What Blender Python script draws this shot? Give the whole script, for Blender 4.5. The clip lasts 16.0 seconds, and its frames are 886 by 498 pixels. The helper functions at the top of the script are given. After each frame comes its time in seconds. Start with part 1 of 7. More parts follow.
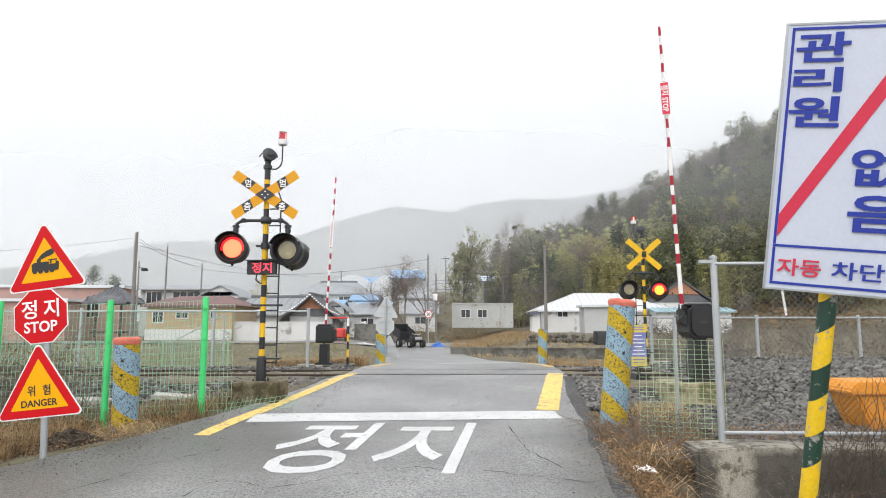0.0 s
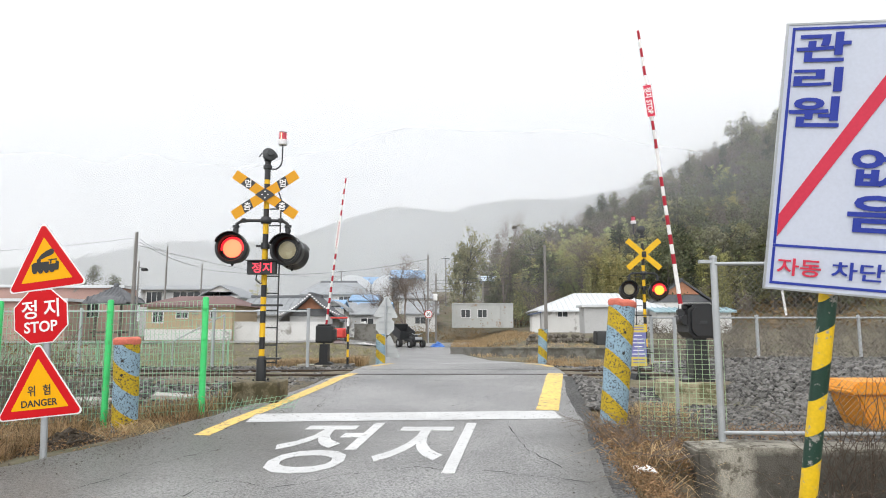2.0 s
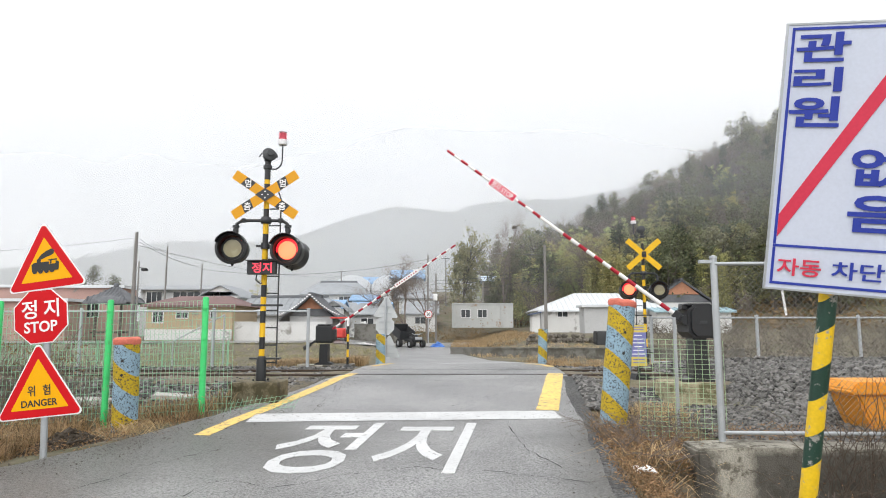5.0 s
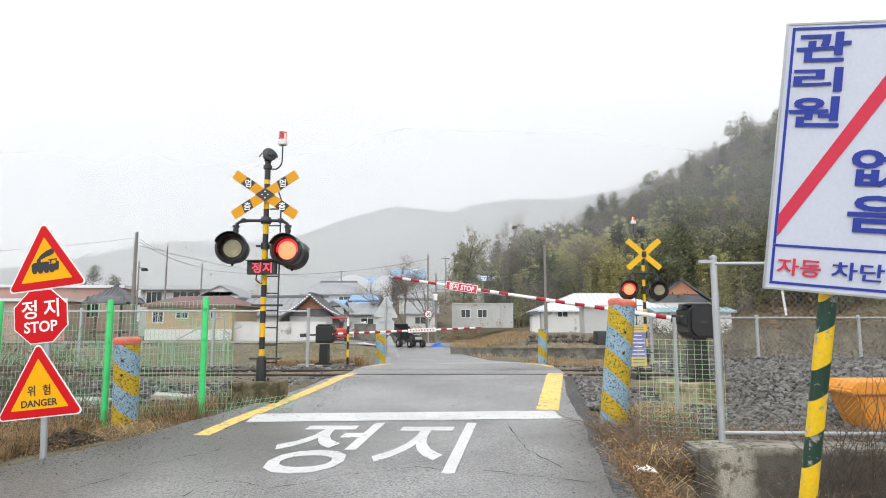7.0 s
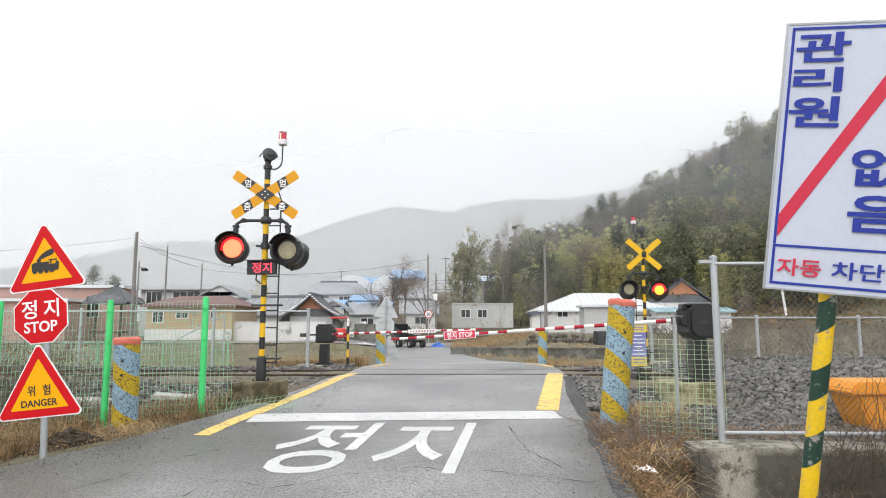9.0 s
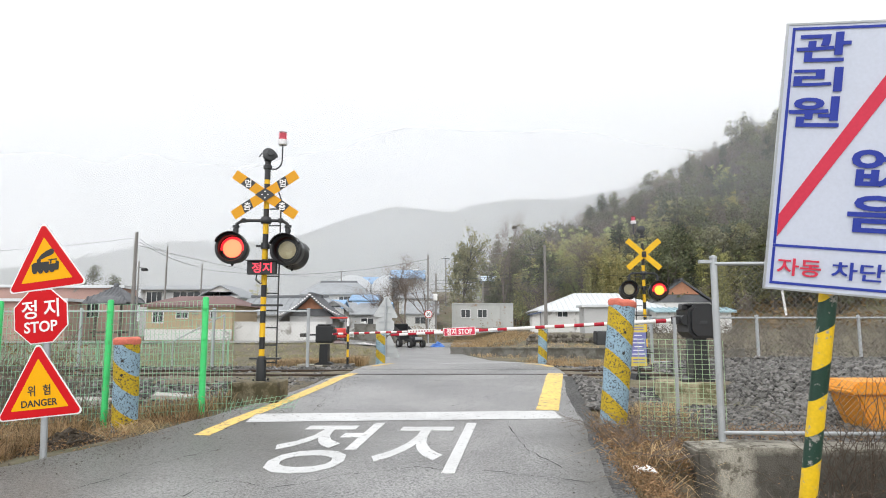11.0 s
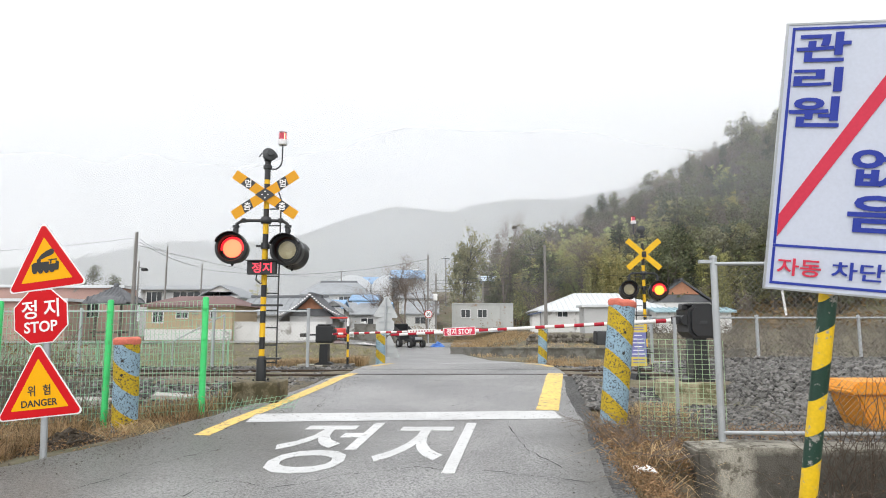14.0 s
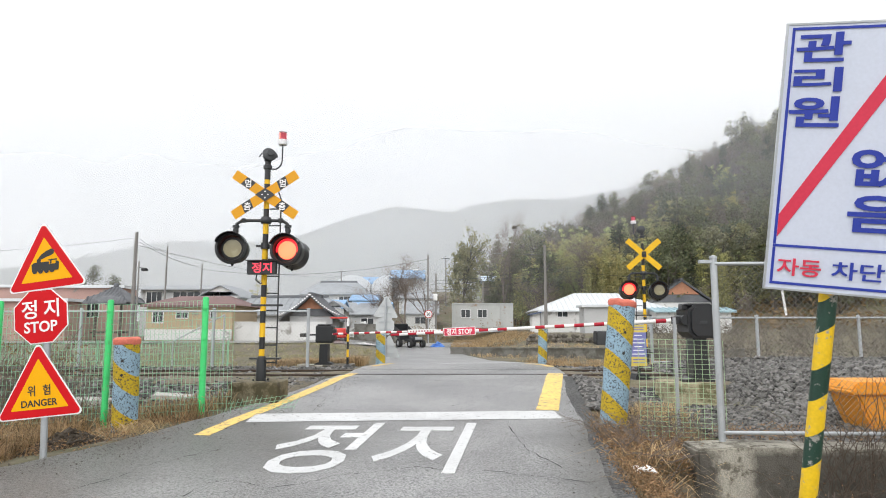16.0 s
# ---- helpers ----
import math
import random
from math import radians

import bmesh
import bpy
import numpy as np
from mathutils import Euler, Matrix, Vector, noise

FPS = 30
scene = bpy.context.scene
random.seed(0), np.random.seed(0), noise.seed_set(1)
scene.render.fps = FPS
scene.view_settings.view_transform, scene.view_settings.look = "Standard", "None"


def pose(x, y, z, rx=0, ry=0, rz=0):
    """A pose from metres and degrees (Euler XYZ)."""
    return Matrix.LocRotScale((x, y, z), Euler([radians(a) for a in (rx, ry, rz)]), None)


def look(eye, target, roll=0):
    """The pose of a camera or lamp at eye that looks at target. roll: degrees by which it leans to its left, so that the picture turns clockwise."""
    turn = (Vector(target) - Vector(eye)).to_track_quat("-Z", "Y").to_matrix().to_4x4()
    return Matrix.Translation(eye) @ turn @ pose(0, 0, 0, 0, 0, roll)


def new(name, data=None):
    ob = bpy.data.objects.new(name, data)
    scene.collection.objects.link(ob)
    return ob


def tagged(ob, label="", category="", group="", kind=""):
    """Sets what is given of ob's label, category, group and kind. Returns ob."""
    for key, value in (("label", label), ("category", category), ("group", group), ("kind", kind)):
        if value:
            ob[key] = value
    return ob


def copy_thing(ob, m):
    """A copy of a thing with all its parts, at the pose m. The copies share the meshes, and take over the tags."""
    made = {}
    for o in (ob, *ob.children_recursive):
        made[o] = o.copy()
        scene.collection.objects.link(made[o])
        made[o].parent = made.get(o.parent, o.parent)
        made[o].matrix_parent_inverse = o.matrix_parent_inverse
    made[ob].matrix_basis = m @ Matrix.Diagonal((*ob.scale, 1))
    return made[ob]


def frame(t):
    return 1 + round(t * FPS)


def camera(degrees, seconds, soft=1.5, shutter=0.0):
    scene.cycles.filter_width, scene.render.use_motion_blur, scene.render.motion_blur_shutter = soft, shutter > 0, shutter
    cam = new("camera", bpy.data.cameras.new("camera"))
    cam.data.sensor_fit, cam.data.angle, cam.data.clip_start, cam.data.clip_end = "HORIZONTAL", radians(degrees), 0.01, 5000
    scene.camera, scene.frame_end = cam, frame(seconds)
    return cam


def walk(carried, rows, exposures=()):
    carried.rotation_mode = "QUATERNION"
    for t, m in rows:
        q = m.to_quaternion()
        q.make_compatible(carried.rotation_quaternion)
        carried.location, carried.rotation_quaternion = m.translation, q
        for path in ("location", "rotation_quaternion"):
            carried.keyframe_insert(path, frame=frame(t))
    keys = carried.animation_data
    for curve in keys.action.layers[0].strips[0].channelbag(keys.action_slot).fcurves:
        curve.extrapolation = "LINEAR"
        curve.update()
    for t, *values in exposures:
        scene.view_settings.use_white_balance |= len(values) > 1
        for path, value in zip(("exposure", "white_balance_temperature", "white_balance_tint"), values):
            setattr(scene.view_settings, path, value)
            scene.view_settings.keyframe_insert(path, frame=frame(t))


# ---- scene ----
import itertools

cam = camera(70, 16.0, soft=1.0)
EYE = pose(0, 0, 1.6, 96.823, 0, 0)
walk(cam, [(0, EYE), (16, EYE)])

# ---- sky and sun: a bright, misty overcast day ----
world = bpy.data.worlds.new("overcast_sky")
scene.world = world
world.use_nodes = True
wn, wl = world.node_tree.nodes, world.node_tree.links
wn.clear()
w_out = wn.new("ShaderNodeOutputWorld")
sky = wn.new("ShaderNodeTexSky")
sky.sky_type, sky.sun_disc = "NISHITA", False
sky.sun_elevation, sky.sun_rotation = radians(48), radians(200)
sky.dust_density, sky.air_density = 6.0, 1.5
desat = wn.new("ShaderNodeHueSaturation")
desat.inputs["Saturation"].default_value = 0.12
bg_sky = wn.new("ShaderNodeBackground")
bg_sky.inputs["Strength"].default_value = 0.05
bg_cloud = wn.new("ShaderNodeBackground")
bg_cloud.inputs["Color"].default_value = (0.97, 0.985, 1.0, 1)
bg_cloud.inputs["Strength"].default_value = 1.02
w_add = wn.new("ShaderNodeAddShader")
wl.new(sky.outputs[0], desat.inputs["Color"])
wl.new(desat.outputs[0], bg_sky.inputs["Color"])
wl.new(bg_sky.outputs[0], w_add.inputs[0])
wl.new(bg_cloud.outputs[0], w_add.inputs[1])
wl.new(w_add.outputs[0], w_out.inputs[0])
sun = new("sun", bpy.data.lights.new("sun", "SUN"))
sun.data.energy, sun.data.angle, sun.data.color = 0.6, radians(50), (1.0, 0.97, 0.93)
sun.matrix_world = look((-3, -9, 11), (0, 0, 0))
scene.view_settings.exposure = 0.25


# ---- mesh helpers ----
def thing(name, m, label, category, group=""):
    ob = new(name)
    ob.empty_display_size = 0.2
    ob.matrix_basis = m
    return tagged(ob, label, category, group)


def part(name, bm, material, parent=None, label="", smooth=False):
    me = bpy.data.meshes.new(name)
    bmesh.ops.recalc_face_normals(bm, faces=bm.faces)
    if smooth:
        for f in bm.faces:
            f.smooth = True
    bm.to_mesh(me)
    bm.free()
    mats = material if isinstance(material, (list, tuple)) else [material]
    for mt in mats:
        me.materials.append(mt)
    ob = new(name, me)
    if smooth:
        me.set_sharp_from_angle(angle=radians(40))
    ob.parent = parent
    return tagged(ob, label)


def raw(name, verts, faces, material, parent=None, label=""):
    me = bpy.data.meshes.new(name)
    me.from_pydata(verts, [], faces)
    me.materials.append(material)
    ob = new(name, me)
    ob.parent = parent
    return tagged(ob, label)


def structure(ob, label, category):
    return tagged(ob, label, category, kind="structure")


def stuff(ob, label, category):
    return tagged(ob, label, category, kind="stuff")


def B():
    return bmesh.new()


def add_box(bm, c, s, rot=None, bevel=0.0, mi=0):
    m = Matrix.Translation(c) @ (rot or Matrix()) @ Matrix.Diagonal((*s, 1))
    r = bmesh.ops.create_cube(bm, size=1, matrix=m)
    fs = {f for v in r["verts"] for f in v.link_faces}
    for f in fs:
        f.material_index = mi
    if bevel:
        es = list({e for v in r["verts"] for e in v.link_edges})
        bmesh.ops.bevel(bm, geom=es, offset=bevel, segments=2, affect="EDGES", profile=0.6)
    return bm


def add_cyl(bm, p0, p1, r0, r1=None, n=14, caps=True, mi=0):
    p0, p1 = Vector(p0), Vector(p1)
    r1 = r0 if r1 is None else r1
    d = p1 - p0
    m = Matrix.Translation((p0 + p1) / 2) @ d.to_track_quat("Z", "Y").to_matrix().to_4x4()
    r = bmesh.ops.create_cone(bm, cap_ends=caps, segments=n, radius1=r0, radius2=r1, depth=d.length, matrix=m)
    for f in {f for v in r["verts"] for f in v.link_faces}:
        f.material_index = mi
    return bm


def add_tube(bm, pts, r, n=8):
    for a, b in zip(pts[:-1], pts[1:]):
        add_cyl(bm, a, b, r, n=n)
    for p in pts[1:-1]:
        bmesh.ops.create_uvsphere(bm, u_segments=n, v_segments=6, radius=r * 1.03, matrix=Matrix.Translation(p))
    return bm


def add_lathe(bm, prof, n=24, m=None, mi=0):
    """Turn a profile of (radius, height) about z."""
    m = m or Matrix()
    rings = []
    for r, z in prof:
        rings.append([bm.verts.new(m @ Vector((r * math.cos(2 * math.pi * k / n), r * math.sin(2 * math.pi * k / n), z))) for k in range(n)])
    for a, b in zip(rings[:-1], rings[1:]):
        for k in range(n):
            f = bm.faces.new((a[k], a[(k + 1) % n], b[(k + 1) % n], b[k]))
            f.material_index = mi
    return bm


def add_prism(bm, poly, y0, y1, m=None, mi=0):
    """A polygon in the xz plane, pushed from y0 to y1."""
    m = m or Matrix()
    a = [bm.verts.new(m @ Vector((x, y0, z))) for x, z in poly]
    b = [bm.verts.new(m @ Vector((x, y1, z))) for x, z in poly]
    fs = [bm.faces.new(a), bm.faces.new(b[::-1])]
    k = len(poly)
    for i in range(k):
        fs.append(bm.faces.new((a[i], b[i], b[(i + 1) % k], a[(i + 1) % k])))
    for f in fs:
        f.material_index = mi
    return bm


def rounded(poly, r, n=5):
    """The polygon with rounded corners."""
    out = []
    k = len(poly)
    for i in range(k):
        p, a, b = Vector(poly[i]), Vector(poly[i - 1]), Vector(poly[(i + 1) % k])
        u, v = (a - p).normalized(), (b - p).normalized()
        half = u.angle(v) / 2
        t = r / math.tan(half)
        c = p + (u + v).normalized() * (r / math.sin(half))
        s, e = p + u * t - c, p + v * t - c
        for j in range(n + 1):
            q = s.lerp(e, j / n).normalized() * r + c
            out.append((q.x, q.y))
    return out


def inset(poly, d):
    """A convex polygon, in clockwise or other order, drawn in by d."""
    c = Vector((sum(p[0] for p in poly) / len(poly), sum(p[1] for p in poly) / len(poly)))
    k = len(poly)
    out = []
    for i in range(k):
        p, a, b = Vector(poly[i]), Vector(poly[i - 1]), Vector(poly[(i + 1) % k])
        u, v = (a - p).normalized(), (b - p).normalized()
        out.append(tuple(p + (u + v).normalized() * (d / math.sin(u.angle(v) / 2))))
    return out


def letters(text, size, depth, m, wide=1.0, bold=0.0):
    """Raised letters in the xz plane that face -y, centred, as a bmesh."""
    cu = bpy.data.curves.new("letters", "FONT")
    cu.body, cu.size, cu.extrude, cu.offset = text, size, depth / 2, bold
    cu.align_x, cu.align_y, cu.resolution_u = "CENTER", "CENTER", 3
    ob = new("letters", cu)
    dg = bpy.context.evaluated_depsgraph_get()
    me = bpy.data.meshes.new_from_object(ob.evaluated_get(dg))
    bpy.data.objects.remove(ob)
    bm = B()
    bm.from_mesh(me)
    bpy.data.meshes.remove(me)
    if bm.verts:
        xs, ys = [v.co.x for v in bm.verts], [v.co.y for v in bm.verts]
        mid = Vector(((min(xs) + max(xs)) / 2, (min(ys) + max(ys)) / 2, 0))
        for v in bm.verts:
            v.co -= mid
    bmesh.ops.transform(bm, matrix=m @ pose(0, 0, 0, 90) @ Matrix.Diagonal((wide, 1, 1, 1)), verts=bm.verts)
    return bm


class Wires:
    """Many thin straight wires as one mesh."""

    def __init__(self):
        self.v, self.f = [], []

    def add(self, p0, p1, r):
        p0, p1 = Vector(p0), Vector(p1)
        d = (p1 - p0).normalized()
        u = d.orthogonal().normalized()
        w = d.cross(u)
        k = len(self.v)
        for p in (p0, p1):
            for a, b in ((1, 0), (0, 1), (-1, 0), (0, -1)):
                self.v.append(tuple(p + u * a * r + w * b * r))
        for i in range(4):
            j = (i + 1) % 4
            self.f.append((k + i, k + j, k + 4 + j, k + 4 + i))

    def made(self, name, material, parent=None, label=""):
        return raw(name, self.v, self.f, material, parent, label)


# ---- materials ----
def mat(name, col, rough=0.6, metal=0.0, var=0.25, big=0.8, fine=40.0, bump=0.15, dirt=None, dirt_amount=0.0, dirt_scale=3.0, rand=0.0):
    mt = bpy.data.materials.new(name)
    mt.use_nodes = True
    n, l = mt.node_tree.nodes, mt.node_tree.links
    bs = n["Principled BSDF"]
    bs.inputs["Metallic"].default_value = metal
    tc = n.new("ShaderNodeTexCoord")
    big_n, fine_n = n.new("ShaderNodeTexNoise"), n.new("ShaderNodeTexNoise")
    big_n.inputs["Scale"].default_value, fine_n.inputs["Scale"].default_value = big, fine
    big_n.inputs["Detail"].default_value, fine_n.inputs["Detail"].default_value = 6, 4
    for q in (big_n, fine_n):
        l.new(tc.outputs["Object"], q.inputs["Vector"])
    add = n.new("ShaderNodeMath")
    add.operation = "ADD"
    l.new(big_n.outputs["Fac"], add.inputs[0])
    l.new(fine_n.outputs["Fac"], add.inputs[1])
    ramp = n.new("ShaderNodeMapRange")
    ramp.inputs["From Min"].default_value, ramp.inputs["From Max"].default_value = 0.6, 1.4
    ramp.inputs["To Min"].default_value, ramp.inputs["To Max"].default_value = 1 - var, 1 + var
    l.new(add.outputs[0], ramp.inputs["Value"])
    src = ramp.outputs[0]
    if rand:
        oi, rr, mul = n.new("ShaderNodeObjectInfo"), n.new("ShaderNodeMapRange"), n.new("ShaderNodeMath")
        rr.inputs["To Min"].default_value, rr.inputs["To Max"].default_value = 1 - rand, 1 + rand
        l.new(oi.outputs["Random"], rr.inputs["Value"])
        mul.operation = "MULTIPLY"
        l.new(rr.outputs[0], mul.inputs[0])
        l.new(src, mul.inputs[1])
        src = mul.outputs[0]
    mix = n.new("ShaderNodeMix")
    mix.data_type, mix.blend_type = "RGBA", "MULTIPLY"
    mix.inputs["Factor"].default_value = 1
    mix.inputs["A"].default_value = (*col, 1)
    l.new(src, mix.inputs["B"])
    out = mix.outputs["Result"]
    if dirt:
        dn, dr, dm = n.new("ShaderNodeTexNoise"), n.new("ShaderNodeMapRange"), n.new("ShaderNodeMix")
        dn.inputs["Scale"].default_value, dn.inputs["Detail"].default_value, dn.inputs["Roughness"].default_value = dirt_scale, 9, 0.7
        l.new(tc.outputs["Object"], dn.inputs["Vector"])
        dr.inputs["From Min"].default_value, dr.inputs["From Max"].default_value = 0.62 - dirt_amount * 0.3, 0.68 - dirt_amount * 0.2
        l.new(dn.outputs["Fac"], dr.inputs["Value"])
        dm.data_type = "RGBA"
        dm.inputs["B"].default_value = (*dirt, 1)
        l.new(dr.outputs[0], dm.inputs["Factor"])
        l.new(out, dm.inputs["A"])
        out = dm.outputs["Result"]
    l.new(out, bs.inputs["Base Color"])
    rg = n.new("ShaderNodeMapRange")
    rg.inputs["To Min"].default_value, rg.inputs["To Max"].default_value = max(rough - 0.12, 0.02), min(rough + 0.12, 1)
    l.new(big_n.outputs["Fac"], rg.inputs["Value"])
    l.new(rg.outputs[0], bs.inputs["Roughness"])
    if bump:
        bp = n.new("ShaderNodeBump")
        bp.inputs["Strength"].default_value, bp.inputs["Distance"].default_value = bump, 0.01
        l.new(fine_n.outputs["Fac"], bp.inputs["Height"])
        l.new(bp.outputs[0], bs.inputs["Normal"])
    return mt


def striped(name, col_a, col_b, axis, period, share=0.5, offset=0.0, chip=None, chip_amount=0.35, chip_scale=14.0, rough=0.6, bump=0.5):
    """Two paints in stripes across an axis of the thing's own space, with chips in them."""
    mt = mat(name, (1, 1, 1), rough, 0, 0.16, 3, 60, bump)
    n, l = mt.node_tree.nodes, mt.node_tree.links
    mix = next(q for q in n if q.type == "MIX")
    tc = next(q for q in n if q.type == "TEX_COORD")
    dot, mul, fr, cmp_ = n.new("ShaderNodeVectorMath"), n.new("ShaderNodeMath"), n.new("ShaderNodeMath"), n.new("ShaderNodeMath")
    dot.operation, mul.operation, fr.operation, cmp_.operation = "DOT_PRODUCT", "MULTIPLY_ADD", "FRACT", "LESS_THAN"
    dot.inputs[1].default_value = axis
    mul.inputs[1].default_value, mul.inputs[2].default_value = 1 / period, offset
    cmp_.inputs[1].default_value = share
    wob, wsc = n.new("ShaderNodeTexNoise"), n.new("ShaderNodeVectorMath")
    wob.inputs["Scale"].default_value = 9
    l.new(tc.outputs["Object"], wob.inputs["Vector"])
    wsc.operation = "MULTIPLY_ADD"
    wsc.inputs[1].default_value = (0.012, 0.012, 0.012)
    l.new(wob.outputs["Color"], wsc.inputs[0])
    l.new(tc.outputs["Object"], wsc.inputs[2])
    l.new(wsc.outputs[0], dot.inputs[0])
    l.new(dot.outputs["Value"], mul.inputs[0])
    l.new(mul.outputs[0], fr.inputs[0])
    l.new(fr.outputs[0], cmp_.inputs[0])
    cm = n.new("ShaderNodeMix")
    cm.data_type = "RGBA"
    cm.inputs["A"].default_value, cm.inputs["B"].default_value = (*col_b, 1), (*col_a, 1)
    l.new(cmp_.outputs[0], cm.inputs["Factor"])
    out = cm.outputs["Result"]
    if chip:
        dn, dr, dm = n.new("ShaderNodeTexNoise"), n.new("ShaderNodeMapRange"), n.new("ShaderNodeMix")
        dn.inputs["Scale"].default_value, dn.inputs["Detail"].default_value, dn.inputs["Roughness"].default_value = chip_scale, 10, 0.75
        l.new(tc.outputs["Object"], dn.inputs["Vector"])
        dr.inputs["From Min"].default_value, dr.inputs["From Max"].default_value = 0.66 - chip_amount * 0.3, 0.69 - chip_amount * 0.27
        l.new(dn.outputs["Fac"], dr.inputs["Value"])
        dm.data_type = "RGBA"
        dm.inputs["B"].default_value = (*chip, 1)
        l.new(dr.outputs[0], dm.inputs["Factor"])
        l.new(out, dm.inputs["A"])
        out = dm.outputs["Result"]
    l.new(out, mix.inputs["A"])
    return mt


def glow(name, col, strength):
    mt = bpy.data.materials.new(name)
    mt.use_nodes = True
    bs = mt.node_tree.nodes["Principled BSDF"]
    bs.inputs["Base Color"].default_value = (*[c * 0.5 for c in col], 1)
    bs.inputs["Roughness"].default_value = 0.3
    bs.inputs["Emission Color"].default_value = (*col, 1)
    bs.inputs["Emission Strength"].default_value = strength
    return mt


def glass(name, col, rough=0.05):
    mt = bpy.data.materials.new(name)
    mt.use_nodes = True
    bs = mt.node_tree.nodes["Principled BSDF"]
    bs.inputs["Base Color"].default_value = (*col, 1)
    bs.inputs["Roughness"].default_value = rough
    bs.inputs["Transmission Weight"].default_value = 1.0
    bs.inputs["IOR"].default_value = 1.05
    return mt


ASPHALT = mat("asphalt", (0.258, 0.256, 0.255), 0.40, 0, 0.8, 0.6, 62, 0.8, (0.06, 0.06, 0.06), 0.42, 46)
# mud carried in over the open side of the lane, thinning out in patches, and damp grime along the verge
_n, _l = ASPHALT.node_tree.nodes, ASPHALT.node_tree.links
_tc, _dot, _nz, _wob, _mr, _mx, _fine, _fr = (_n.new(k) for k in ("ShaderNodeTexCoord", "ShaderNodeVectorMath", "ShaderNodeTexNoise", "ShaderNodeMath", "ShaderNodeMapRange", "ShaderNodeMix", "ShaderNodeTexNoise", "ShaderNodeMapRange"))
_dot.operation, _wob.operation = "DOT_PRODUCT", "MULTIPLY_ADD"
_dot.inputs[1].default_value = (0.818, -0.575, 0.0)
_nz.inputs["Scale"].default_value, _nz.inputs["Detail"].default_value, _nz.inputs["Roughness"].default_value = 1.6, 8, 0.7
_wob.inputs[1].default_value = -2.2
for _key, _val in zip(("From Min", "From Max", "To Min", "To Max"), (-8.75, -5.2, 0.92, 0.0)):
    _mr.inputs[_key].default_value = _val
_fine.inputs["Scale"].default_value, _fine.inputs["Detail"].default_value = 34, 4
for _key, _val in zip(("From Min", "From Max", "To Min", "To Max"), (0.3, 0.7, 0.005, 0.125)):
    _fr.inputs[_key].default_value = _val
_near, _sep, _fac = _n.new("ShaderNodeMapRange"), _n.new("ShaderNodeSeparateXYZ"), _n.new("ShaderNodeMath")
for _key, _val in zip(("From Min", "From Max", "To Min", "To Max"), (8.0, 10.2, 1.0, 0.0)):
    _near.inputs[_key].default_value = _val
_fac.operation = "MULTIPLY"
_mx.data_type = "RGBA"
for _q in (_nz, _fine):
    _l.new(_tc.outputs["Object"], _q.inputs["Vector"])
_l.new(_tc.outputs["Object"], _dot.inputs[0])
_l.new(_nz.outputs["Fac"], _wob.inputs[0])
_l.new(_dot.outputs["Value"], _wob.inputs[2])
_l.new(_wob.outputs[0], _mr.inputs["Value"])
_l.new(_tc.outputs["Object"], _sep.inputs[0])
_l.new(_sep.outputs["Y"], _near.inputs["Value"])
_l.new(_mr.outputs[0], _fac.inputs[0])
_l.new(_near.outputs[0], _fac.inputs[1])
_edge, _wob2, _mr2, _fac2, _max = (_n.new(k) for k in ("ShaderNodeVectorMath", "ShaderNodeMath", "ShaderNodeMapRange", "ShaderNodeMath", "ShaderNodeMath"))
_edge.operation, _wob2.operation, _fac2.operation, _max.operation = "DOT_PRODUCT", "MULTIPLY_ADD", "MULTIPLY", "MAXIMUM"
_edge.inputs[1].default_value = (1.0, -0.123, 0.0)
_wob2.inputs[1].default_value = 0.5
for _key, _val in zip(("From Min", "From Max", "To Min", "To Max"), (0.45, 1.1, 0.0, 0.8)):
    _mr2.inputs[_key].default_value = _val
_l.new(_tc.outputs["Object"], _edge.inputs[0])
_l.new(_nz.outputs["Fac"], _wob2.inputs[0])
_l.new(_edge.outputs["Value"], _wob2.inputs[2])
_l.new(_wob2.outputs[0], _mr2.inputs["Value"])
_l.new(_mr2.outputs[0], _fac2.inputs[0])
_l.new(_near.outputs[0], _fac2.inputs[1])
_l.new(_fac.outputs[0], _max.inputs[0])
_l.new(_fac2.outputs[0], _max.inputs[1])
_l.new(_max.outputs[0], _mx.inputs["Factor"])
_l.new(_fine.outputs["Fac"], _fr.inputs["Value"])
_tint = _n.new("ShaderNodeMix")
_tint.data_type, _tint.blend_type = "RGBA", "MULTIPLY"
_tint.inputs["Factor"].default_value = 1.0
_tint.inputs["A"].default_value = (1.06, 1.0, 0.90, 1)
_l.new(_fr.outputs[0], _tint.inputs["B"])
_bs = _n["Principled BSDF"]
_l.new(_bs.inputs["Base Color"].links[0].from_socket, _mx.inputs["A"])
_l.new(_tint.outputs["Result"], _mx.inputs["B"])
_l.new(_mx.outputs["Result"], _bs.inputs["Base Color"])
ASPHALT_NEW = mat("darker_asphalt", (0.13, 0.128, 0.126), 0.78, 0, 0.7, 0.6, 60, 1.0, (0.025, 0.025, 0.025), 0.62, 26)
CRACK = mat("crack", (0.035, 0.034, 0.033), 0.95, 0, 0.2, 3, 40, 0)
ROAD_WHITE = mat("road_white", (0.55, 0.555, 0.56), 0.75, 0, 0.22, 1.6, 110, 0.6, (0.26, 0.26, 0.26), 0.17, 16)
ROAD_YELLOW = mat("road_yellow", (0.78, 0.54, 0.16), 0.7, 0, 0.15, 2, 120, 0.4, (0.30, 0.25, 0.15), 0.32, 13)
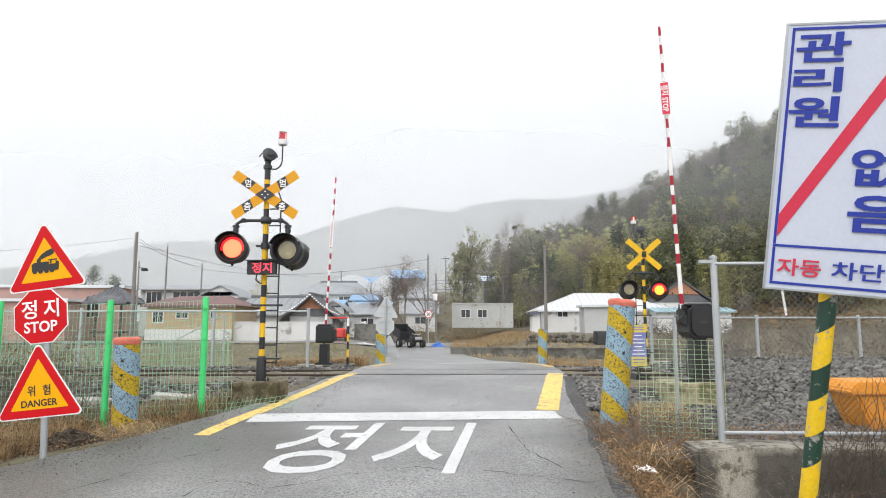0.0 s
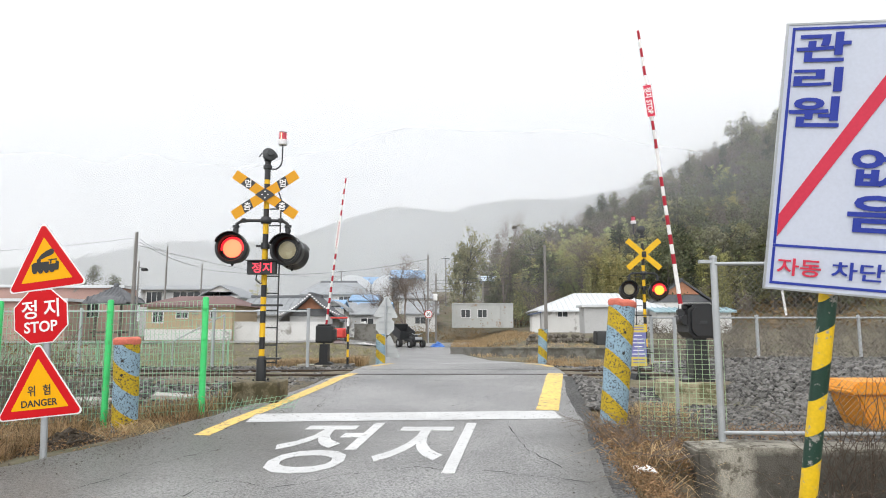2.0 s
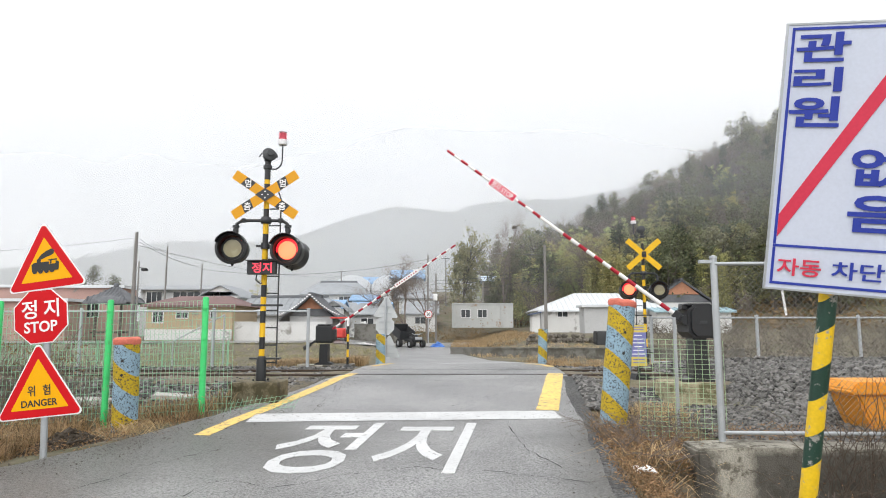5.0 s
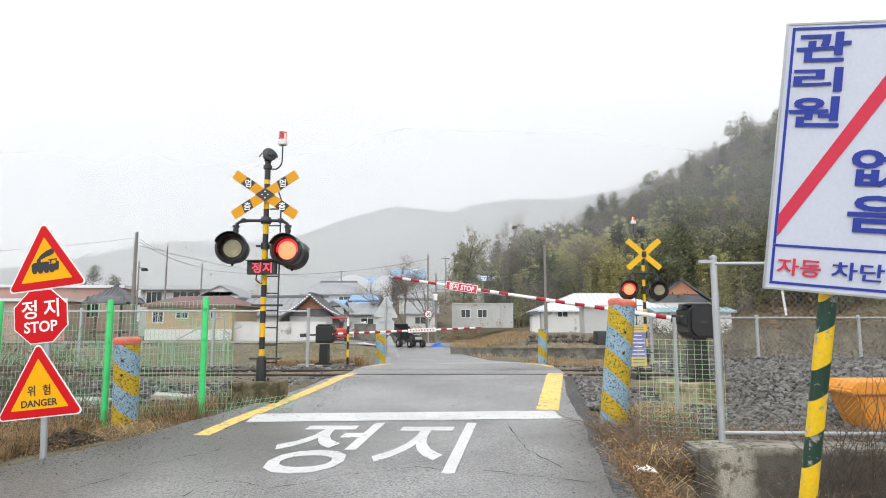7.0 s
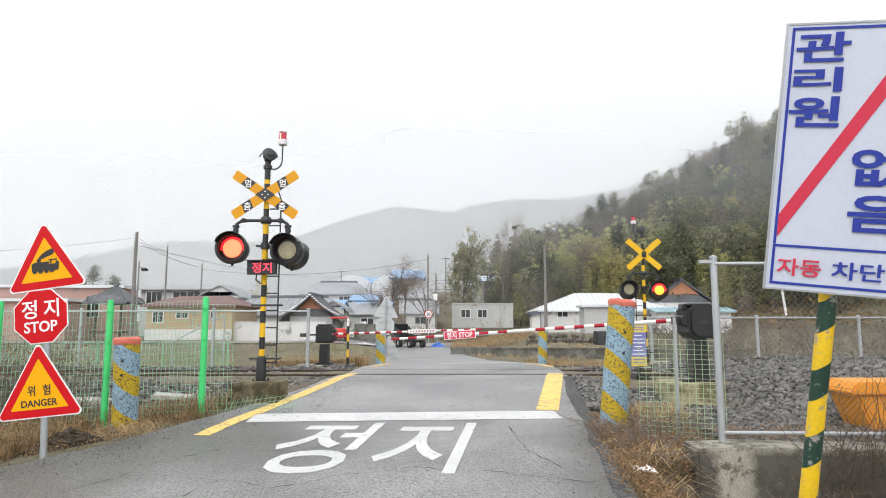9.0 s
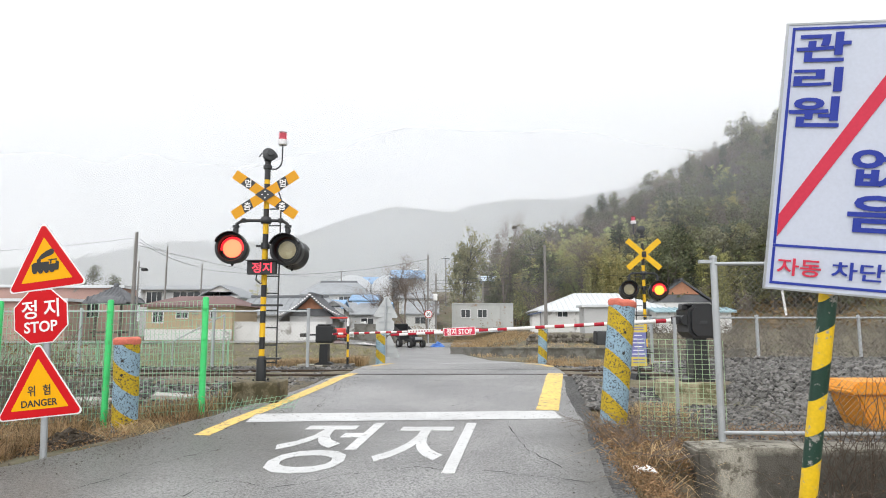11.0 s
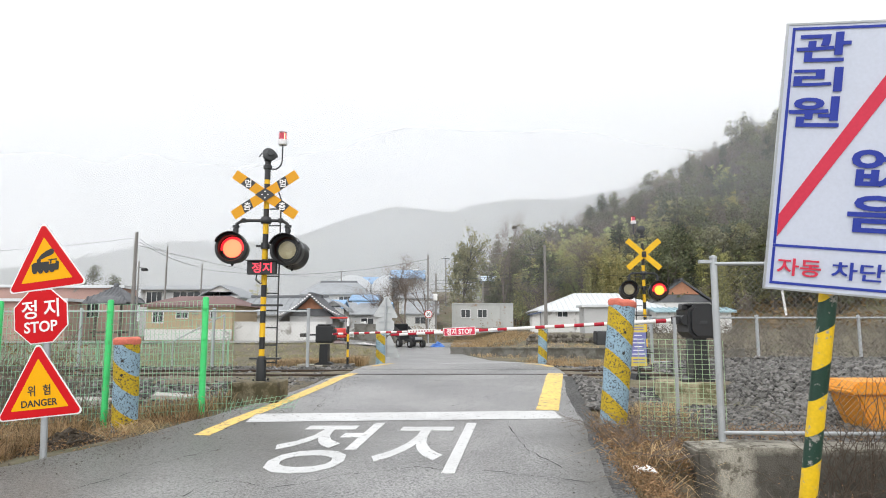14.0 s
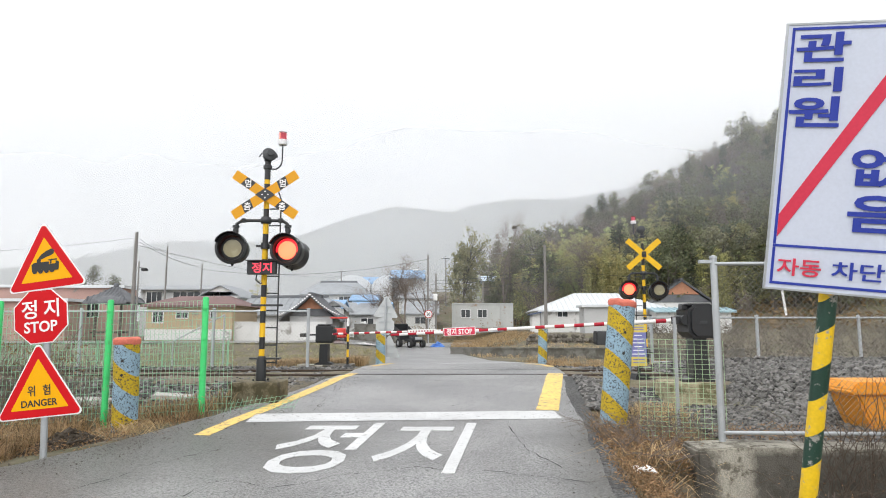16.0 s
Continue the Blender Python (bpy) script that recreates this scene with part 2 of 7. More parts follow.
EARTH = mat("earth", (0.155, 0.128, 0.09), 0.95, 0, 0.5, 0.35, 18, 0.8, (0.10, 0.095, 0.05), 0.6, 0.7)
CONCRETE = mat("concrete", (0.33, 0.31, 0.26), 0.9, 0, 0.4, 1.2, 50, 0.8, (0.075, 0.065, 0.05), 0.68, 1.9)
MOSSY = mat("mossy_concrete", (0.16, 0.135, 0.085), 0.95, 0, 0.45, 2.2, 40, 0.8, (0.06, 0.05, 0.025), 0.6, 3.5)
TAN_CONCRETE = mat("tan_concrete", (0.36, 0.32, 0.21), 0.95, 0, 0.4, 2.0, 40, 0.8, (0.13, 0.12, 0.06), 0.5, 3)
KERB = mat("grey_concrete", (0.17, 0.165, 0.15), 0.9, 0, 0.3, 0.8, 30, 0.5, (0.09, 0.085, 0.07), 0.5, 1.2)
# near black: the shade between loose ballast stones is put into this colour
BALLAST_GAPS = mat("ballast", (0.03, 0.027, 0.024), 0.9, 0, 0.45, 1.0, 22, 0.5)
RAIL = mat("rail_steel", (0.07, 0.05, 0.04), 0.5, 0.6, 0.3, 3, 40, 0.2)
SLEEPER = mat("sleeper_concrete", (0.42, 0.41, 0.385), 0.9, 0, 0.25, 2, 40, 0.4)
BLACK = mat("black_paint", (0.014, 0.015, 0.017), 0.42, 0, 0.3, 4, 60, 0.1)
DARK = mat("dark_iron", (0.035, 0.037, 0.04), 0.5, 0.2, 0.3, 4, 60, 0.1)
STEEL = mat("galvanised_steel", (0.42, 0.44, 0.46), 0.45, 0.55, 0.15, 5, 80, 0.05)
GREY_ALU = mat("grey_sign_back", (0.47, 0.49, 0.50), 0.5, 0.25, 0.12, 2, 50, 0.05)
YELLOW = mat("yellow_paint", (0.74, 0.44, 0.025), 0.45, 0, 0.12, 5, 60, 0.05)
AMBER = mat("amber_sheet", (0.66, 0.31, 0.02), 0.4, 0, 0.06, 5, 60, 0.0)
SIGN_YELLOW = mat("sign_yellow_sheet", (0.80, 0.385, 0.002), 0.4, 0, 0.04, 3, 60, 0.0)
SIGN_RED = mat("sign_red_sheet", (0.54, 0.006, 0.011), 0.4, 0, 0.05, 3, 60, 0.0)
SIGN_WHITE = mat("sign_white_sheet", (0.80, 0.80, 0.80), 0.4, 0, 0.05, 3, 60, 0.0)
BOARD_WHITE = mat("board_white", (0.56, 0.60, 0.71), 0.35, 0, 0.06, 1.5, 60, 0.02)
BOARD_BLUE = mat("board_blue", (0.035, 0.055, 0.33), 0.4, 0, 0.08, 3, 60, 0.0)
FADED_RED = mat("faded_red_print", (0.42, 0.16, 0.18), 0.5, 0, 0.2, 5, 60, 0.0)
PALE_YELLOW = mat("pale_yellow_sheet", (0.62, 0.50, 0.10), 0.5, 0, 0.12, 3, 60, 0.0)
FADED_BLUE = mat("faded_blue_sheet", (0.17, 0.18, 0.42), 0.5, 0, 0.12, 3, 60, 0.0)
BOARD_RED = mat("board_red", (0.60, 0.045, 0.085), 0.4, 0, 0.08, 3, 60, 0.0)
ARM_WHITE = mat("arm_white", (0.74, 0.73, 0.72), 0.45, 0, 0.1, 5, 60, 0.0)
ARM_RED = mat("arm_red", (0.36, 0.02, 0.035), 0.45, 0, 0.15, 5, 60, 0.0)
GREEN = mat("fence_green", (0.06, 0.52, 0.16), 0.45, 0, 0.15, 5, 60, 0.0, (0.22, 0.3, 0.18), 0.1, 12)
PALE_GREEN = mat("pale_green_wire", (0.36, 0.50, 0.30), 0.5, 0, 0.2, 5, 60, 0.0)
GREEN_WIRE = mat("fence_green_wire", (0.26, 0.50, 0.32), 0.5, 0, 0.15, 5, 60, 0.0)
WIRE = mat("chain_link_wire", (0.22, 0.21, 0.19), 0.6, 0.2, 0.2, 5, 60, 0.0)
ORANGE = mat("orange_plastic", (0.80, 0.30, 0.012), 0.5, 0, 0.15, 3, 50, 0.05, (0.25, 0.12, 0.02), 0.15, 9)
LENS_ON = glow("lit_red_lens", (1.0, 0.28, 0.12), 1.15)
LENS_ON_FAR = glow("lit_amber_lens", (1.0, 0.50, 0.05), 1.25)
LENS_OFF = mat("unlit_lens", (0.36, 0.32, 0.2), 0.25, 0, 0.15, 8, 60, 0.1)
# emissive red for the lens's thin ring and its light on the hood
HOOD_GLOW_RIM = glow("red_hood_glow_rim", (0.9, 0.02, 0.03), 1.3)
LED = glow("led_red", (1.0, 0.05, 0.09), 1.0)
BEACON_ON = glow("beacon_flash", (1.0, 0.62, 0.35), 3.5)
BEACON_RED = glass("beacon_red_cover", (1.0, 0.42, 0.46), 0.15)
BEACON_WHITE = mat("beacon_white", (0.7, 0.7, 0.72), 0.4)
TYRE = mat("tyre", (0.02, 0.02, 0.02), 0.85, 0, 0.3, 6, 60, 0.3)
BOLLARD = striped("bollard_paint", (0.50, 0.345, 0.012), (0.25, 0.375, 0.47), (0.80, 0.0, 1.0), 0.58, 0.45, 0.715, (0.04, 0.042, 0.042), 0.45, 40, 0.85, 1.0)
BOLLARD_TOP = mat("bollard_top", (0.60, 0.16, 0.11), 0.8, 0, 0.3, 6, 40, 0.8)
POST_STRIPE = striped("post_stripe", (0.74, 0.48, 0.01), (0.012, 0.045, 0.03), (-0.75, 0.0, 1.0), 0.36, 0.54, -0.28, (0.3, 0.29, 0.27), 0.32, 16, 0.5, 0.3)


for _m in (SIGN_YELLOW, SIGN_RED, AMBER, YELLOW, BOARD_RED, BOARD_BLUE, ARM_RED, GREEN):
    _m.node_tree.nodes["Principled BSDF"].inputs["Specular IOR Level"].default_value = 0.18


# ---- ground ----
def lerp_y(v, xs, ys):
    return float(np.interp(v, xs, ys))


def smooth(t):
    t = min(max(t, 0.0), 1.0)
    return t * t * (3 - 2 * t)


def road_z(y):
    return lerp_y(y, [5, 13, 16.5, 26, 40], [0, 0.5, 0.52, 0.15, 0.0])


def road_left(y):
    return lerp_y(y, [-8, 5.0, 6.2, 6.9, 7.9, 8.6, 9.4, 10.5, 12, 14.5, 17, 20, 24, 30, 40, 47, 49], [-9, -8, -5.6, -4.5, -3.95, -3.7, -3.35, -2.95, -2.55, -2.15, -2.05, -1.95, -2.2, -2.8, -4.6, -8, -12])


def road_right(y):
    return lerp_y(y, [-8, 5, 5.9, 9.4, 12.5, 14.5, 20, 22.5, 26, 32, 40, 50, 56], [1.2, 1.45, 1.62, 2.05, 2.5, 2.75, 3.05, 2.6, 1.9, 1.1, 0.5, 0.6, 1.0])


def hill_z(x, y):
    a = max(0.0, x - 4 - max(0, 78 - y) * 0.55)
    h = 0.535 * a * smooth((y - 58) / 55) * lerp_y(y, [105, 200], [1, 0.45])
    h = h if h < 20.5 else 20.5 + (h - 20.5) * 0.68
    return min(h, 55 + 0.1 * a) * (1 + 0.12 * math.sin(x * 0.11 + 1) * smooth((y - 70) / 60))


def ground_z(x, y):
    z = road_z(y)
    xl, xr = road_left(y), road_right(y)
    out = max(xl - x, x - xr, 0)
    bank = smooth(out / 1.5)
    if y < 12:
        z -= 0.12 * bank
    if x > xr and y < 12.5:
        ditch = smooth((x - xr - 0.15) / 1.25) * (1 - smooth((y - 7.0) / 0.35))
        z -= 0.85 * ditch
        if y >= 7.2:
            z += 0.10 * smooth((x - 2.6) / 0.8)
    if x < xl and y < 12.5:
        z -= 0.1 * smooth((xl - x - 0.5) / 2)
    if 15 < y < 40 and out > 0:
        z = z + (lerp_y(y, [15, 17.5, 21, 40], [0.5, 0.40, 0.12, 0.0]) - z) * bank
    z += hill_z(x, y)
    if 28 < y < 75 and x > 2:
        z += 0.9 * smooth((y - 30) / 20) * smooth((x - 2) / 5)
    if x < -3:
        z += 0.45 * smooth((y - 33) / 3.5) * smooth((-3 - x) / 5) * (1 - smooth((y - 70) / 30))
    z += 5.0 * smooth((y - 66) / 42) * smooth((x + 24) / 9) * (1 - smooth((x - 1) / 10)) * (1 - smooth((y - 120) / 60))
    if y > 62:
        z += 2.2 * smooth((y - 62) / 50)
    amp = 0.03 if out > 0.1 and y < 60 else 0.0
    return z + amp * noise.noise((x * 1.3, y * 1.3, 0))


def axis(spans):
    out = []
    for a, b, s in spans:
        k = max(1, round((b - a) / s))
        out += [a + (b - a) * i / k for i in range(k)]
    return out + [spans[-1][1]]


gx = axis([(-700, -100, 50), (-100, -30, 5), (-30, -9, 1.0), (-9, 7, 0.2), (7, 30, 1.0), (30, 100, 5), (100, 700, 50)])
gy = axis([(-60, -6, 6), (-6, 4, 0.5), (4, 13, 0.2), (13, 30, 0.5), (30, 60, 2), (60, 160, 4), (160, 700, 45)])
gv = [(x, y, ground_z(x, y) - 0.02) for y in gy for x in gx]
gf = [(j * len(gx) + i, j * len(gx) + i + 1, (j + 1) * len(gx) + i + 1, (j + 1) * len(gx) + i) for j in range(len(gy) - 1) for i in range(len(gx) - 1)]
structure(raw("ground", gv, gf, EARTH), "brown winter earth with dry grass and dead leaves", "ground")


# ---- road and its markings ----
def sheet(name, left, right, ys, lift, material, ragged=0.0, cols=14, parent=None):
    v, f = [], []
    for j, y in enumerate(ys):
        a, b = left(y), right(y)
        a -= ragged * (noise.noise((a, y * 1.7, 3)) + 0.5 * noise.noise((a, y * 7, 5)))
        b += ragged * (noise.noise((b, y * 1.7, 7)) + 0.5 * noise.noise((b, y * 7, 9)))
        for i in range(cols + 1):
            x = a + (b - a) * i / cols
            v.append((x, y, road_z(y) + lift))
    for j in range(len(ys) - 1):
        for i in range(cols):
            k = j * (cols + 1) + i
            f.append((k, k + 1, k + cols + 2, k + cols + 1))
    return raw(name, v, f, material, parent)


road_ys = axis([(-8, 4, 0.6), (4, 14, 0.12), (14, 30, 0.4), (30, 49, 1)])
structure(sheet("road", road_left, road_right, road_ys, 0.012, ASPHALT, 0.05), "cracked grey asphalt lane over a railway crossing", "road")
structure(sheet("road_edge_patch", lambda y: road_right(y) - lerp_y(y, [4, 9.0, 11, 13.6], [0.10, 0.06, 0.16, 0.1]), lambda y: road_right(y) + 0.13, axis([(4, 13.6, 0.06)]), 0.0145, ASPHALT_NEW, 0.04, 4), "darker asphalt patch along the road edge", "road")
far_road = structure(sheet("far_road", lambda x: 0, lambda x: 1, [0, 1], 0, ASPHALT), "grey asphalt lane along the village", "road")
fv, ff = [], []
fxs = axis([(-90, 2.5, 2.5)])
for x in fxs:
    for yy in (lerp_y(x, [-90, -30, -10, -6, 2.5], [37.5, 38, 38.5, 43, 49]), lerp_y(x, [-90, -30, -10, -6, 2.5], [43, 43.2, 44.5, 52, 56])):
        fv.append((x, yy, ground_z(x, yy) + 0.05))
ff = [(2 * i, 2 * i + 2, 2 * i + 3, 2 * i + 1) for i in range(len(fxs) - 1)]
far_road.data.clear_geometry()
far_road.data.from_pydata(fv, [], ff)


def on_road(bm, lift):
    for v in bm.verts:
        v.co.z += road_z(v.co.y) + lift


def strip_line(name, pts, width, material, label, lift=0.0175):
    v, f = [], []
    dense = []
    for (x0, y0), (x1, y1) in zip(pts[:-1], pts[1:]):
        k = max(2, int(math.hypot(x1 - x0, y1 - y0) / 0.15))
        dense += [(x0 + (x1 - x0) * i / k, y0 + (y1 - y0) * i / k) for i in range(k)]
    dense.append(pts[-1])
    for i, (x, y) in enumerate(dense):
        a, b = dense[max(i - 1, 0)], dense[min(i + 1, len(dense) - 1)]
        d = Vector((b[0] - a[0], b[1] - a[1])).normalized()
        for s in (-1, 1):
            e = s * (width / 2 + 0.012 * noise.noise((x * 5, y * 5, s)))
            px, py = x - d.y * e, y + d.x * e
            v.append((px, py, road_z(py) + lift))
    for i in range(len(dense) - 1):
        f.append((2 * i, 2 * i + 1, 2 * i + 3, 2 * i + 2))
    return structure(raw(name, v, f, material), label, "road marking")


strip_line("stop_line", [(-2.74, 9.24), (1.68, 9.48)], 0.56, ROAD_WHITE, "worn white stop line painted across the asphalt")
strip_line("yellow_line_1", [(-3.05, 8.2), (-2.93, 9.0), (-2.72, 9.9), (-2.47, 11.1), (-2.22, 12.4), (-1.99, 14.3)], 0.22, ROAD_YELLOW, "yellow edge line curving up to the rails")
strip_line("yellow_line_2", [(1.58, 9.8), (2.08, 12.2), (2.5, 14.3)], 0.34, ROAD_YELLOW, "faded broad yellow edge line beside the stop line")
strip_line("yellow_line_3", [(-1.85, 16.6), (-1.75, 18.5), (-1.6, 20)], 0.2, ROAD_YELLOW, "yellow edge line beyond the rails")
strip_line("yellow_line_4", [(2.75, 16.4), (2.85, 18.2), (2.6, 20)], 0.2, ROAD_YELLOW, "yellow edge line beyond the rails")
strip_line("stop_line_far", [(-0.05, 20.2), (2.5, 21.4)], 0.75, ROAD_WHITE, "white stop line for the opposite lane")

mark = letters("정지", 1.25, 0.006, Matrix(), 1.0, 0.012)
bmesh.ops.subdivide_edges(mark, edges=[e for e in mark.edges if e.calc_length() > 0.15], cuts=3)
xs, zs = [v.co.x for v in mark.verts], [v.co.z for v in mark.verts]
for v in mark.verts:
    u, w = (v.co.x - min(xs)) / (max(xs) - min(xs)), (v.co.z - min(zs)) / (max(zs) - min(zs))
    u += 0.025 if u > 0.5 else 0.0
    yy = 6.58 + 2.32 * w
    v.co = Vector((-2.14 + 2.2 * u + (yy - 6.58) * 0.15, yy, 0.0165 - v.co.y + road_z(yy)))
structure(part("road_lettering", mark, ROAD_WHITE), "white Korean stop lettering painted on the asphalt", "road marking")


# cracks in the asphalt
for crack in ([(-2.33, 5.91), (-2.25, 6.3), (-2.0, 6.37), (-1.65, 6.12), (-1.34, 6.25), (-1.08, 6.51), (-0.63, 6.67), (-0.31, 6.84)], [(-0.31, 6.84), (0.03, 6.72), (0.51, 6.67), (0.89, 6.51), (1.16, 6.42), (1.48, 6.25)],
              [(-1.96, 9.8), (-1.96, 10.8), (-1.37, 10.64), (-0.85, 10.8)], [(-0.87, 11.77), (0.06, 12.15), (1.22, 11.96), (2.1, 12.36)], [(0.14, 10.16), (0.94, 11.18), (1.81, 11.77)],
              [(-3.47, 6.08), (-3.23, 6.42), (-3.05, 7.01), (-2.5, 7.6)], [(-2.4, 12.3), (-1.2, 12.9), (0.4, 12.7), (1.6, 13.1)], [(0.9, 8.7), (0.95, 7.6), (1.3, 6.6)]):
    dense = []
    for (ax, ay), (bx, by) in zip(crack[:-1], crack[1:]):
        for k in range(8):
            t = k / 8
            dense.append((ax + (bx - ax) * t + 0.035 * noise.noise((ax * 3 + t * 9, ay, 1)), ay + (by - ay) * t + 0.05 * noise.noise((ax + t * 11, ay * 2, 4))))
    strip_line("road_crack", dense, 0.007, CRACK, "dark meandering crack in the asphalt", 0.0155)
for y, wide in ((14.0, 0.03), (14.2, 0.06), (15.44, 0.025), (15.64, 0.02)):
    strip_line("flangeway", [(-2.1, y), (2.75, y)], wide, CRACK, "dark groove along the rail through the road", 0.0165)


# ---- railway ----
def ballast_z(x, y):
    if x < 0:
        z = lerp_y(y, [9.8, 10.6, 12.6, 17.2, 19.0], [0.02, 0.12, 0.42, 0.44, 0.2])
    else:
        mound = smooth((x - 4.6) / 2.5)
        low = lerp_y(y, [7.6, 9.0, 12.4, 17.2, 19.0], [0.16, 0.18, 0.42, 0.44, 0.2])
        high = lerp_y(y, [7.6, 8.6, 10.5, 12.6, 14.2, 17.5, 19.5], [0.20, 0.26, 0.46, 0.80, 0.84, 0.6, 0.25])
        z = low + (high - low) * mound
    return z + 0.04 * noise.noise((x * 0.9, y * 0.9, 2))


def track():
    for name, x0, x1, y0, y1 in (("ballast_bed_west", -40, -2.0, 9.9, 18.9), ("ballast_bed_east", 3.4, 40, 7.66, 19.2), ("ballast_bed_gap", 2.75, 3.4, 9.7, 19.0)):
        xs = axis([(x0, x1, 0.5)])
        ys = axis([(y0, y1, 0.3)])
        v = [(x, y, ballast_z(x, y)) for y in ys for x in xs]
        k = len(xs)
        f = [(j * k + i, j * k + i + 1, (j + 1) * k + i + 1, (j + 1) * k + i) for j in range(len(ys) - 1) for i in range(k - 1)]
        structure(raw(name, v, f, BALLAST_GAPS), "near-black stone bed under the track, coloured as shade between stones", "ballast")
    rng = random.Random(4)
    v, f = [], []
    for x0, x1, y0, y1, count in ((-9.5, -2.2, 10.2, 13.6, 5200), (-14, -2.2, 13, 18.6, 4200), (3.45, 9, 7.72, 9.3, 4200), (2.75, 3.6, 9.7, 13.5, 1900), (2.15, 2.9, 9.9, 13.6, 1500), (3.45, 10, 9.2, 13.5, 10500), (2.9, 14, 13.2, 18.6, 6500)):
        for _ in range(count):
            x, y = rng.uniform(x0, x1), rng.uniform(y0, y1)
            if 13.3 < y < 16.3 and rng.random() < 0.5 or x < road_right(y) + 0.1 and x > 0:
                continue
            r = rng.uniform(0.026, 0.07)
            z = max(ballast_z(x, y), ground_z(x, y) if 0 < x < 2.9 else -9) + r * 0.5
            rot = Euler((rng.uniform(0, 6), rng.uniform(0, 6), rng.uniform(0, 6))).to_matrix()
            k = len(v)
            for d in ((1, 0, 0), (-1, 0, 0), (0, 1, 0), (0, -1, 0), (0, 0, 1), (0, 0, -1)):
                q = rot @ (Vector(d) * r * rng.uniform(0.7, 1.3))
                v.append((x + q.x, y + q.y, z + q.z * 0.75))
            f += [(k + a, k + b, k + c) for a in (0, 1) for b in (2, 3) for c in (4, 5)]
    stuff(raw("ballast_stones", v, f, STONE), "loose grey crushed ballast stones along the track", "ballast")
    # rails: foot, web and head
    prof = [(-0.065, 0), (0.065, 0), (0.065, 0.012), (0.012, 0.03), (0.012, 0.10), (0.034, 0.112), (0.034, 0.145), (-0.034, 0.145), (-0.034, 0.112), (-0.012, 0.10), (-0.012, 0.03), (-0.065, 0.012)]
    for y in (14.1, 15.535):
        bm = B()
        add_prism(bm, prof, -60, 60, Matrix.Translation((0, y, 0.379)) @ pose(0, 0, 0, 0, 0, 90))
        structure(part("rail", bm, RAIL), "dark rusty steel railway rail on ballast", "rail")
    bm = B()
    add_box(bm, (0, 0, 0), (0.26, 2.4, 0.2), bevel=0.02)
    first = structure(part("sleeper", bm, SLEEPER), "grey concrete railway sleeper", "sleeper")
    first["group"] = "sleepers under the rails"
    first.location = (-2.6, 14.82, 0.33)
    for k in range(1, 32):
        for x in (-2.6 - 0.62 * k, 2.6 + 0.62 * k):
            c = first.copy()
            scene.collection.objects.link(c)
            c.location = (x, 14.82, 0.33)


STONE = mat("crushed_stone", (0.10, 0.097, 0.093), 0.9, 0, 0.3, 1.0, 30, 0.2)
_n, _l = STONE.node_tree.nodes, STONE.node_tree.links
_geo, _rr, _mm = _n.new("ShaderNodeNewGeometry"), _n.new("ShaderNodeMapRange"), _n.new("ShaderNodeMath")
_rr.inputs["To Min"].default_value, _rr.inputs["To Max"].default_value = 0.25, 2.2
_l.new(_geo.outputs["Random Per Island"], _rr.inputs["Value"])
_mix = next(q for q in _n if q.type == "MIX")
_mm.operation = "MULTIPLY"
_l.new(_mix.inputs["B"].links[0].from_socket, _mm.inputs[0])
_l.new(_rr.outputs[0], _mm.inputs[1])
_l.new(_mm.outputs[0], _mix.inputs["B"])
track()


# ---- striped bollards ----
def bollard(m, height, radius, label, seed, shift=0.0, capped=True):
    ob = thing("bollard", m, label, "bollard", "painted bollards at the crossing")
    bm = B()
    rings, n = 22, 28
    prof = [(0.6, 0)] + [(1.0, height * k / rings) for k in range(rings + 1)] + [(0.9, height + 0.005), (0.01, height + 0.01)]
    add_lathe(bm, [(radius * r, z) for r, z in prof], n)
    for v in bm.verts:
        q = noise.noise(Vector((v.co.x * 6, v.co.y * 6, v.co.z * 5 + seed * 7)))
        q2 = noise.noise(Vector((v.co.x * 22, v.co.y * 22, v.co.z * 22 + seed)))
        v.co.x *= 1 + 0.05 * q + 0.025 * q2
        v.co.y *= 1 + 0.05 * q + 0.025 * q2
    bmesh.ops.translate(bm, verts=bm.verts, vec=(0, 0, -shift))
    shaft = part("shaft", bm, BOLLARD, ob, smooth=True)
    shaft.location.z = shift
    if not capped:
        return ob
    for t in (0.66, 0.80):
        hole = B()
        add_cyl(hole, (0.02, -radius * 1.03, height * t), (0.02, -radius * 0.8, height * t), 0.019, n=10)
        part("drilled_hole", hole, CRACK, ob)
    bm = B()
    add_lathe(bm, [(radius * 1.02, height - 0.05), (radius * 1.08, height - 0.01), (radius * 1.06, height + 0.02), (radius * 0.9, height + 0.045), (0.005, height + 0.05)], n)
    for v in bm.verts:
        v.co.z += 0.02 * noise.noise(Vector((v.co.x * 11, v.co.y * 11, seed)))
    part("cap", bm, BOLLARD_TOP, ob, "faded salmon red painted top", smooth=True)
    return ob


bollard(pose(-4.36, 8.9, 0.02, 0, -1.5, 0), 1.36, 0.166, "chipped light blue and yellow striped concrete bollard by the green fence", 1)
bollard(pose(2.29, 8.9, -0.12, 0, 6.3, 0), 2.035, 0.182, "tall leaning chipped blue and yellow concrete bollard by the road", 2, 0.252)
bollard(pose(-2.0, 20.5, 0.22, 0, 0, 0), 1.08, 0.15, "blue and yellow striped concrete bollard beyond the rails", 3, 0.1, False)
bollard(pose(3.17, 20.5, 0.22, 0, 2, 0), 1.24, 0.145, "leaning blue and yellow striped bollard beyond the rails", 4, 0.2, False)


